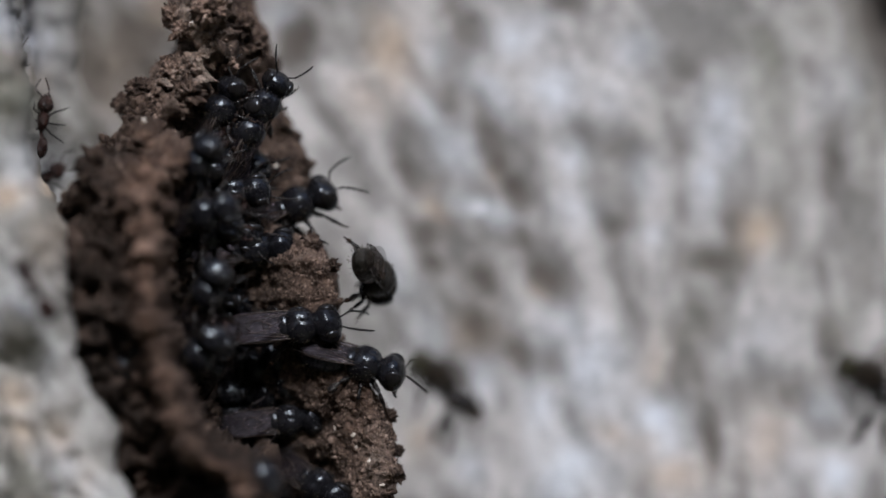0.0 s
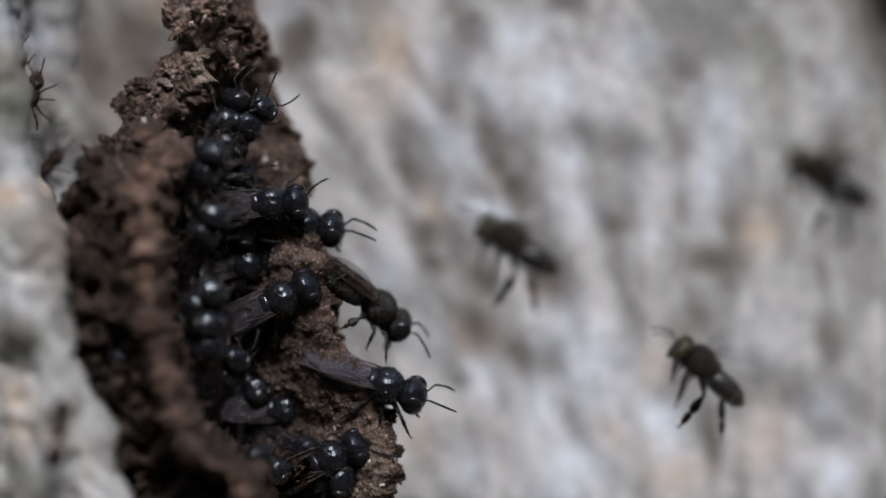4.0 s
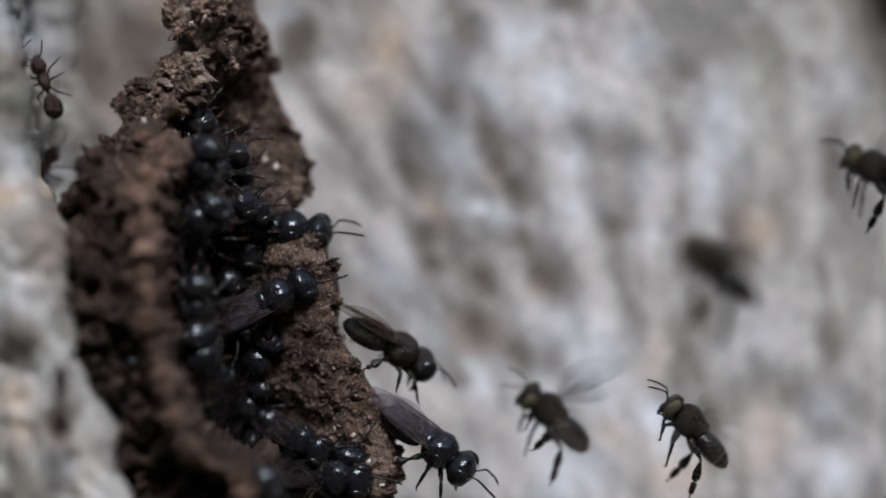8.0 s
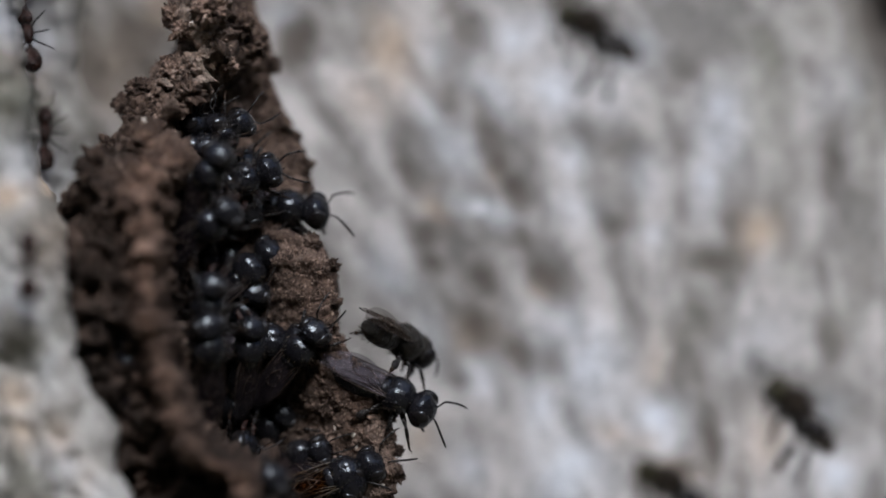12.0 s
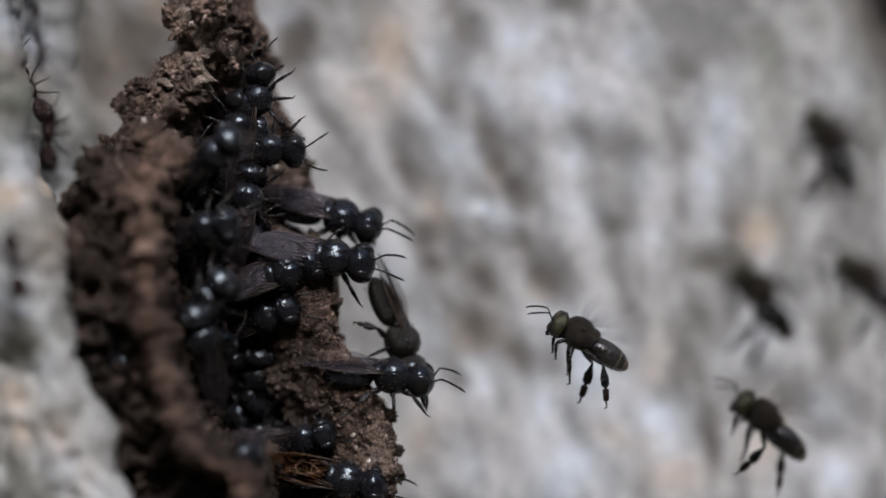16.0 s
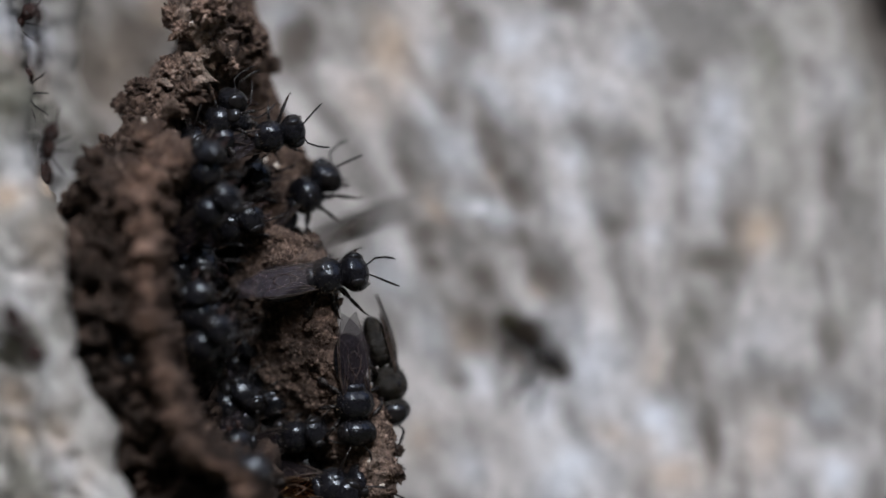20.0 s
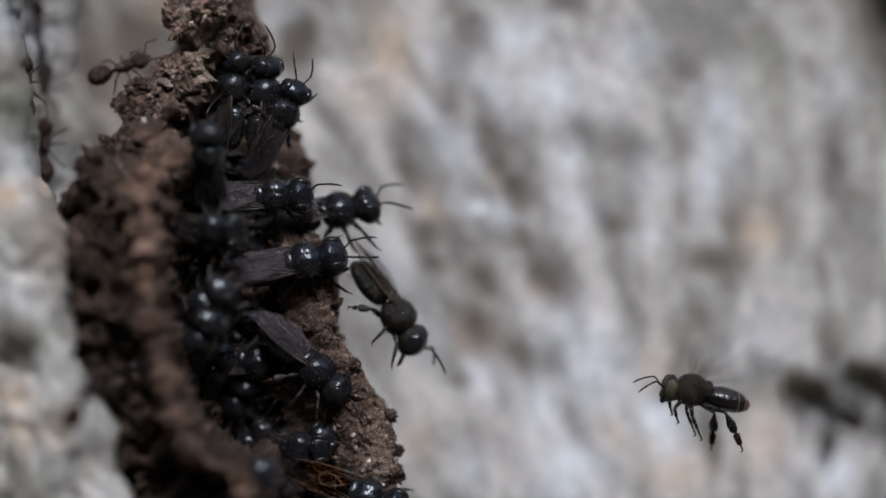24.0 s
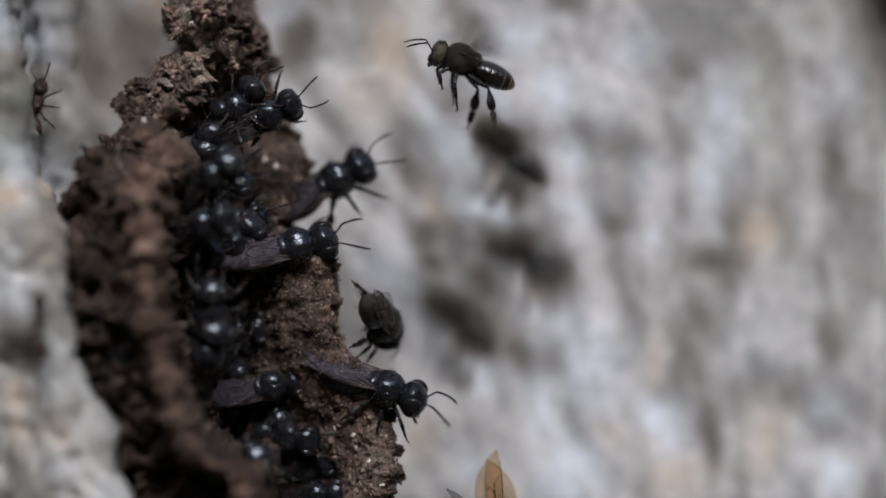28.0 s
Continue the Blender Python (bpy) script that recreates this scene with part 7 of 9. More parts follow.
    walk(WALKERS[39], [(0, at(-8.48, -6.73, 3.40, 63, -25, 30)), (1, at(-8.55, -7.20, 3.40, 36, -25, 30)), (2, at(-9.10, -7.22, 3.40, 87, -25, 30)),
        (3, at(-9.10, -6.59, 3.40, 31, -25, 30)), (6, at(-8.43, -6.98, 3.40, 57, -25, 30)), (7, at(-8.22, -7.21, 3.40, 43, -25, 30)),
        (8, at(-8.52, -6.58, 3.40, 45, -25, 30)), (9, at(-8.52, -6.75, 3.40, 27, -25, 30)), (10, at(-8.71, -6.92, 3.40, 93, -25, 30)),
        (11, at(-9.13, -7.40, 3.40, 52, -25, 30)), (12, at(-8.41, -7.04, 3.40, 72, -25, 30)), (15, at(-8.90, -6.81, 3.40, 57, -25, 30)),
        (16, at(-8.42, -6.93, 3.40, 41, -25, 30)), (17, at(-8.81, -6.68, 3.40, 47, -25, 30)), (18, at(-8.65, -7.14, 3.40, 67, -25, 30)),
        (19, at(-8.94, -6.60, 3.40, 27, -25, 30)), (20, at(-8.89, -6.78, 3.40, 65, -25, 30)), (21, at(-8.97, -7.36, 3.40, 67, -25, 30)),
        (24, at(-8.56, -7.33, 3.40, 62, -25, 30)), (25, at(-8.80, -6.90, 3.40, 29, -25, 30)), (26, at(-8.42, -7.09, 3.40, 32, -25, 30)),
        (27, at(-8.29, -7.18, 3.40, 69, -25, 30)), (28, at(-8.79, -6.71, 3.40, 95, -25, 30))])
    walk(WALKERS[40], [(0, at(-12.63, -4.73, -5.30, 63, 20, 10)), (2, at(-12.41, -4.65, -5.30, 48, 20, 10)), (4, at(-12.76, -4.44, -5.30, 57, 20, 10)),
        (6.5, at(-12.63, -4.28, -5.30, 68, 20, 10)), (9, at(-12.27, -4.80, -5.30, 76, 20, 10)), (11, at(-12.68, -4.64, -5.30, 88, 20, 10)),
        (13, at(-12.46, -4.53, -5.30, 78, 20, 10)), (15.5, at(-12.73, -4.52, -5.30, 74, 20, 10)), (18, at(-12.59, -5.24, -5.30, 88, 20, 10)),
        (20, at(-12.49, -4.55, -5.30, 88, 20, 10)), (22, at(-12.34, -4.35, -5.30, 64, 20, 10)), (24, at(-12.29, -4.83, -5.30, 91, 20, 10)),
        (26, at(-12.24, -5.18, -5.30, 51, 20, 10)), (28, at(-12.64, -4.31, -5.30, 66, 20, 10))])
    walk(FLYERS[0], [(0, at(-0.20, -4.85, -11.94, 140, -80, 10)), (0.5, at(0.68, -0.66, -13.36, 150, -80, 10)),
        (1, at(-1.05, 0.35, -13.36, 145, -80, 10)), (1.5, at(-1.05, 13.56, -13.36, 165, -90, 0)), (1.75, at(25.07, 14.86, -13.36, 165, -90, 0)),
        (4.2, at(25.28, 14.99, -11.70, 165, -90, 0)), (4.4, at(25.28, -14.29, -11.70, 165, -90, 0)), (4.65, at(13.35, -13.74, -11.70, 165, -90, 0)),
        (5, at(13.35, -6.04, -11.70, 150, -80, 10)), (5.5, at(5.20, -7.82, -8.35, 140, -80, 10)), (5.8, at(5.20, -13.97, -8.35, 165, -90, 0)),
        (6.05, at(25.70, -14.52, -8.35, 165, -90, 0)), (7.57, at(25.70, -14.52, -8.35, 165, -90, 0)), (7.77, at(25.70, -14.52, -8.35, 165, -90, 0)),
        (8.02, at(-1.41, -13.97, -8.35, 165, -90, 0)), (8.3, at(-1.41, -3.50, -8.35, 150, -80, 10)), (8.6, at(0.27, 2.23, -8.35, 165, -80, 10)),
        (8.9, at(1.77, 7.25, -8.35, 150, -80, 10)), (9, at(1.77, 13.92, -8.35, 165, -90, 0)), (9.25, at(25.70, 15.24, -8.35, 165, -90, 0)),
        (10.2, at(26.92, 15.95, 1.16, 165, -90, 0)), (10.4, at(26.92, -15.22, 1.16, 165, -90, 0)), (10.65, at(2.80, -14.64, 1.16, 165, -90, 0)),
        (10.97, at(2.84, -1.46, 1.16, 142, -80, 38)), (11, at(2.80, -1.48, 1.16, 142, -80, 38)), (11.03, at(2.75, -1.50, 1.16, 142, -80, 38)),
        (11.3, at(2.80, -14.64, 1.16, 165, -90, 0)), (11.55, at(26.92, -15.22, 1.16, 165, -90, 0)), (11.7, at(26.97, -15.24, 1.54, 165, -90, 0)),
        (11.9, at(26.97, -15.24, 1.54, 165, -90, 0)), (12.15, at(6.48, -14.66, 1.54, 165, -90, 0)), (12.47, at(6.53, -7.91, 1.54, 150, -80, 10)),
        (12.5, at(6.48, -7.93, 1.54, 150, -80, 10)), (12.53, at(6.43, -7.95, 1.54, 150, -80, 10)), (12.97, at(3.90, -4.60, 2.31, 150, -80, 10)),
        (13, at(3.86, -4.62, 2.31, 150, -80, 10)), (13.03, at(3.81, -4.64, 2.31, 150, -80, 10)), (13.5, at(0.35, -2.59, -10.03, 150, -80, 10)),
        (14, at(3.01, 0.25, -8.35, 140, -80, 10)), (14.5, at(0.79, 2.64, -10.03, 145, -80, 10)), (14.97, at(5.51, 0.98, -8.35, 140, -80, 10)),
        (15, at(3.66, -0.64, -8.35, 140, -80, 10)), (15.03, at(1.82, -2.26, -8.35, 140, -80, 10)), (15.47, at(4.93, -6.22, 0.77, 145, -80, 10)),
        (15.5, at(4.88, -6.24, 0.77, 145, -80, 10)), (15.53, at(4.83, -6.26, 0.77, 145, -80, 10)), (15.97, at(5.58, -3.40, 0.00, 150, -80, 10)),
        (16, at(5.53, -3.42, 0.00, 150, -80, 10)), (16.03, at(5.49, -3.44, 0.00, 150, -80, 10)), (16.5, at(5.77, -4.96, -10.03, 150, -80, 10)),
        (17, at(2.86, -4.12, -10.74, 120, -80, 10)), (17.12, at(3.42, -4.68, -9.73, 95, -40, 10)), (17.25, at(3.99, -5.24, -8.71, 70, 0, 10)),
        (17.38, at(4.58, -5.80, -7.70, 45, 40, 10)), (17.5, at(5.22, -6.46, -4.31, 20, 80, 10)), (17.6, at(4.67, -4.60, -4.31, 48, 48, 10)),
        (17.7, at(4.13, -2.74, -4.31, 76, 16, 10)), (17.8, at(3.59, -0.87, -4.31, 104, -16, 10)), (17.9, at(3.04, 0.97, -4.31, 132, -48, 10)),
        (18, at(2.50, 2.83, -4.31, 160, -80, 10)), (18.47, at(6.45, -1.26, 2.31, 150, -80, 10)), (18.5, at(6.41, -1.28, 2.31, 150, -80, 10)),
        (18.53, at(6.36, -1.30, 2.31, 150, -80, 10)), (19, at(6.78, 3.14, -13.73, 140, -80, 10)), (19.5, at(14.64, 2.72, -10.74, 150, -80, 10)),
        (20, at(21.92, 2.72, -10.74, 165, -90, 0)), (20.57, at(23.34, 2.50, -26.95, 165, -90, 0)), (20.77, at(23.34, -13.19, -26.95, 165, -90, 0)),
        (21.02, at(-3.77, -12.69, -26.95, 165, -90, 0)), (21.17, at(-3.72, -7.17, -26.95, 150, -80, 10)),
        (21.2, at(-3.77, -7.19, -26.95, 150, -80, 10)), (21.23, at(-3.81, -7.21, -26.95, 150, -80, 10)),
        (21.5, at(-3.77, -12.69, -26.95, 165, -90, 0)), (21.75, at(23.34, -13.19, -26.95, 165, -90, 0)),
        (24.2, at(25.40, -14.36, -10.74, 165, -90, 0)), (24.4, at(25.40, -14.36, -10.74, 165, -90, 0)), (24.65, at(2.09, -13.82, -10.74, 165, -90, 0)),
        (25, at(2.09, -6.08, -10.74, 140, -80, 10)), (25.3, at(2.83, -8.37, -13.36, 150, -80, 10)), (25.6, at(2.83, -13.63, -13.36, 165, -90, 0)),
        (25.85, at(25.07, -14.17, -13.36, 165, -90, 0)), (26.2, at(22.65, -12.80, -32.34, 165, -90, 0)),
        (26.4, at(22.65, -12.80, -32.34, 165, -90, 0)), (26.65, at(-4.35, -12.31, -32.34, 165, -90, 0)),
        (26.97, at(-4.31, -6.96, -32.34, 160, -80, 10)), (27, at(-4.35, -6.97, -32.34, 160, -80, 10)),
        (27.03, at(-4.39, -6.99, -32.34, 160, -80, 10)), (27.1, at(-4.35, -12.31, -32.34, 165, -90, 0)),
        (27.35, at(22.65, -12.80, -32.34, 165, -90, 0)), (28, at(22.65, -12.80, -32.34, 165, -90, 0))])
    walk(FLYERS[1], [(0, at(16.36, -4.88, -10.74, 150, -80, 10)), (0.5, at(10.11, -8.25, -10.74, 150, -80, 10)),
        (0.97, at(15.40, -4.61, -13.36, 175, -80, 10)), (1, at(14.31, -4.61, -13.36, 175, -80, 10)), (1.03, at(13.25, -4.61, -13.36, 175, -80, 10)),
        (1.5, at(10.49, -5.66, -10.03, 150, -80, 10)), (2, at(10.74, -3.48, -10.03, 110, -80, 10)), (2.25, at(10.74, -8.68, -10.03, 138, -85, 5)),
        (2.5, at(10.74, -13.86, -10.03, 165, -90, 0)), (2.75, at(25.49, -14.41, -10.03, 165, -90, 0)), (5.45, at(22.62, -1.24, -4.31, 165, -90, 0)),
        (5.8, at(15.38, -1.24, -4.31, 140, -80, 10)), (6, at(22.62, -1.24, -4.31, 165, -90, 0)), (7.65, at(22.62, 3.28, -4.31, 165, -90, 0)),
        (8, at(17.11, 3.28, -4.31, 150, -80, 10)), (8.3, at(22.62, 3.28, -4.31, 165, -90, 0)), (8.7, at(25.49, 3.19, -10.03, 165, -90, 0)),
        (8.9, at(25.49, -14.41, -10.03, 165, -90, 0)), (9.15, at(11.46, -13.86, -10.03, 165, -90, 0)), (9.5, at(11.46, -7.23, -10.03, 150, -80, 10)),
        (9.8, at(11.46, -13.86, -10.03, 165, -90, 0)), (10.05, at(25.49, -14.41, -10.03, 165, -90, 0)), (10.8, at(26.22, -14.82, -4.31, 165, -90, 0)),
        (11, at(26.22, -14.82, -4.31, 165, -90, 0)), (11.25, at(5.31, -14.25, -4.31, 165, -90, 0)), (11.6, at(5.31, -2.32, -4.31, 135, -80, 10)),
        (11.9, at(7.40, -3.32, -8.35, 150, -80, 10)), (12, at(7.40, -13.97, -8.35, 165, -90, 0)), (12.25, at(25.70, -14.52, -8.35, 165, -90, 0)),
        (15.65, at(21.80, -1.50, -11.70, 165, -90, 0)), (16, at(12.05, -1.50, -11.70, 130, -80, 10)), (16.5, at(13.03, -7.84, -10.03, 150, -80, 10)),
        (17, at(13.03, -13.86, -10.03, 165, -90, 0)), (17.25, at(25.49, -14.41, -10.03, 165, -90, 0)), (19.6, at(25.70, -14.52, -8.35, 165, -90, 0)),
        (19.8, at(25.70, -14.52, -8.35, 165, -90, 0)), (20.05, at(12.07, -13.97, -8.35, 165, -90, 0)), (20.4, at(12.07, -7.57, -8.35, 140, -80, 10)),
        (20.8, at(12.07, -13.97, -8.35, 165, -90, 0)), (21.05, at(25.70, -14.52, -8.35, 165, -90, 0)), (22.65, at(21.80, 4.13, -11.70, 165, -90, 0)),
        (23, at(13.35, 4.13, -11.70, 150, -80, 10)), (23.47, at(10.17, 8.40, 2.31, 140, -80, 10)), (23.5, at(10.12, 8.38, 2.31, 140, -80, 10)),
        (23.53, at(10.08, 8.35, 2.31, 140, -80, 10)), (23.77, at(14.99, 4.23, 2.31, 150, -80, 10)), (23.8, at(14.95, 4.20, 2.31, 150, -80, 10)),
        (23.83, at(14.90, 4.18, 2.31, 150, -80, 10)), (24, at(23.35, 4.20, 2.31, 165, -90, 0)), (24.8, at(25.07, 3.90, -13.36, 165, -90, 0)),
        (25, at(25.07, 14.86, -13.36, 165, -90, 0)), (25.25, at(1.72, 13.56, -13.36, 165, -90, 0)), (25.43, at(1.72, 9.51, -13.36, 122, -85, 5)),
        (25.6, at(1.72, 5.44, -13.36, 80, -80, 10)), (25.75, at(1.72, 9.51, -13.36, 122, -85, 5)), (25.9, at(1.72, 13.56, -13.36, 165, -90, 0)),
        (26.15, at(25.07, 14.86, -13.36, 165, -90, 0)), (26.6, at(25.02, 14.82, -13.73, 165, -90, 0)), (26.8, at(25.02, 14.82, -13.73, 165, -90, 0)),
        (27.05, at(10.38, 13.54, -13.73, 165, -90, 0)), (27.4, at(10.38, 3.11, -13.73, 150, -80, 10)), (27.7, at(10.38, 13.54, -13.73, 165, -90, 0)),
        (27.95, at(25.02, 14.82, -13.73, 165, -90, 0)), (28, at(25.02, 14.82, -13.73, 165, -90, 0))])
    walk(FLYERS[2], [(0, at(6.70, -13.97, -8.35, 165, -90, 0)), (0.15, at(6.70, -13.97, -8.35, 165, -90, 0)),
        (0.5, at(6.70, -1.57, -8.35, 150, -80, 10)), (1, at(7.02, -2.27, -10.03, 150, -80, 10)), (1.5, at(5.64, 2.19, -11.70, 150, -80, 10)),
        (1.97, at(6.88, -0.18, 1.16, 145, -80, 10)), (2, at(6.83, -0.21, 1.16, 145, -80, 10)), (2.03, at(6.79, -0.23, 1.16, 145, -80, 10)),
        (2.5, at(6.83, -14.64, 1.16, 165, -90, 0)), (2.75, at(26.92, -15.22, 1.16, 165, -90, 0)), (5.45, at(21.63, -7.64, -13.36, 165, -90, 0)),
        (5.8, at(15.99, -7.64, -13.36, 150, -80, 10)), (6, at(13.78, -8.86, -11.94, 150, -80, 10)), (6.4, at(11.29, -3.14, -8.35, 150, -80, 10)),
        (6.7, at(15.92, 0.20, -10.03, 150, -80, 10)), (7, at(16.26, 7.87, -13.36, 150, -80, 10)), (7.3, at(21.63, 7.87, -13.36, 165, -90, 0)),
        (8.7, at(25.28, 7.94, -11.70, 165, -90, 0)), (8.9, at(25.28, -14.29, -11.70, 165, -90, 0)), (9.15, at(7.63, -13.74, -11.70, 165, -90, 0)),
        (9.5, at(7.63, -6.57, -11.70, 150, -80, 10)), (9.8, at(6.82, -6.54, -10.03, 150, -80, 10)), (9.97, at(7.14, -5.86, 1.93, 145, -80, 10)),
        (10, at(7.09, -5.88, 1.93, 145, -80, 10)), (10.03, at(7.04, -5.90, 1.93, 145, -80, 10)), (10.07, at(5.99, -8.07, 2.31, 150, -80, 10)),
        (10.1, at(5.94, -8.10, 2.31, 150, -80, 10)), (10.13, at(5.89, -8.12, 2.31, 150, -80, 10)), (10.7, at(4.02, -8.64, -10.03, 150, -80, 10)),
        (11, at(3.19, -7.39, -10.74, 130, -80, 10)), (11.3, at(3.19, -13.82, -10.74, 165, -90, 0)), (11.55, at(25.40, -14.36, -10.74, 165, -90, 0)),
        (13.65, at(21.63, -4.28, -13.36, 165, -90, 0)), (14, at(13.25, -4.28, -13.36, 150, -80, 10)), (14.5, at(21.63, -4.28, -13.36, 165, -90, 0)),
        (17.7, at(25.07, -4.28, -13.36, 165, -90, 0)), (17.9, at(25.07, -14.17, -13.36, 165, -90, 0)), (18.15, at(2.92, -13.63, -13.36, 165, -90, 0)),
        (18.5, at(2.92, -8.06, -13.36, 150, -80, 10)), (18.97, at(4.02, -5.76, 2.31, 150, -80, 10)), (19, at(3.97, -5.78, 2.31, 150, -80, 10)),
        (19.03, at(3.93, -5.80, 2.31, 150, -80, 10)), (19.5, at(1.56, -5.12, -10.74, 150, -80, 10)), (20, at(3.13, -3.20, -13.36, 140, -80, 10)),
        (20.4, at(4.05, -0.06, -13.36, 150, -80, 10)), (20.8, at(1.38, -2.84, -11.70, 80, -80, 10)), (21, at(3.35, -1.48, -13.73, 150, -80, 10)),
        (21.2, at(3.35, -13.60, -13.73, 165, -90, 0)), (21.45, at(25.02, -14.14, -13.73, 165, -90, 0)), (23, at(25.28, -14.29, -11.70, 165, -90, 0)),
        (23.2, at(25.28, -14.29, -11.70, 165, -90, 0)), (23.45, at(1.38, -13.74, -11.70, 165, -90, 0)), (23.8, at(1.38, -6.04, -11.70, 150, -80, 10)),
        (24, at(1.38, -13.74, -11.70, 165, -90, 0)), (24.25, at(25.28, -14.29, -11.70, 165, -90, 0)), (25.57, at(25.70, -14.52, -8.35, 165, -90, 0)),
        (25.77, at(25.70, 15.24, -8.35, 165, -90, 0)), (26.02, at(4.06, 13.92, -8.35, 165, -90, 0)), (26.2, at(4.06, 1.43, -8.35, 140, -80, 10)),
        (26.5, at(4.06, 13.92, -8.35, 165, -90, 0)), (26.75, at(25.70, 15.24, -8.35, 165, -90, 0)), (27.2, at(25.02, 14.82, -13.73, 165, -90, 0)),
        (27.4, at(25.02, 14.82, -13.73, 165, -90, 0)), (27.65, at(2.70, 13.54, -13.73, 165, -90, 0)), (28, at(2.70, 0.02, -13.73, 160, -80, 10))])
    walk(FLYERS[3], [(0, at(22.17, 1.35, -8.35, 165, -90, 0)), (0.15, at(22.17, 1.35, -8.35, 165, -90, 0)), (0.5, at(9.35, 1.35, -8.35, 140, -80, 10)),
        (1, at(12.03, 5.32, -8.35, 170, -80, 10)), (1.5, at(8.55, 4.97, -4.31, 140, -80, 10)), (2, at(8.55, 14.19, -4.31, 165, -90, 0)),
        (2.25, at(26.22, 15.54, -4.31, 165, -90, 0)), (5, at(26.22, 15.54, -4.31, 165, -90, 0)), (5.2, at(26.22, 15.54, -4.31, 165, -90, 0)),
        (5.45, at(6.84, 14.19, -4.31, 165, -90, 0)), (5.8, at(6.84, 3.45, -4.31, 130, -80, 10)), (6, at(5.97, -1.93, -11.70, 140, -80, 10)),
        (6.4, at(5.42, -4.70, -10.03, 150, -80, 10)), (6.7, at(5.67, -4.53, -13.36, 150, -80, 10)), (6.97, at(5.05, -3.08, 1.93, 145, -80, 10)),
        (7, at(5.01, -3.10, 1.93, 145, -80, 10)), (7.03, at(4.96, -3.13, 1.93, 145, -80, 10)), (7.3, at(5.07, 4.48, -10.03, 140, -80, 10)),
        (7.6, at(1.80, -1.87, -4.31, 160, -80, 10)), (8, at(4.18, -6.38, -4.31, 140, -60, 20)), (8.3, at(4.67, -0.42, -8.35, 150, -80, 10)),
        (8.57, at(7.07, 2.09, 1.54, 150, -80, 10)), (8.6, at(7.03, 2.06, 1.54, 150, -80, 10)), (8.63, at(6.98, 2.04, 1.54, 150, -80, 10)),
        (8.9, at(7.03, 14.60, 1.54, 165, -90, 0)), (9.15, at(26.97, 15.99, 1.54, 165, -90, 0)), (10.02, at(22.17, -0.34, -8.35, 165, -90, 0)),
        (10.1, at(9.70, -0.34, -8.35, 120, -80, 10)), (10.67, at(8.96, 9.24, 2.31, 150, -80, 10)), (10.7, at(8.91, 9.22, 2.31, 150, -80, 10)),
        (10.73, at(8.87, 9.19, 2.31, 150, -80, 10)), (11, at(8.91, 14.64, 2.31, 165, -90, 0)), (11.25, at(27.06, 16.04, 2.31, 165, -90, 0)),
        (12.02, at(22.62, 2.19, -4.31, 165, -90, 0)), (12.2, at(10.16, 2.19, -4.31, 170, -80, 10)), (12.5, at(22.62, 2.19, -4.31, 165, -90, 0)),
        (16.2, at(25.28, 2.11, -11.70, 165, -90, 0)), (16.4, at(25.28, 14.99, -11.70, 165, -90, 0)), (16.65, at(-1.82, 13.67, -11.70, 165, -90, 0)),
        (17, at(-1.82, 1.32, -11.70, 145, -80, 10)), (17.5, at(-1.82, 13.67, -11.70, 165, -90, 0)), (17.75, at(25.28, 14.99, -11.70, 165, -90, 0)),
        (20.2, at(22.65, 13.42, -32.34, 165, -90, 0)), (20.4, at(22.65, 13.42, -32.34, 165, -90, 0)), (20.65, at(-5.90, 12.26, -32.34, 165, -90, 0)),
        (20.97, at(-5.87, 1.79, -32.34, 140, -80, 10)), (21, at(-5.90, 1.77, -32.34, 140, -80, 10)), (21.03, at(-5.94, 1.74, -32.34, 140, -80, 10)),
        (21.2, at(-5.90, 12.26, -32.34, 165, -90, 0)), (21.45, at(22.65, 13.42, -32.34, 165, -90, 0)), (23.45, at(23.35, -3.69, 2.31, 165, -90, 0)),
        (23.77, at(15.46, -3.67, 2.31, 150, -80, 10)), (23.8, at(15.41, -3.69, 2.31, 150, -80, 10)), (23.83, at(15.37, -3.72, 2.31, 150, -80, 10)),
        (24, at(14.10, -5.46, -13.36, 150, -80, 10)), (24.1, at(21.63, -5.46, -13.36, 165, -90, 0)), (25.55, at(22.62, 5.52, -4.31, 165, -90, 0)),
        (25.9, at(15.65, 5.52, -4.31, 150, -80, 10)), (25.97, at(14.35, 4.19, 0.62, 150, -80, 10)), (26, at(14.30, 4.17, 0.62, 150, -80, 10)),
        (26.03, at(14.26, 4.15, 0.62, 150, -80, 10)), (26.2, at(23.16, 4.17, 0.62, 165, -90, 0)), (27.2, at(25.02, 3.88, -13.73, 165, -90, 0)),
        (27.4, at(25.02, -14.14, -13.73, 165, -90, 0)), (27.65, at(0.35, -13.60, -13.73, 165, -90, 0)), (28, at(0.35, -2.34, -13.73, 140, -80, 10))])
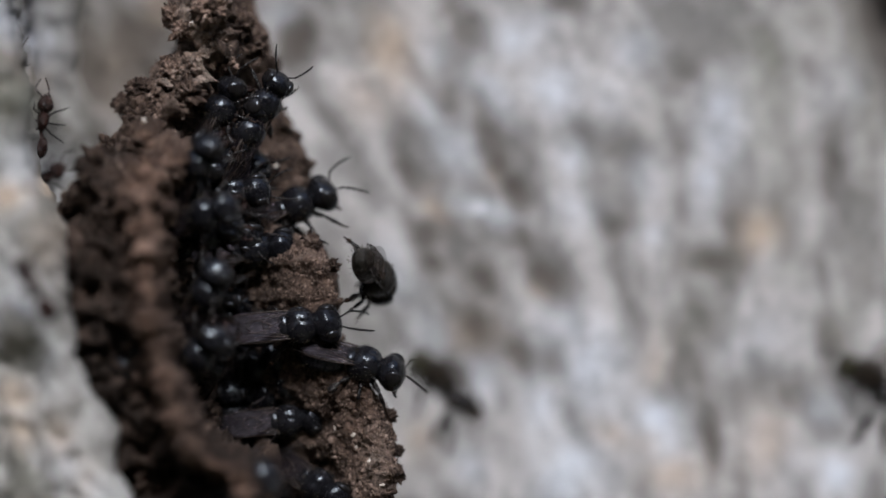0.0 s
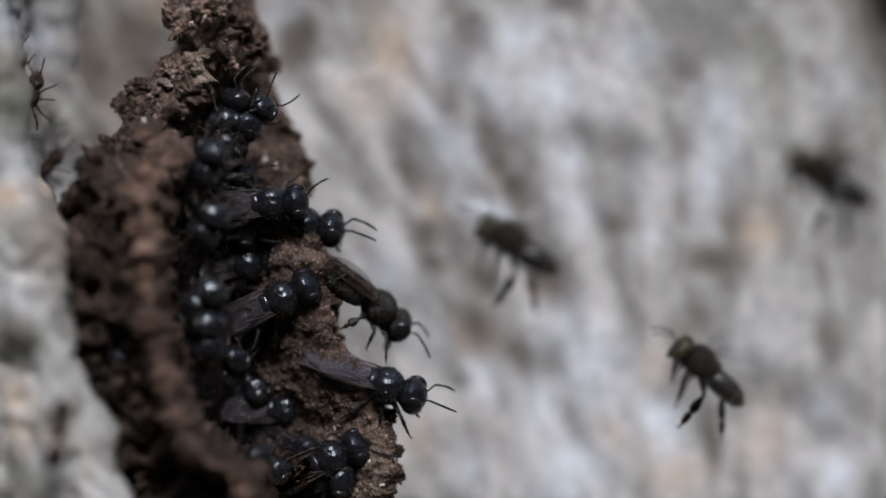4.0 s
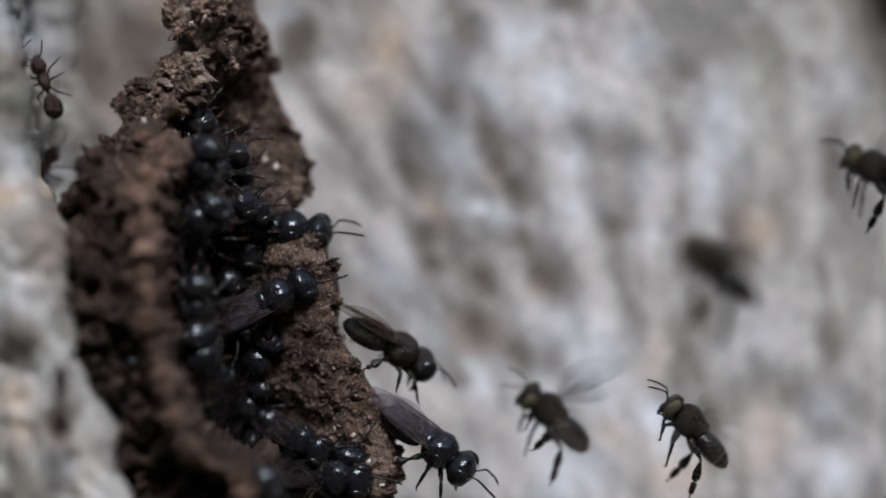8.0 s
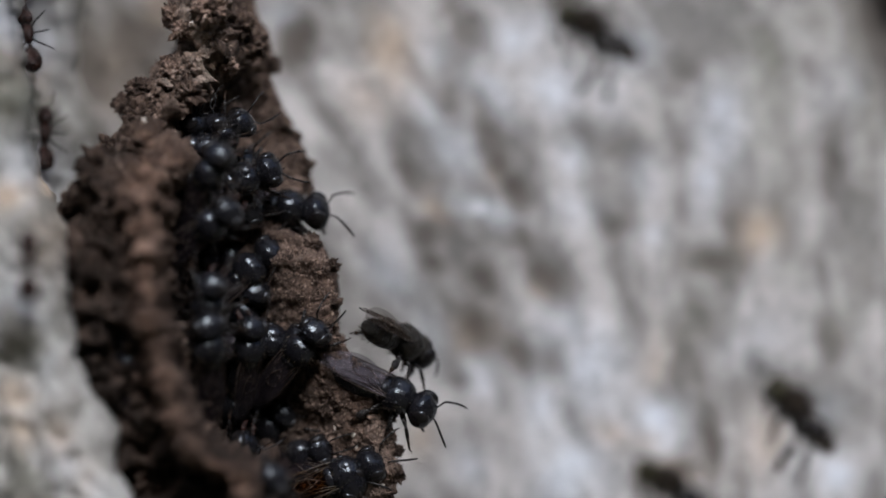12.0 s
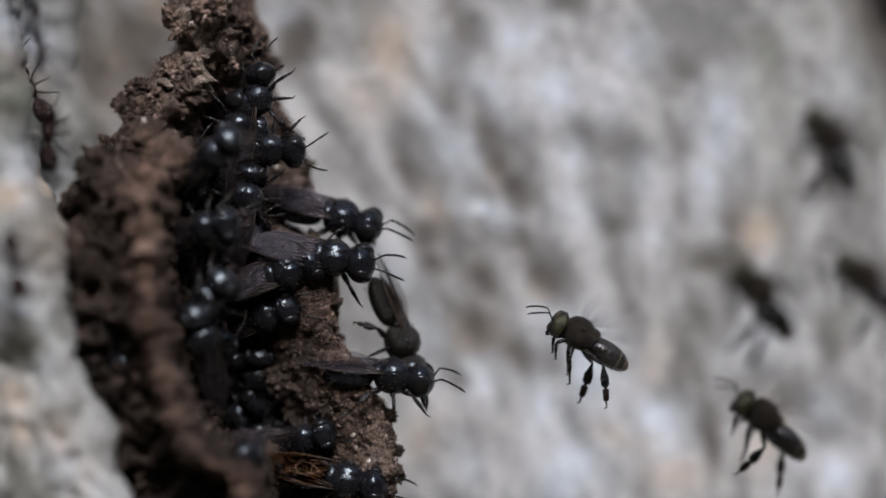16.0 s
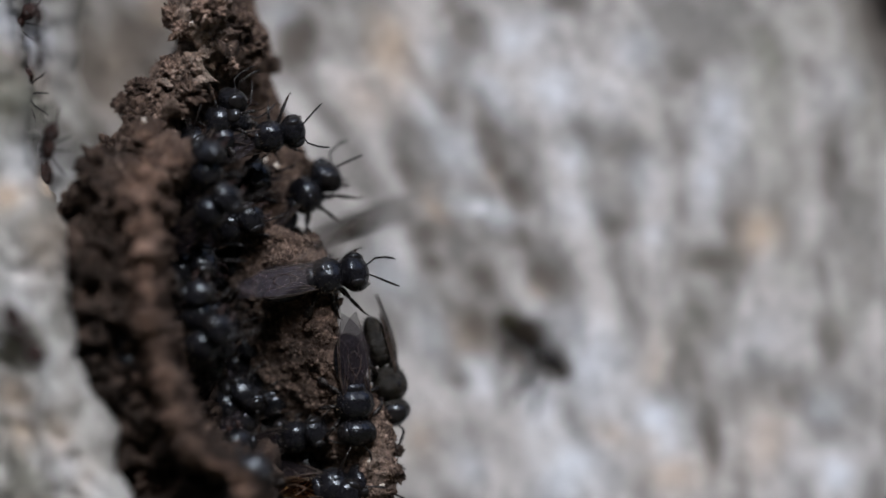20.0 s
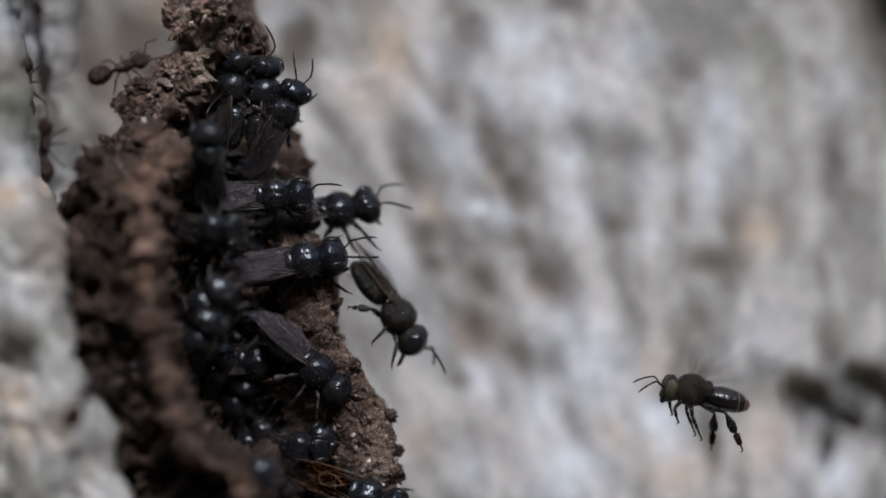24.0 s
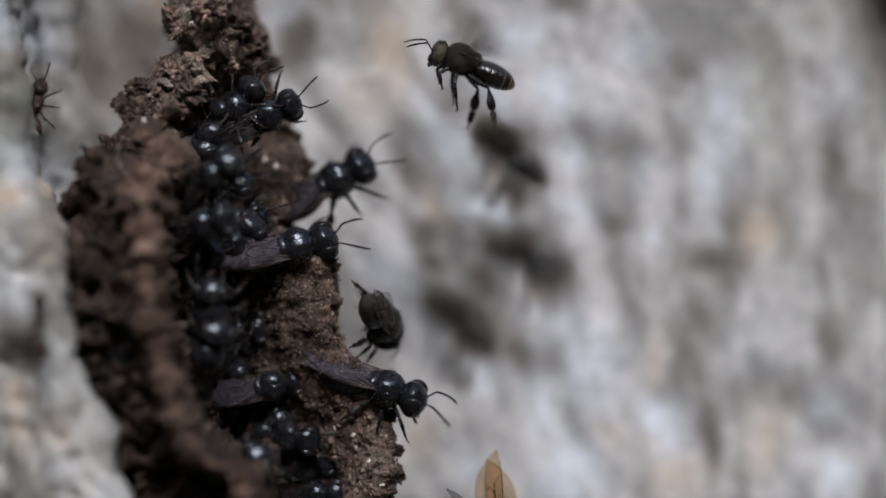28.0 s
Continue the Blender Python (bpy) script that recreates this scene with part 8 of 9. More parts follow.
    walk(FLYERS[4], [(0, at(21.92, 2.46, -10.74, 165, -90, 0)), (1.15, at(21.92, 2.46, -10.74, 165, -90, 0)), (1.5, at(14.20, 2.46, -10.74, 150, -80, 10)),
        (2, at(9.42, -0.41, -10.03, 150, -80, 10)), (2.5, at(15.39, 4.66, -10.03, 150, -80, 10)), (3, at(22.00, 4.66, -10.03, 165, -90, 0)),
        (5.2, at(25.40, 4.64, -10.74, 165, -90, 0)), (5.4, at(25.40, -14.36, -10.74, 165, -90, 0)), (5.65, at(2.52, -13.82, -10.74, 165, -90, 0)),
        (6, at(2.52, -8.47, -10.74, 130, -80, 10)), (6.4, at(2.52, -13.82, -10.74, 165, -90, 0)), (6.65, at(25.40, -14.36, -10.74, 165, -90, 0)),
        (8.2, at(26.22, -14.82, -4.31, 165, -90, 0)), (8.4, at(26.22, 15.54, -4.31, 165, -90, 0)), (8.65, at(7.55, 14.19, -4.31, 165, -90, 0)),
        (8.97, at(11.68, 1.67, -4.31, 175, -80, 10)), (9, at(7.55, 1.82, -4.31, 175, -80, 10)), (9.03, at(3.44, 1.98, -4.31, 175, -80, 10)),
        (9.2, at(7.55, 14.19, -4.31, 165, -90, 0)), (9.45, at(26.22, 15.54, -4.31, 165, -90, 0)), (10.2, at(27.26, 16.14, 3.77, 165, -90, 0)),
        (10.4, at(27.26, -15.40, 3.77, 165, -90, 0)), (10.65, at(4.23, -14.82, 3.77, 165, -90, 0)), (11, at(3.60, -3.00, 3.77, 140, -80, 48)),
        (11.3, at(4.23, -14.82, 3.77, 165, -90, 0)), (11.55, at(27.26, -15.40, 3.77, 165, -90, 0)), (14.2, at(22.65, -12.80, -32.34, 165, -90, 0)),
        (14.4, at(22.65, -12.80, -32.34, 165, -90, 0)), (14.65, at(-5.32, -12.31, -32.34, 165, -90, 0)),
        (14.97, at(-5.29, -0.74, -32.34, 150, -80, 10)), (15, at(-5.32, -0.76, -32.34, 150, -80, 10)),
        (15.03, at(-5.36, -0.77, -32.34, 150, -80, 10)), (15.5, at(-5.32, -12.31, -32.34, 165, -90, 0)),
        (15.75, at(22.65, -12.80, -32.34, 165, -90, 0)), (18.15, at(22.00, -4.26, -10.03, 165, -90, 0)), (18.5, at(14.33, -4.26, -10.03, 150, -80, 10)),
        (19, at(13.20, -6.29, -10.74, 150, -80, 10)), (19.5, at(6.45, -6.06, -8.35, 150, -80, 10)), (20, at(6.45, -13.97, -8.35, 165, -90, 0)),
        (20.25, at(25.70, -14.52, -8.35, 165, -90, 0)), (20.7, at(25.49, -14.41, -10.03, 165, -90, 0)), (20.9, at(25.49, -14.41, -10.03, 165, -90, 0)),
        (21.15, at(5.07, -13.86, -10.03, 165, -90, 0)), (21.5, at(5.07, -6.01, -10.03, 150, -80, 10)), (22, at(7.11, -4.47, -4.31, 150, -80, 10)),
        (22.5, at(9.53, -5.66, -10.03, 150, -80, 10)), (23, at(5.98, 2.05, -4.31, 150, -80, 10)), (23.47, at(6.92, 0.51, 2.31, 150, -80, 10)),
        (23.5, at(6.87, 0.49, 2.31, 150, -80, 10)), (23.53, at(6.83, 0.47, 2.31, 150, -80, 10)), (23.8, at(4.59, -4.47, -4.31, 150, -80, 10)),
        (23.97, at(10.17, -5.69, 0.00, 170, -80, 10)), (24, at(10.12, -5.72, 0.00, 170, -80, 10)), (24.03, at(10.08, -5.74, 0.00, 170, -80, 10)),
        (24.1, at(5.77, -3.48, -10.03, 150, -80, 10)), (24.4, at(3.50, -3.31, -10.03, 175, -80, 10)), (24.7, at(8.72, -5.01, -8.35, 130, -80, 10)),
        (25, at(8.50, -3.62, -13.73, 150, -80, 10)), (25.3, at(10.16, -7.35, -4.31, 140, -80, 10)), (25.6, at(10.16, -14.25, -4.31, 165, -90, 0)),
        (25.85, at(26.22, -14.82, -4.31, 165, -90, 0)), (26.65, at(21.78, -5.93, -11.94, 165, -90, 0)),
        (26.76, at(19.78, -5.92, -11.94, 120, -87, 3)), (26.86, at(17.77, -5.92, -11.94, 75, -83, 7)),
        (26.97, at(16.45, -5.91, -11.94, 30, -80, 10)), (27, at(16.40, -5.93, -11.94, 30, -80, 10)), (27.03, at(16.36, -5.95, -11.94, 30, -80, 10)),
        (27.05, at(14.92, -6.44, -3.08, 90, -80, 10)), (27.1, at(13.78, -6.83, 1.54, 150, -80, 10)), (27.13, at(13.74, -6.85, 1.54, 150, -80, 10)),
        (27.4, at(12.17, -8.45, -8.35, 150, -80, 10)), (27.7, at(10.41, -4.74, -8.35, 150, -80, 10)), (28, at(10.41, -13.97, -8.35, 165, -90, 0)),
        (28.25, at(25.70, -14.52, -8.35, 165, -90, 0))])
    walk(FLYERS[5], [(0, at(25.26, -14.26, -11.94, 165, -90, 0)), (1.4, at(25.26, -14.26, -11.94, 165, -90, 0)),
        (1.65, at(-0.31, -13.73, -11.94, 165, -90, 0)), (2, at(-0.31, -4.74, -11.94, 140, -80, 10)), (2.5, at(-0.31, -13.73, -11.94, 165, -90, 0)),
        (2.75, at(25.26, -14.26, -11.94, 165, -90, 0)), (5.2, at(25.39, -14.36, -10.74, 165, -90, 0)), (5.4, at(25.39, 15.05, -10.74, 165, -90, 0)),
        (5.65, at(-3.13, 13.75, -10.74, 165, -90, 0)), (5.71, at(-3.13, 12.44, -10.74, 134, -126, 2)), (5.78, at(-3.12, 11.15, -10.74, 103, -162, 4)),
        (5.84, at(-3.11, 9.83, -10.74, 72, -198, 6)), (5.9, at(-3.10, 8.54, -10.74, 41, -234, 8)), (5.97, at(-5.49, 6.28, -10.74, 10, -270, 10)),
        (6, at(-3.13, 7.20, -10.74, 10, -270, 10)), (6.03, at(-0.78, 8.05, -10.74, 10, -270, 10)), (6.11, at(-3.17, 8.50, -10.74, 41, -306, 8)),
        (6.18, at(-3.16, 9.81, -10.74, 72, -342, 6)), (6.25, at(-3.15, 11.13, -10.74, 103, -378, 4)), (6.33, at(-3.14, 12.43, -10.74, 134, -414, 2)),
        (6.4, at(-3.13, 13.75, -10.74, 165, -450, 0)), (6.65, at(25.39, 15.05, -10.74, 165, -450, 0)), (6.7, at(25.39, 15.05, -10.74, 165, -450, 0)),
        (6.87, at(-9.50, 14.00, -8.00, 145, -440, 10)), (6.97, at(-6.30, 3.00, -8.00, 145, -440, 10)), (7, at(-4.20, 1.60, -8.00, 145, -440, 10)),
        (7.03, at(-2.10, 0.20, -8.00, 145, -440, 10)), (7.2, at(9.00, -15.00, -8.00, 145, -440, 10)), (7.4, at(25.40, -15.00, -8.00, 165, -450, 0)),
        (8.7, at(25.70, 15.24, -8.35, 165, -450, 0)),
        (8.9, at(25.70, 15.24, -8.35, 165, -450, 0)), (9.15, at(1.41, 13.92, -8.35, 165, -450, 0)), (9.5, at(1.41, 2.05, -8.35, 150, -440, 10)),
        (9.8, at(1.41, 13.92, -8.35, 165, -450, 0)), (10.05, at(25.70, 15.24, -8.35, 165, -450, 0)), (11.1, at(25.49, 15.10, -10.03, 165, -450, 0)),
        (11.3, at(25.49, -14.41, -10.03, 165, -450, 0)), (11.55, at(6.21, -13.86, -10.03, 165, -450, 0)), (11.9, at(6.21, -9.16, -10.03, 150, -440, 10)),
        (12, at(8.50, -8.77, -13.73, 150, -440, 10)), (12.2, at(7.47, -7.44, -4.31, 150, -440, 10)), (12.5, at(8.10, -6.18, -4.31, 150, -440, 10)),
        (13, at(10.19, -1.30, -10.03, 150, -440, 10)), (13.5, at(7.11, 0.48, -4.31, 150, -440, 10)), (14, at(9.18, 3.99, -8.35, 150, -440, 10)),
        (14.47, at(14.76, 9.11, 1.54, 150, -440, 10)), (14.5, at(14.71, 9.09, 1.54, 150, -440, 10)), (14.53, at(14.66, 9.07, 1.54, 150, -440, 10)),
        (15, at(16.69, 5.47, -10.74, 150, -440, 10)), (15.5, at(21.92, 5.47, -10.74, 165, -450, 0)), (17.7, at(26.22, 5.64, -4.31, 165, -450, 0)),
        (17.9, at(26.22, -14.82, -4.31, 165, -450, 0)), (18.15, at(7.11, -14.25, -4.31, 165, -450, 0)), (18.5, at(7.11, -7.35, -4.31, 150, -440, 10)),
        (18.97, at(17.13, -9.82, 2.31, 150, -440, 10)), (19, at(17.08, -9.84, 2.31, 150, -440, 10)), (19.03, at(17.03, -9.87, 2.31, 150, -440, 10)),
        (19.5, at(16.01, -8.19, -10.03, 150, -440, 10)), (20, at(22.00, -8.19, -10.03, 165, -450, 0)), (21.02, at(21.63, 2.52, -13.36, 165, -450, 0)),
        (21.2, at(15.31, 2.52, -13.36, 150, -440, 10)), (21.5, at(14.43, -0.24, -10.03, 150, -440, 10)), (22, at(12.37, -0.85, -10.03, 150, -440, 10)),
        (22.5, at(3.28, -1.78, -4.31, 150, -440, 10)), (23, at(1.65, 0.46, -10.03, 150, -440, 10)), (23.5, at(0.79, 3.95, -10.03, 150, -440, 10)),
        (23.8, at(0.79, 13.80, -10.03, 165, -450, 0)), (24.05, at(25.49, 15.10, -10.03, 165, -450, 0)), (25.1, at(25.70, 15.24, -8.35, 165, -450, 0)),
        (25.3, at(25.70, -14.52, -8.35, 165, -450, 0)), (25.55, at(13.15, -13.97, -8.35, 165, -450, 0)), (25.9, at(13.15, -7.20, -8.35, 150, -440, 10)),
        (26, at(13.15, -13.97, -8.35, 165, -450, 0)), (26.25, at(25.70, -14.52, -8.35, 165, -450, 0)), (27.2, at(26.87, -15.18, 0.77, 165, -450, 0)),
        (27.4, at(26.87, 15.92, 0.77, 165, -450, 0)), (27.65, at(0.72, 14.54, 0.77, 165, -450, 0)), (27.97, at(0.76, 7.76, 0.77, 160, -440, 10)),
        (28, at(0.72, 7.74, 0.77, 160, -440, 10)), (28.03, at(0.67, 7.72, 0.77, 160, -440, 10))])
    walk(FLYERS[6], [(0, at(21.63, -5.03, -13.36, 165, -90, 0)), (1.65, at(21.63, -5.03, -13.36, 165, -90, 0)),
        (1.97, at(15.61, -5.54, -13.36, 150, -80, 10)), (2, at(14.54, -5.03, -13.36, 150, -80, 10)), (2.03, at(13.46, -4.52, -13.36, 150, -80, 10)),
        (2.5, at(11.70, -8.92, -13.36, 150, -80, 10)), (3, at(11.70, -13.63, -13.36, 165, -90, 0)), (3.25, at(25.07, -14.17, -13.36, 165, -90, 0)),
        (5.9, at(27.06, -15.30, 2.31, 165, -90, 0)), (6.1, at(27.06, -15.30, 2.31, 165, -90, 0)), (6.35, at(1.49, -14.71, 2.31, 165, -90, 0)),
        (6.67, at(1.54, -0.05, 2.31, 150, -80, 10)), (6.7, at(1.49, -0.07, 2.31, 150, -80, 10)), (6.73, at(1.44, -0.09, 2.31, 150, -80, 10)),
        (7, at(-1.53, -1.64, -8.35, 150, -80, 10)), (7.3, at(1.17, 3.80, -4.31, 150, -80, 10)), (7.57, at(-0.33, 3.67, 2.31, 150, -80, 10)),
        (7.6, at(-0.37, 3.65, 2.31, 150, -80, 10)), (7.63, at(-0.42, 3.62, 2.31, 150, -80, 10)), (8, at(-0.37, 14.64, 2.31, 165, -90, 0)),
        (8.25, at(27.06, 16.04, 2.31, 165, -90, 0)), (8.7, at(25.49, 15.10, -10.03, 165, -90, 0)), (8.9, at(25.49, 15.10, -10.03, 165, -90, 0)),
        (9.15, at(8.40, 13.80, -10.03, 165, -90, 0)), (9.5, at(8.40, 6.14, -10.03, 150, -80, 10)), (9.77, at(6.22, 6.90, 2.31, 160, -80, 10)),
        (9.8, at(6.17, 6.87, 2.31, 160, -80, 10)), (9.83, at(6.13, 6.85, 2.31, 160, -80, 10)), (10, at(6.17, 14.64, 2.31, 165, -90, 0)),
        (10.25, at(27.06, 16.04, 2.31, 165, -90, 0)), (11.2, at(25.02, 14.82, -13.73, 165, -90, 0)), (11.4, at(25.02, 14.82, -13.73, 165, -90, 0)),
        (11.65, at(5.49, 13.54, -13.73, 165, -90, 0)), (12, at(5.49, 8.60, -13.73, 150, -80, 10)), (12.2, at(5.49, 13.54, -13.73, 165, -90, 0)),
        (12.45, at(25.02, 14.82, -13.73, 165, -90, 0)), (15.65, at(21.63, -1.05, -13.36, 165, -90, 0)), (16, at(16.03, -1.05, -13.36, 140, -80, 10)),
        (16.5, at(21.63, -1.05, -13.36, 165, -90, 0)), (19.2, at(26.97, -1.14, 1.54, 165, -90, 0)), (19.4, at(26.97, 15.99, 1.54, 165, -90, 0)),
        (19.65, at(-3.33, 14.60, 1.54, 165, -90, 0)), (19.71, at(-3.32, 11.91, 1.54, 136, -60, 2)), (19.78, at(-3.31, 9.24, 1.54, 107, -30, 4)),
        (19.84, at(-3.30, 6.56, 1.54, 78, 0, 6)), (19.9, at(-3.29, 3.88, 1.54, 49, 30, 8)), (19.97, at(-8.28, -0.61, 1.54, 20, 60, 10)),
        (20, at(-3.33, 1.18, 1.54, 20, 60, 10)), (20.03, at(1.67, 3.00, 1.54, 20, 60, 10)), (20.11, at(-3.36, 3.84, 1.54, 49, 30, 8)),
        (20.18, at(-3.36, 6.54, 1.54, 78, 0, 6)), (20.25, at(-3.35, 9.22, 1.54, 107, -30, 4)), (20.33, at(-3.34, 11.90, 1.54, 136, -60, 2)),
        (20.4, at(-3.33, 14.60, 1.54, 165, -90, 0)), (20.65, at(26.97, 15.99, 1.54, 165, -90, 0)), (21.15, at(23.35, -3.60, 2.31, 165, -90, 0)),
        (21.47, at(12.58, -3.58, 2.31, 150, -80, 10)), (21.5, at(12.54, -3.60, 2.31, 150, -80, 10)), (21.53, at(12.49, -3.62, 2.31, 150, -80, 10)),
        (22, at(23.35, -3.60, 2.31, 165, -90, 0)), (24.2, at(25.49, -3.39, -10.03, 165, -90, 0)), (24.4, at(25.49, 15.10, -10.03, 165, -90, 0)),
        (24.65, at(8.00, 13.80, -10.03, 165, -90, 0)), (24.97, at(6.26, 3.41, -10.03, 170, -80, 10)), (25, at(8.00, 3.84, -10.03, 170, -80, 10)),
        (25.03, at(9.76, 4.28, -10.03, 170, -80, 10)), (25.27, at(7.71, 0.97, 1.16, 155, -80, 10)), (25.3, at(7.67, 0.95, 1.16, 155, -80, 10)),
        (25.33, at(7.62, 0.92, 1.16, 155, -80, 10)), (25.6, at(7.67, 14.57, 1.16, 165, -90, 0)), (25.85, at(26.92, 15.95, 1.16, 165, -90, 0)),
        (26.6, at(25.70, 15.24, -8.35, 165, -90, 0)), (26.8, at(25.70, 15.24, -8.35, 165, -90, 0)), (27.05, at(3.62, 13.92, -8.35, 165, -90, 0)),
        (27.4, at(3.62, 6.28, -8.35, 150, -80, 10)), (27.67, at(6.31, 4.56, 0.39, 170, -80, 10)), (27.7, at(6.26, 4.53, 0.39, 170, -80, 10)),
        (27.73, at(6.21, 4.51, 0.39, 170, -80, 10)), (28, at(2.32, 4.18, -10.03, 140, -80, 10))])
    walk(FLYERS[7], [(0, at(25.49, -14.41, -10.03, 165, -90, 0)), (2.4, at(25.49, -14.41, -10.03, 165, -90, 0)),
        (2.65, at(-2.05, -13.86, -10.03, 165, -90, 0)), (3, at(-2.05, -1.30, -10.03, 150, -80, 10)), (3.5, at(0.72, 2.53, -4.31, 140, -80, 10)),
        (4, at(2.55, 0.46, -8.35, 150, -80, 10)), (4.5, at(5.98, 2.50, -4.31, 150, -80, 10)), (4.97, at(3.44, -1.35, 2.31, 140, -80, 10)),
        (5, at(3.39, -1.37, 2.31, 140, -80, 10)), (5.03, at(3.34, -1.40, 2.31, 140, -80, 10)), (5.5, at(1.23, -3.14, -8.35, 150, -80, 10)),
        (5.8, at(1.23, -13.97, -8.35, 165, -90, 0)), (6.05, at(25.70, -14.52, -8.35, 165, -90, 0)), (7.8, at(25.28, -14.29, -11.70, 165, -90, 0)),
        (8, at(25.28, -14.29, -11.70, 165, -90, 0)), (8.25, at(12.41, -13.74, -11.70, 165, -90, 0)), (8.6, at(12.41, -6.23, -11.70, 150, -80, 10)),
        (8.9, at(12.42, -8.28, -10.03, 150, -80, 10)), (9, at(10.14, -7.40, -4.31, 155, -80, 10)), (9.2, at(10.14, -14.25, -4.31, 165, -90, 0)),
        (9.45, at(26.22, -14.82, -4.31, 165, -90, 0)), (11.02, at(22.17, 2.49, -8.35, 165, -90, 0)), (11.3, at(12.35, 2.49, -8.35, 145, -80, 10)),
        (11.6, at(12.22, 1.66, -11.94, 150, -80, 10)), (11.9, at(21.79, 1.66, -11.94, 165, -90, 0)), (14.2, at(25.49, 1.68, -10.03, 165, -90, 0)),
        (14.4, at(25.49, -14.41, -10.03, 165, -90, 0)), (14.65, at(-0.20, -13.86, -10.03, 165, -90, 0)), (15, at(-0.20, -8.07, -10.03, 150, -80, 10)),
        (15.5, at(0.26, -6.92, -11.70, 150, -80, 10)), (16, at(0.26, -13.74, -11.70, 165, -90, 0)), (16.25, at(25.28, -14.29, -11.70, 165, -90, 0)),
        (18.2, at(22.65, -12.80, -32.34, 165, -90, 0)), (18.4, at(22.65, 13.42, -32.34, 165, -90, 0)),
        (18.65, at(-6.87, 12.26, -32.34, 165, -90, 0)), (18.97, at(-6.84, 1.40, -32.34, 150, -80, 10)), (19, at(-6.87, 1.37, -32.34, 150, -80, 10)),
        (19.03, at(-6.92, 1.36, -32.34, 150, -80, 10)), (19.5, at(-6.87, 12.26, -32.34, 165, -90, 0)),
        (19.75, at(22.65, 13.42, -32.34, 165, -90, 0)), (20.2, at(26.22, 15.54, -4.31, 165, -90, 0)), (20.4, at(26.22, 15.54, -4.31, 165, -90, 0)),
        (20.65, at(12.28, 14.19, -4.31, 165, -90, 0)), (20.97, at(17.15, 5.20, -4.31, 178, -80, 10)), (21, at(12.28, 5.20, -4.31, 178, -80, 10)),
        (21.03, at(7.40, 5.20, -4.31, 178, -80, 10)), (21.2, at(11.07, 2.37, -4.31, 150, -80, 10)), (21.47, at(9.80, -2.83, 2.31, 140, -80, 10)),
        (21.5, at(9.75, -2.85, 2.31, 140, -80, 10)), (21.53, at(9.70, -2.88, 2.31, 140, -80, 10)), (22, at(9.75, -14.71, 2.31, 165, -90, 0)),
        (22.25, at(27.06, -15.30, 2.31, 165, -90, 0)), (24.65, at(22.62, 4.52, -4.31, 165, -90, 0)), (24.97, at(11.91, 3.99, -4.31, 165, -80, 10)),
        (25, at(13.85, 4.52, -4.31, 165, -80, 10)), (25.03, at(15.80, 5.05, -4.31, 165, -80, 10)), (25.3, at(16.14, -0.16, -8.35, 150, -80, 10)),
        (25.6, at(22.17, -0.16, -8.35, 165, -90, 0)), (26, at(27.06, -0.16, 2.31, 165, -90, 0)), (26.2, at(27.06, -15.30, 2.31, 165, -90, 0)),
        (26.45, at(-2.78, -14.71, 2.31, 165, -90, 0)), (26.51, at(-2.78, -11.89, 2.31, 134, -58, 2)), (26.58, at(-2.77, -9.07, 2.31, 103, -26, 4)),
        (26.64, at(-2.76, -6.25, 2.31, 72, 6, 6)), (26.7, at(-2.75, -3.43, 2.31, 41, 38, 8)), (26.77, at(-2.74, -0.61, 2.31, 10, 70, 10)),
        (26.8, at(-2.78, -0.63, 2.31, 10, 70, 10)), (26.83, at(-2.83, -0.65, 2.31, 10, 70, 10)), (26.87, at(-2.82, -3.46, 2.31, 41, 38, 8)),
        (26.9, at(-2.81, -6.28, 2.31, 72, 6, 6)), (26.93, at(-2.80, -9.09, 2.31, 103, -26, 4)), (26.97, at(-2.79, -11.90, 2.31, 134, -58, 2)),
        (27, at(-2.78, -14.71, 2.31, 165, -90, 0)), (27.25, at(27.06, -15.30, 2.31, 165, -90, 0)), (28, at(27.06, -15.30, 2.31, 165, -90, 0))])
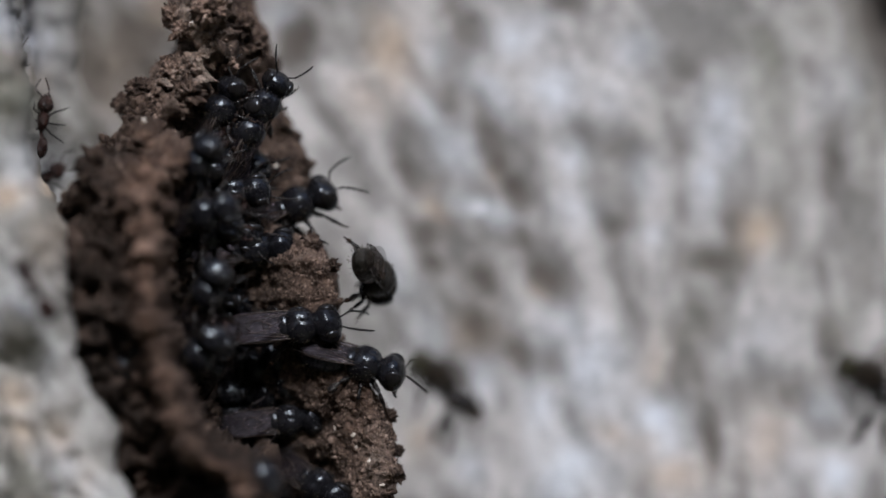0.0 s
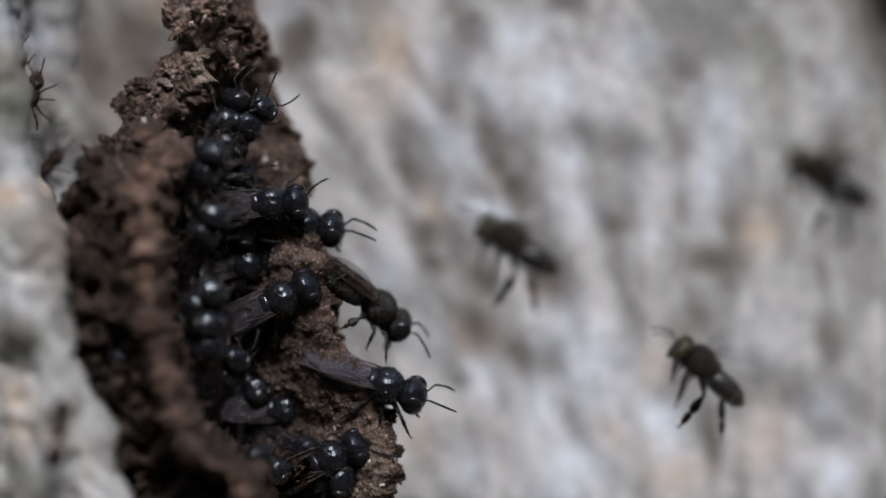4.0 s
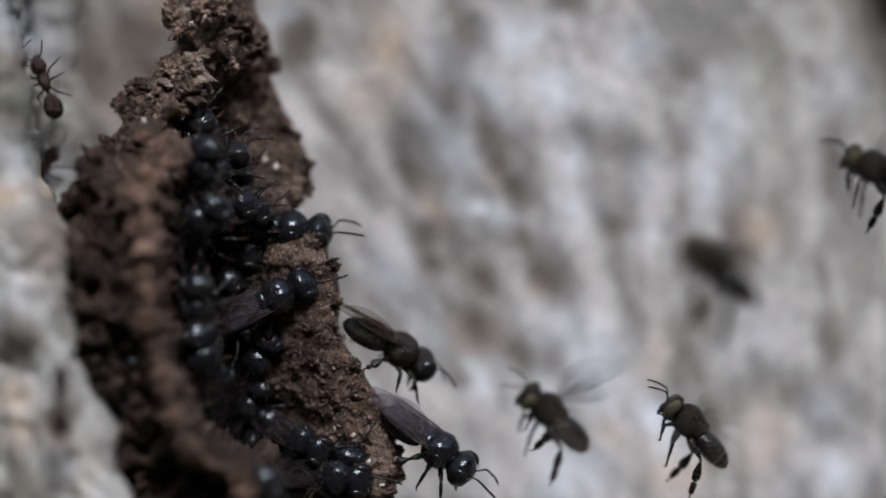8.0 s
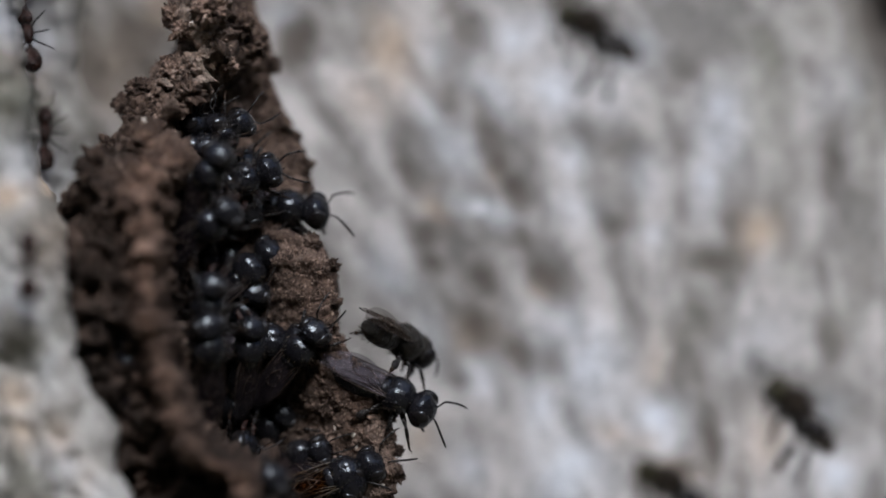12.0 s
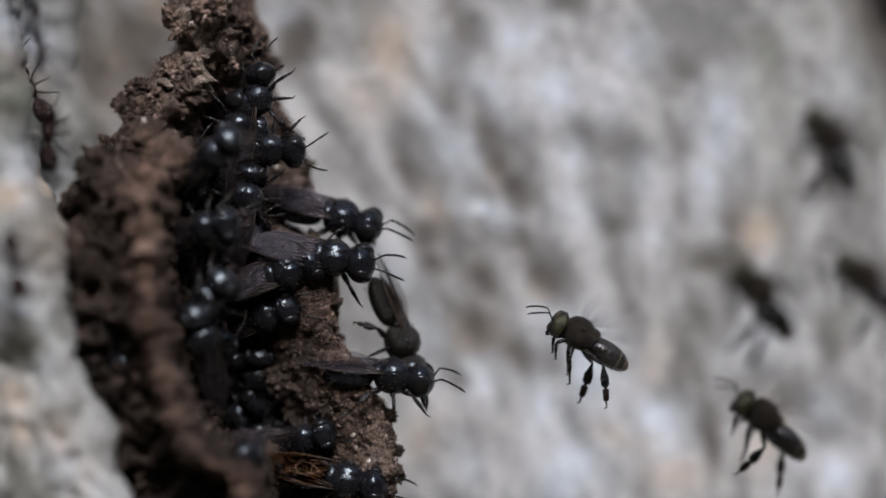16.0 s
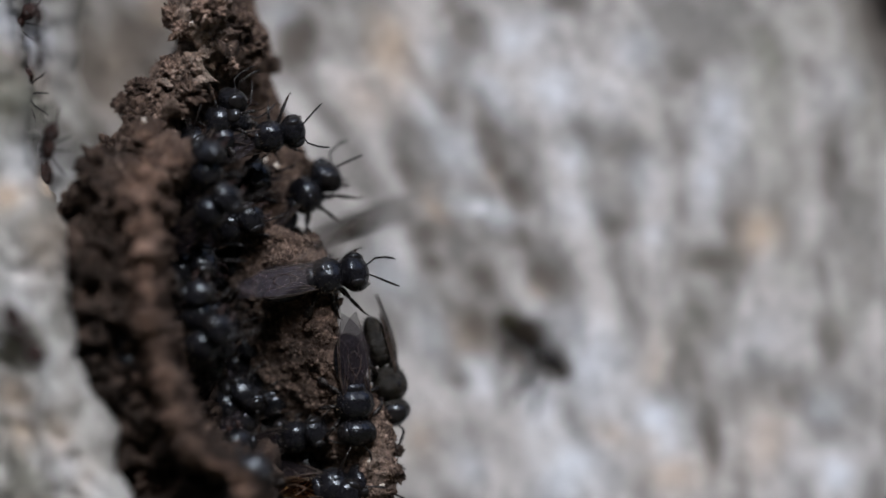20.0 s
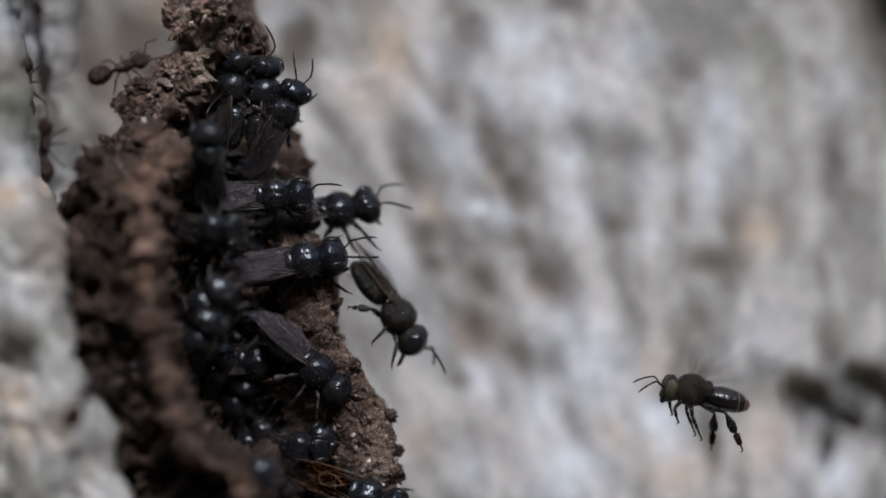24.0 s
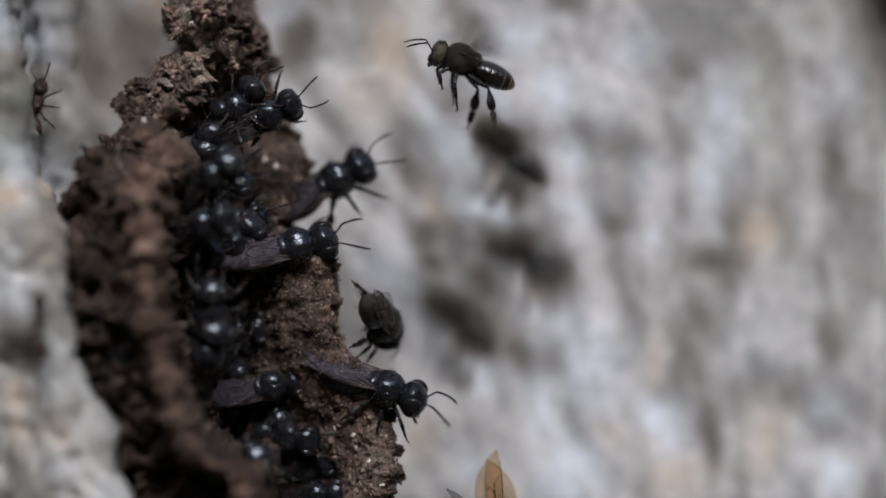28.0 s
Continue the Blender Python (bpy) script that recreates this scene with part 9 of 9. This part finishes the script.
    walk(FLYERS[8], [(0, at(25.28, -14.29, -11.70, 165, -90, 0)), (2.9, at(25.28, -14.29, -11.70, 165, -90, 0)),
        (3.15, at(3.47, -13.74, -11.70, 165, -90, 0)), (3.5, at(3.47, -2.06, -11.70, 145, -80, 10)), (4, at(3.47, -13.74, -11.70, 165, -90, 0)),
        (4.25, at(25.28, -14.29, -11.70, 165, -90, 0)), (7.02, at(22.00, -2.69, -10.03, 165, -90, 0)), (7.3, at(15.56, -2.69, -10.03, 150, -80, 10)),
        (7.6, at(11.88, -8.47, -11.70, 150, -80, 10)), (7.97, at(10.11, -7.00, 1.16, 135, -80, 10)), (8, at(10.06, -7.02, 1.16, 135, -80, 10)),
        (8.03, at(10.02, -7.04, 1.16, 135, -80, 10)), (8.3, at(10.06, -14.64, 1.16, 165, -90, 0)), (8.55, at(26.92, -15.22, 1.16, 165, -90, 0)),
        (9.2, at(25.07, -14.17, -13.36, 165, -90, 0)), (9.4, at(25.07, -14.17, -13.36, 165, -90, 0)), (9.65, at(2.50, -13.63, -13.36, 165, -90, 0)),
        (10, at(2.50, -4.06, -13.36, 130, -80, 10)), (10.1, at(2.50, -13.63, -13.36, 165, -90, 0)), (10.35, at(25.07, -14.17, -13.36, 165, -90, 0)),
        (11.65, at(21.92, -5.97, -10.74, 165, -90, 0)), (12, at(13.53, -5.97, -10.74, 135, -80, 10)), (12.2, at(21.92, -5.97, -10.74, 165, -90, 0)),
        (14.2, at(25.70, -6.04, -8.35, 165, -90, 0)), (14.4, at(25.70, -14.52, -8.35, 165, -90, 0)), (14.65, at(15.57, -13.97, -8.35, 165, -90, 0)),
        (14.97, at(17.40, -7.70, -8.35, 150, -80, 10)), (15, at(15.57, -8.80, -8.35, 150, -80, 10)), (15.03, at(13.73, -9.89, -8.35, 150, -80, 10)),
        (15.5, at(5.99, -8.35, -8.35, 150, -80, 10)), (16, at(12.73, -6.61, -4.31, 140, -80, 10)), (16.5, at(10.94, -6.77, -8.35, 140, -80, 10)),
        (17, at(10.94, -13.97, -8.35, 165, -90, 0)), (17.25, at(25.70, -14.52, -8.35, 165, -90, 0)), (20, at(23.83, -13.47, -23.10, 165, -90, 0)),
        (20.2, at(23.83, 14.12, -23.10, 165, -90, 0)), (20.45, at(-11.36, 12.90, -23.10, 165, -90, 0)),
        (20.56, at(-11.35, 10.35, -23.10, 117, -87, 3)), (20.66, at(-11.34, 7.81, -23.10, 68, -83, 7)),
        (20.77, at(-11.32, 5.27, -23.10, 20, -80, 10)), (20.8, at(-11.36, 5.25, -23.10, 20, -80, 10)),
        (20.83, at(-11.40, 5.23, -23.10, 20, -80, 10)), (20.89, at(-11.39, 7.79, -23.10, 68, -83, 7)),
        (20.94, at(-11.37, 10.34, -23.10, 117, -87, 3)), (21, at(-11.36, 12.90, -23.10, 165, -90, 0)), (21.25, at(23.83, 14.12, -23.10, 165, -90, 0)),
        (23, at(23.34, 13.83, -26.95, 165, -90, 0)), (23.2, at(23.34, -13.19, -26.95, 165, -90, 0)), (23.45, at(-3.09, -12.69, -26.95, 165, -90, 0)),
        (23.77, at(-3.04, -6.36, -26.95, 150, -80, 10)), (23.8, at(-3.09, -6.38, -26.95, 150, -80, 10)),
        (23.83, at(-3.12, -6.40, -26.95, 150, -80, 10)), (24, at(-3.09, -12.69, -26.95, 165, -90, 0)),
        (24.25, at(23.34, -13.19, -26.95, 165, -90, 0)), (25.57, at(26.22, -14.82, -4.31, 165, -90, 0)), (25.77, at(26.22, 15.54, -4.31, 165, -90, 0)),
        (26.02, at(5.04, 14.19, -4.31, 165, -90, 0)), (26.2, at(5.04, 2.63, -4.31, 150, -80, 10)), (26.5, at(6.17, 8.49, -8.35, 150, -80, 10)),
        (26.8, at(6.17, 13.92, -8.35, 165, -90, 0)), (27.05, at(25.70, 15.24, -8.35, 165, -90, 0)), (28, at(25.70, 15.24, -8.35, 165, -90, 0))])
    walk(FLYERS[9], [(0, at(25.70, -14.52, -8.35, 165, -90, 0)), (2.9, at(25.70, -14.52, -8.35, 165, -90, 0)),
        (3.15, at(8.12, -13.97, -8.35, 165, -90, 0)), (3.5, at(8.12, -6.59, -8.35, 160, -80, 10)), (4, at(10.26, -4.47, -4.31, 140, -80, 10)),
        (4.5, at(8.72, -5.71, -8.35, 150, -80, 10)), (5, at(8.07, -2.62, -8.35, 150, -80, 10)), (5.5, at(3.71, -4.74, -8.35, 150, -80, 10)),
        (5.8, at(3.71, -13.97, -8.35, 165, -90, 0)), (6.05, at(25.70, -14.52, -8.35, 165, -90, 0)), (8.55, at(22.17, -5.97, -8.35, 165, -90, 0)),
        (8.9, at(14.72, -5.97, -8.35, 150, -80, 10)), (9, at(16.08, -8.73, -10.03, 150, -80, 10)), (9.17, at(16.67, -7.11, 2.31, 150, -80, 10)),
        (9.2, at(16.62, -7.13, 2.31, 150, -80, 10)), (9.23, at(16.58, -7.15, 2.31, 150, -80, 10)), (9.5, at(14.08, -7.84, -10.03, 150, -80, 10)),
        (9.8, at(15.74, -7.84, -10.03, 150, -80, 10)), (10, at(12.15, -8.56, -13.73, 150, -80, 10)), (10.1, at(12.15, -13.60, -13.73, 165, -90, 0)),
        (10.35, at(25.02, -14.14, -13.73, 165, -90, 0)), (11.57, at(25.40, -14.36, -10.74, 165, -90, 0)), (11.77, at(25.40, 15.04, -10.74, 165, -90, 0)),
        (12.02, at(-0.18, 13.75, -10.74, 165, -90, 0)), (12.2, at(-0.18, 0.37, -10.74, 150, -80, 10)), (12.5, at(-0.18, 13.75, -10.74, 165, -90, 0)),
        (12.75, at(25.40, 15.04, -10.74, 165, -90, 0)), (17.2, at(26.22, 15.54, -4.31, 165, -90, 0)), (17.4, at(26.22, 15.54, -4.31, 165, -90, 0)),
        (17.65, at(4.86, 14.19, -4.31, 165, -90, 0)), (17.97, at(5.98, 5.13, -4.31, 160, -80, 10)), (18, at(4.86, 4.52, -4.31, 160, -80, 10)),
        (18.03, at(3.73, 3.93, -4.31, 160, -80, 10)), (18.5, at(4.86, 14.19, -4.31, 165, -90, 0)), (18.75, at(26.22, 15.54, -4.31, 165, -90, 0)),
        (20.2, at(25.70, 15.24, -8.35, 165, -90, 0)), (20.4, at(25.70, -14.52, -8.35, 165, -90, 0)), (20.65, at(6.52, -13.97, -8.35, 165, -90, 0)),
        (21, at(6.52, -0.97, -8.35, 135, -80, 10)), (21.2, at(6.52, -13.97, -8.35, 165, -90, 0)), (21.45, at(25.70, -14.52, -8.35, 165, -90, 0)),
        (23.65, at(21.63, -4.93, -13.36, 165, -90, 0)), (24, at(16.37, -4.93, -13.36, 150, -80, 10)), (24.1, at(21.63, -4.93, -13.36, 165, -90, 0)),
        (25.2, at(27.02, -5.31, 1.93, 165, -90, 0)), (25.4, at(27.02, -15.27, 1.93, 165, -90, 0)), (25.65, at(6.74, -14.69, 1.93, 165, -90, 0)),
        (25.97, at(6.79, -5.86, 1.93, 140, -80, 10)), (26, at(6.74, -5.88, 1.93, 140, -80, 10)), (26.03, at(6.69, -5.90, 1.93, 140, -80, 10)),
        (26.2, at(0.96, -3.80, -11.70, 140, -80, 10)), (26.5, at(-0.18, -4.96, -10.74, 150, -80, 10)), (26.8, at(2.26, -0.80, -4.31, 135, -80, 10)),
        (27, at(3.16, -5.18, -11.70, 135, -80, 10)), (27.1, at(6.47, -6.19, -10.03, 150, -80, 10)), (27.4, at(4.81, 0.37, -13.73, 150, -80, 10)),
        (27.7, at(4.81, 13.54, -13.73, 165, -90, 0)), (27.95, at(25.02, 14.82, -13.73, 165, -90, 0)), (28, at(25.02, 14.82, -13.73, 165, -90, 0))])
    walk(FLYERS[10], [(0, at(21.63, 3.03, -13.36, 165, -90, 0)), (3.65, at(21.63, 3.03, -13.36, 165, -90, 0)),
        (4, at(14.31, 3.03, -13.36, 150, -80, 10)), (4.5, at(21.63, 3.03, -13.36, 165, -90, 0)), (7.65, at(21.58, -0.40, -13.73, 165, -90, 0)),
        (8, at(10.22, -0.40, -13.73, 140, -80, 10)), (8.3, at(8.83, -1.55, -10.03, 145, -80, 10)), (8.6, at(5.11, -5.10, -8.35, 150, -80, 10)),
        (8.87, at(2.63, -2.09, 1.54, 160, -80, 10)), (8.9, at(2.59, -2.11, 1.54, 160, -80, 10)), (8.93, at(2.54, -2.13, 1.54, 160, -80, 10)),
        (8.97, at(1.10, -2.07, 0.00, 160, -80, 10)), (9, at(1.06, -2.09, 0.00, 160, -80, 10)), (9.03, at(1.01, -2.11, 0.00, 160, -80, 10)),
        (9.2, at(1.06, -14.56, 0.00, 165, -90, 0)), (9.45, at(26.77, -15.13, 0.00, 165, -90, 0)), (10.8, at(25.70, -14.52, -8.35, 165, -90, 0)),
        (11, at(25.70, -14.52, -8.35, 165, -90, 0)), (11.25, at(0.79, -13.97, -8.35, 165, -90, 0)), (11.6, at(0.79, -0.07, -8.35, 140, -80, 10)),
        (11.9, at(0.55, 5.34, -4.31, 110, -80, 10)), (11.95, at(0.55, 9.76, -4.31, 138, -85, 5)), (12, at(0.55, 14.19, -4.31, 165, -90, 0)),
        (12.25, at(26.22, 15.54, -4.31, 165, -90, 0)), (15.65, at(21.58, 4.31, -13.73, 165, -90, 0)), (16, at(14.61, 4.31, -13.73, 120, -80, 10)),
        (16.5, at(8.22, 3.78, -10.03, 160, -80, 10)), (17, at(5.28, 8.92, -13.73, 150, -80, 10)), (17.5, at(5.28, 13.54, -13.73, 165, -90, 0)),
        (17.75, at(25.02, 14.82, -13.73, 165, -90, 0)), (20.2, at(25.28, 14.99, -11.70, 165, -90, 0)), (20.4, at(25.28, -14.29, -11.70, 165, -90, 0)),
        (20.65, at(6.20, -13.74, -11.70, 165, -90, 0)), (21, at(6.20, -8.11, -11.70, 160, -80, 10)), (21.2, at(6.20, -13.74, -11.70, 165, -90, 0)),
        (21.45, at(25.28, -14.29, -11.70, 165, -90, 0)), (24.2, at(25.49, -14.41, -10.03, 165, -90, 0)), (24.4, at(25.49, 15.10, -10.03, 165, -90, 0)),
        (24.65, at(1.77, 13.80, -10.03, 165, -90, 0)), (25, at(1.77, 4.07, -10.03, 130, -80, 10)), (25.3, at(1.77, 13.80, -10.03, 165, -90, 0)),
        (25.55, at(25.49, 15.10, -10.03, 165, -90, 0)), (25.77, at(27.06, -15.30, 2.31, 165, -90, 0)), (26.02, at(14.95, -14.71, 2.31, 165, -90, 0)),
        (26.17, at(14.99, -8.68, 2.31, 150, -80, 10)), (26.2, at(14.95, -8.70, 2.31, 150, -80, 10)), (26.23, at(14.90, -8.73, 2.31, 150, -80, 10)),
        (26.5, at(14.88, -2.04, -13.36, 150, -80, 10)), (26.8, at(21.63, -2.04, -13.36, 165, -90, 0)), (28, at(21.63, -2.04, -13.36, 165, -90, 0))])
    walk(ANTS[0], [(0, at(-16.41, 5.12, 1.69, 80, 30, 0)), (1, at(-15.94, 4.77, 1.69, 100, 30, 0)), (2, at(-15.94, 4.77, 1.69, 100, 30, 0)),
        (3, at(-16.64, 5.58, 1.69, 80, 30, 0)), (6, at(-16.87, 6.38, 1.69, 80, 30, 0)), (7, at(-16.18, 6.73, 1.69, 110, 30, 0)),
        (8, at(-16.29, 6.73, 1.69, 110, 30, 0)), (9, at(-16.41, 5.35, 1.69, 90, 30, 0)), (10, at(-16.76, 5.81, 1.69, 80, 30, 0)),
        (11, at(-17.10, 6.50, 1.69, 80, 30, 0)), (12, at(-16.99, 8.70, 1.69, 100, 30, 0)), (15, at(-16.87, 6.85, 1.69, 120, 30, 0)),
        (16, at(-16.87, 6.50, 1.69, 120, 30, 0)), (17, at(-16.52, 5.35, 1.69, 90, 30, 0)), (18, at(-16.18, 4.42, 1.69, 60, 30, 0)),
        (19, at(-16.52, 5.81, 1.69, 90, 30, 0)), (20, at(-17.10, 6.28, 1.69, 90, 30, 0)), (21, at(-16.99, 6.05, 1.69, 90, 30, 0)),
        (24, at(-17.10, 6.73, 1.69, 90, 30, 0)), (25, at(-16.64, 6.05, 1.69, 90, 30, 0)), (26, at(-17.22, 7.43, 1.69, 80, 30, 0)),
        (27, at(-16.99, 7.43, 1.69, 90, 30, 0)), (28, at(-16.64, 5.81, 1.69, 80, 30, 0))])
    walk(ANTS[1], [(0, at(-16.69, 2.82, 3.85, 30, 30, 0)), (1, at(-16.69, 2.82, 3.85, 30, 30, 0)), (2, at(-16.69, 2.82, 3.85, 30, 30, 0)),
        (3, at(-16.51, 3.29, 3.85, 40, 30, 0)), (6, at(-16.58, 2.82, 3.85, 70, 30, 0)), (7, at(-16.58, 2.82, 3.85, 80, 30, 0)),
        (8, at(-16.58, 3.18, 3.85, 60, 30, 0)), (9, at(-16.34, 4.69, 3.85, 90, 30, 0)), (10, at(-16.58, 4.23, 3.85, 90, 30, 0)),
        (11, at(-16.34, 4.81, 3.85, 80, 30, 0)), (12, at(-16.46, 4.69, 3.85, 90, 30, 0)), (15, at(-16.46, 4.59, 3.85, 90, 30, 0)),
        (16, at(-16.34, 4.69, 3.85, 90, 30, 0)), (17, at(-16.46, 5.28, 3.85, 90, 30, 0)), (18, at(-16.22, 3.53, 3.85, 60, 30, 0)),
        (19, at(-16.58, 4.23, 3.85, 90, 30, 0)), (20, at(-16.34, 4.00, 3.85, 80, 30, 0)), (21, at(-15.99, 4.69, 3.85, 90, 30, 0)),
        (24, at(-16.46, 4.23, 3.85, 90, 30, 0)), (25, at(-16.81, 4.93, 3.85, 90, 30, 0)), (26, at(-16.81, 5.40, 3.85, 90, 30, 0)),
        (27, at(-16.69, 5.40, 3.85, 90, 30, 0)), (28, at(-17.40, 4.69, 3.85, 80, 30, 0))])
    walk(ANTS[2], [(0, at(-15.74, -1.50, -11.20, 120, 0, 0)), (1, at(-16.61, -3.46, -11.20, 120, 0, 0)), (6, at(-13.78, -7.59, -11.20, 60, 0, 0)),
        (7, at(-14.32, -4.65, -11.20, 100, 0, 0)), (9, at(-14.87, -6.82, -11.20, 80, 0, 0)), (12, at(-15.95, -0.52, -11.20, 90, 0, 0)),
        (16, at(-16.50, -0.52, -11.20, 100, 0, 0)), (19, at(-14.11, -4.65, -11.20, 60, 0, 0)), (20, at(-16.17, -3.24, -11.20, 120, 0, 0)),
        (24, at(-13.78, -5.63, -11.20, 60, 0, 0)), (27, at(-15.63, -1.72, -11.20, 100, 0, 0)), (28, at(-15.52, -2.91, -11.20, 90, 0, 0))])
    walk(ANTS[3], [(0, at(-18.16, 7.21, 1.93, 60, 30, 0)), (18, at(-18.16, 7.21, 1.93, 60, 30, 0)), (21, at(-16.77, 9.75, 1.93, 40, 30, 0)),
        (23.5, at(-13.76, 6.97, 1.93, 20, 30, 0)), (24, at(-13.18, 7.44, 1.93, 20, 30, 0)), (25, at(-12.10, 7.97, 1.93, 15, 30, 0)),
        (25.5, at(-11.36, 8.36, 4.62, 0, 30, 0)), (26, at(-10.34, 9.09, 5.39, 0, 30, 0)), (28, at(-10.22, 9.21, 5.39, 0, 30, 0))])
    walk(ANTS[4], [(0, at(-16.88, 4.51, 6.16, 80, 20, 0)), (3, at(-16.64, 4.63, 6.16, 90, 20, 0)), (9, at(-16.76, 5.69, 6.16, 70, 20, 0)),
        (10, at(-17.46, 6.05, 6.16, 90, 20, 0)), (12, at(-17.11, 4.99, 6.16, 80, 20, 0)), (16, at(-16.52, 4.63, 6.16, 90, 20, 0)),
        (18, at(-16.88, 4.51, 6.16, 100, 20, 0)), (19, at(-17.11, 5.46, 6.16, 80, 20, 0)), (21, at(-17.22, 5.34, 6.16, 90, 20, 0)),
        (24, at(-16.76, 6.64, 6.16, 80, 20, 0)), (26, at(-17.00, 5.46, 6.16, 90, 20, 0)), (28, at(-17.11, 6.05, 6.16, 80, 20, 0))])
    walk(ANTS[5], [(0, at(-17.88, 12.59, 6.93, 90, 20, 0)), (8, at(-17.88, 12.35, 6.93, 90, 20, 0)), (9, at(-17.64, 9.98, 6.93, 80, 20, 0)),
        (10, at(-17.17, 12.11, 6.93, 90, 20, 0)), (11.67, at(-17.17, 12.05, 6.93, 30, 20, 0)), (13.33, at(-17.17, 11.97, 6.93, -30, 20, 0)),
        (15, at(-17.17, 11.89, 6.93, -90, 20, 0)), (16, at(-17.17, 9.03, 6.93, -80, 20, 0)), (17.5, at(-17.06, 8.68, 6.93, -90, 20, 0)),
        (19, at(-16.94, 9.75, 6.93, -90, 20, 0)), (21, at(-17.40, 7.86, 6.93, -90, 20, 0)), (22, at(-17.29, 8.32, 6.93, -150, 20, 0)),
        (23, at(-17.17, 8.80, 6.93, -210, 20, 0)), (24, at(-17.06, 9.27, 6.93, -270, 20, 0)), (26, at(-17.64, 12.35, 6.93, -270, 20, 0)),
        (26.67, at(-17.52, 11.05, 6.93, -330, 20, 0)), (27.33, at(-17.40, 9.75, 6.93, -390, 20, 0)), (28, at(-17.29, 8.44, 6.93, -450, 20, 0))])
    for bee in WALKERS + ANTS:
        for ob in parts_of(bee, "head"):
            stir(ob, rng, 0.8, 7, (0.4, 0.7, 1))
        for ob in parts_of(bee, "antenna"):
            stir(ob, rng, 0.5, 22, (0.4, 1, 1))
        for ob in parts_of(bee, "leg"):
            stir(ob, rng, 0.6, 9, (0.6, 0.6, 1))
    # one bee lifts its wings near the end
    for ob in parts_of(WALKERS[13], "fore_wing"):
        rest = ob.matrix_basis.copy()
        place, turn = Matrix.Translation(rest.translation), rest.to_3x3().to_4x4()
        apart = 5 if rest.translation.y > 0 else -5
        walk(ob, [(t, place @ pose(0, 0, 0, 0, (lift + apart) * (t > 26.2), 0) @ pose(0, 0, 0, twist, 0, 0) @ turn)
            for t, lift, twist in ((0, 0, 0), (26.1, 0, 0), (26.6, 42, 50), (27.4, 42, 60), (28, 50, 60))])
    for bee in FLYERS:
        phase = rng.uniform(-8, 8)
        for name, late in (("fore_wing", 0.0), ("hind_wing", 3.0)):
            for ob in parts_of(bee, name):
                flap(ob, 1 if ob.location.y > 0 else -1, phase + late, 58)
        for ob in parts_of(bee, "leg") + parts_of(bee, "antenna"):
            stir(ob, rng, 0.8, 10, (1, 1, 0.5))


motions()
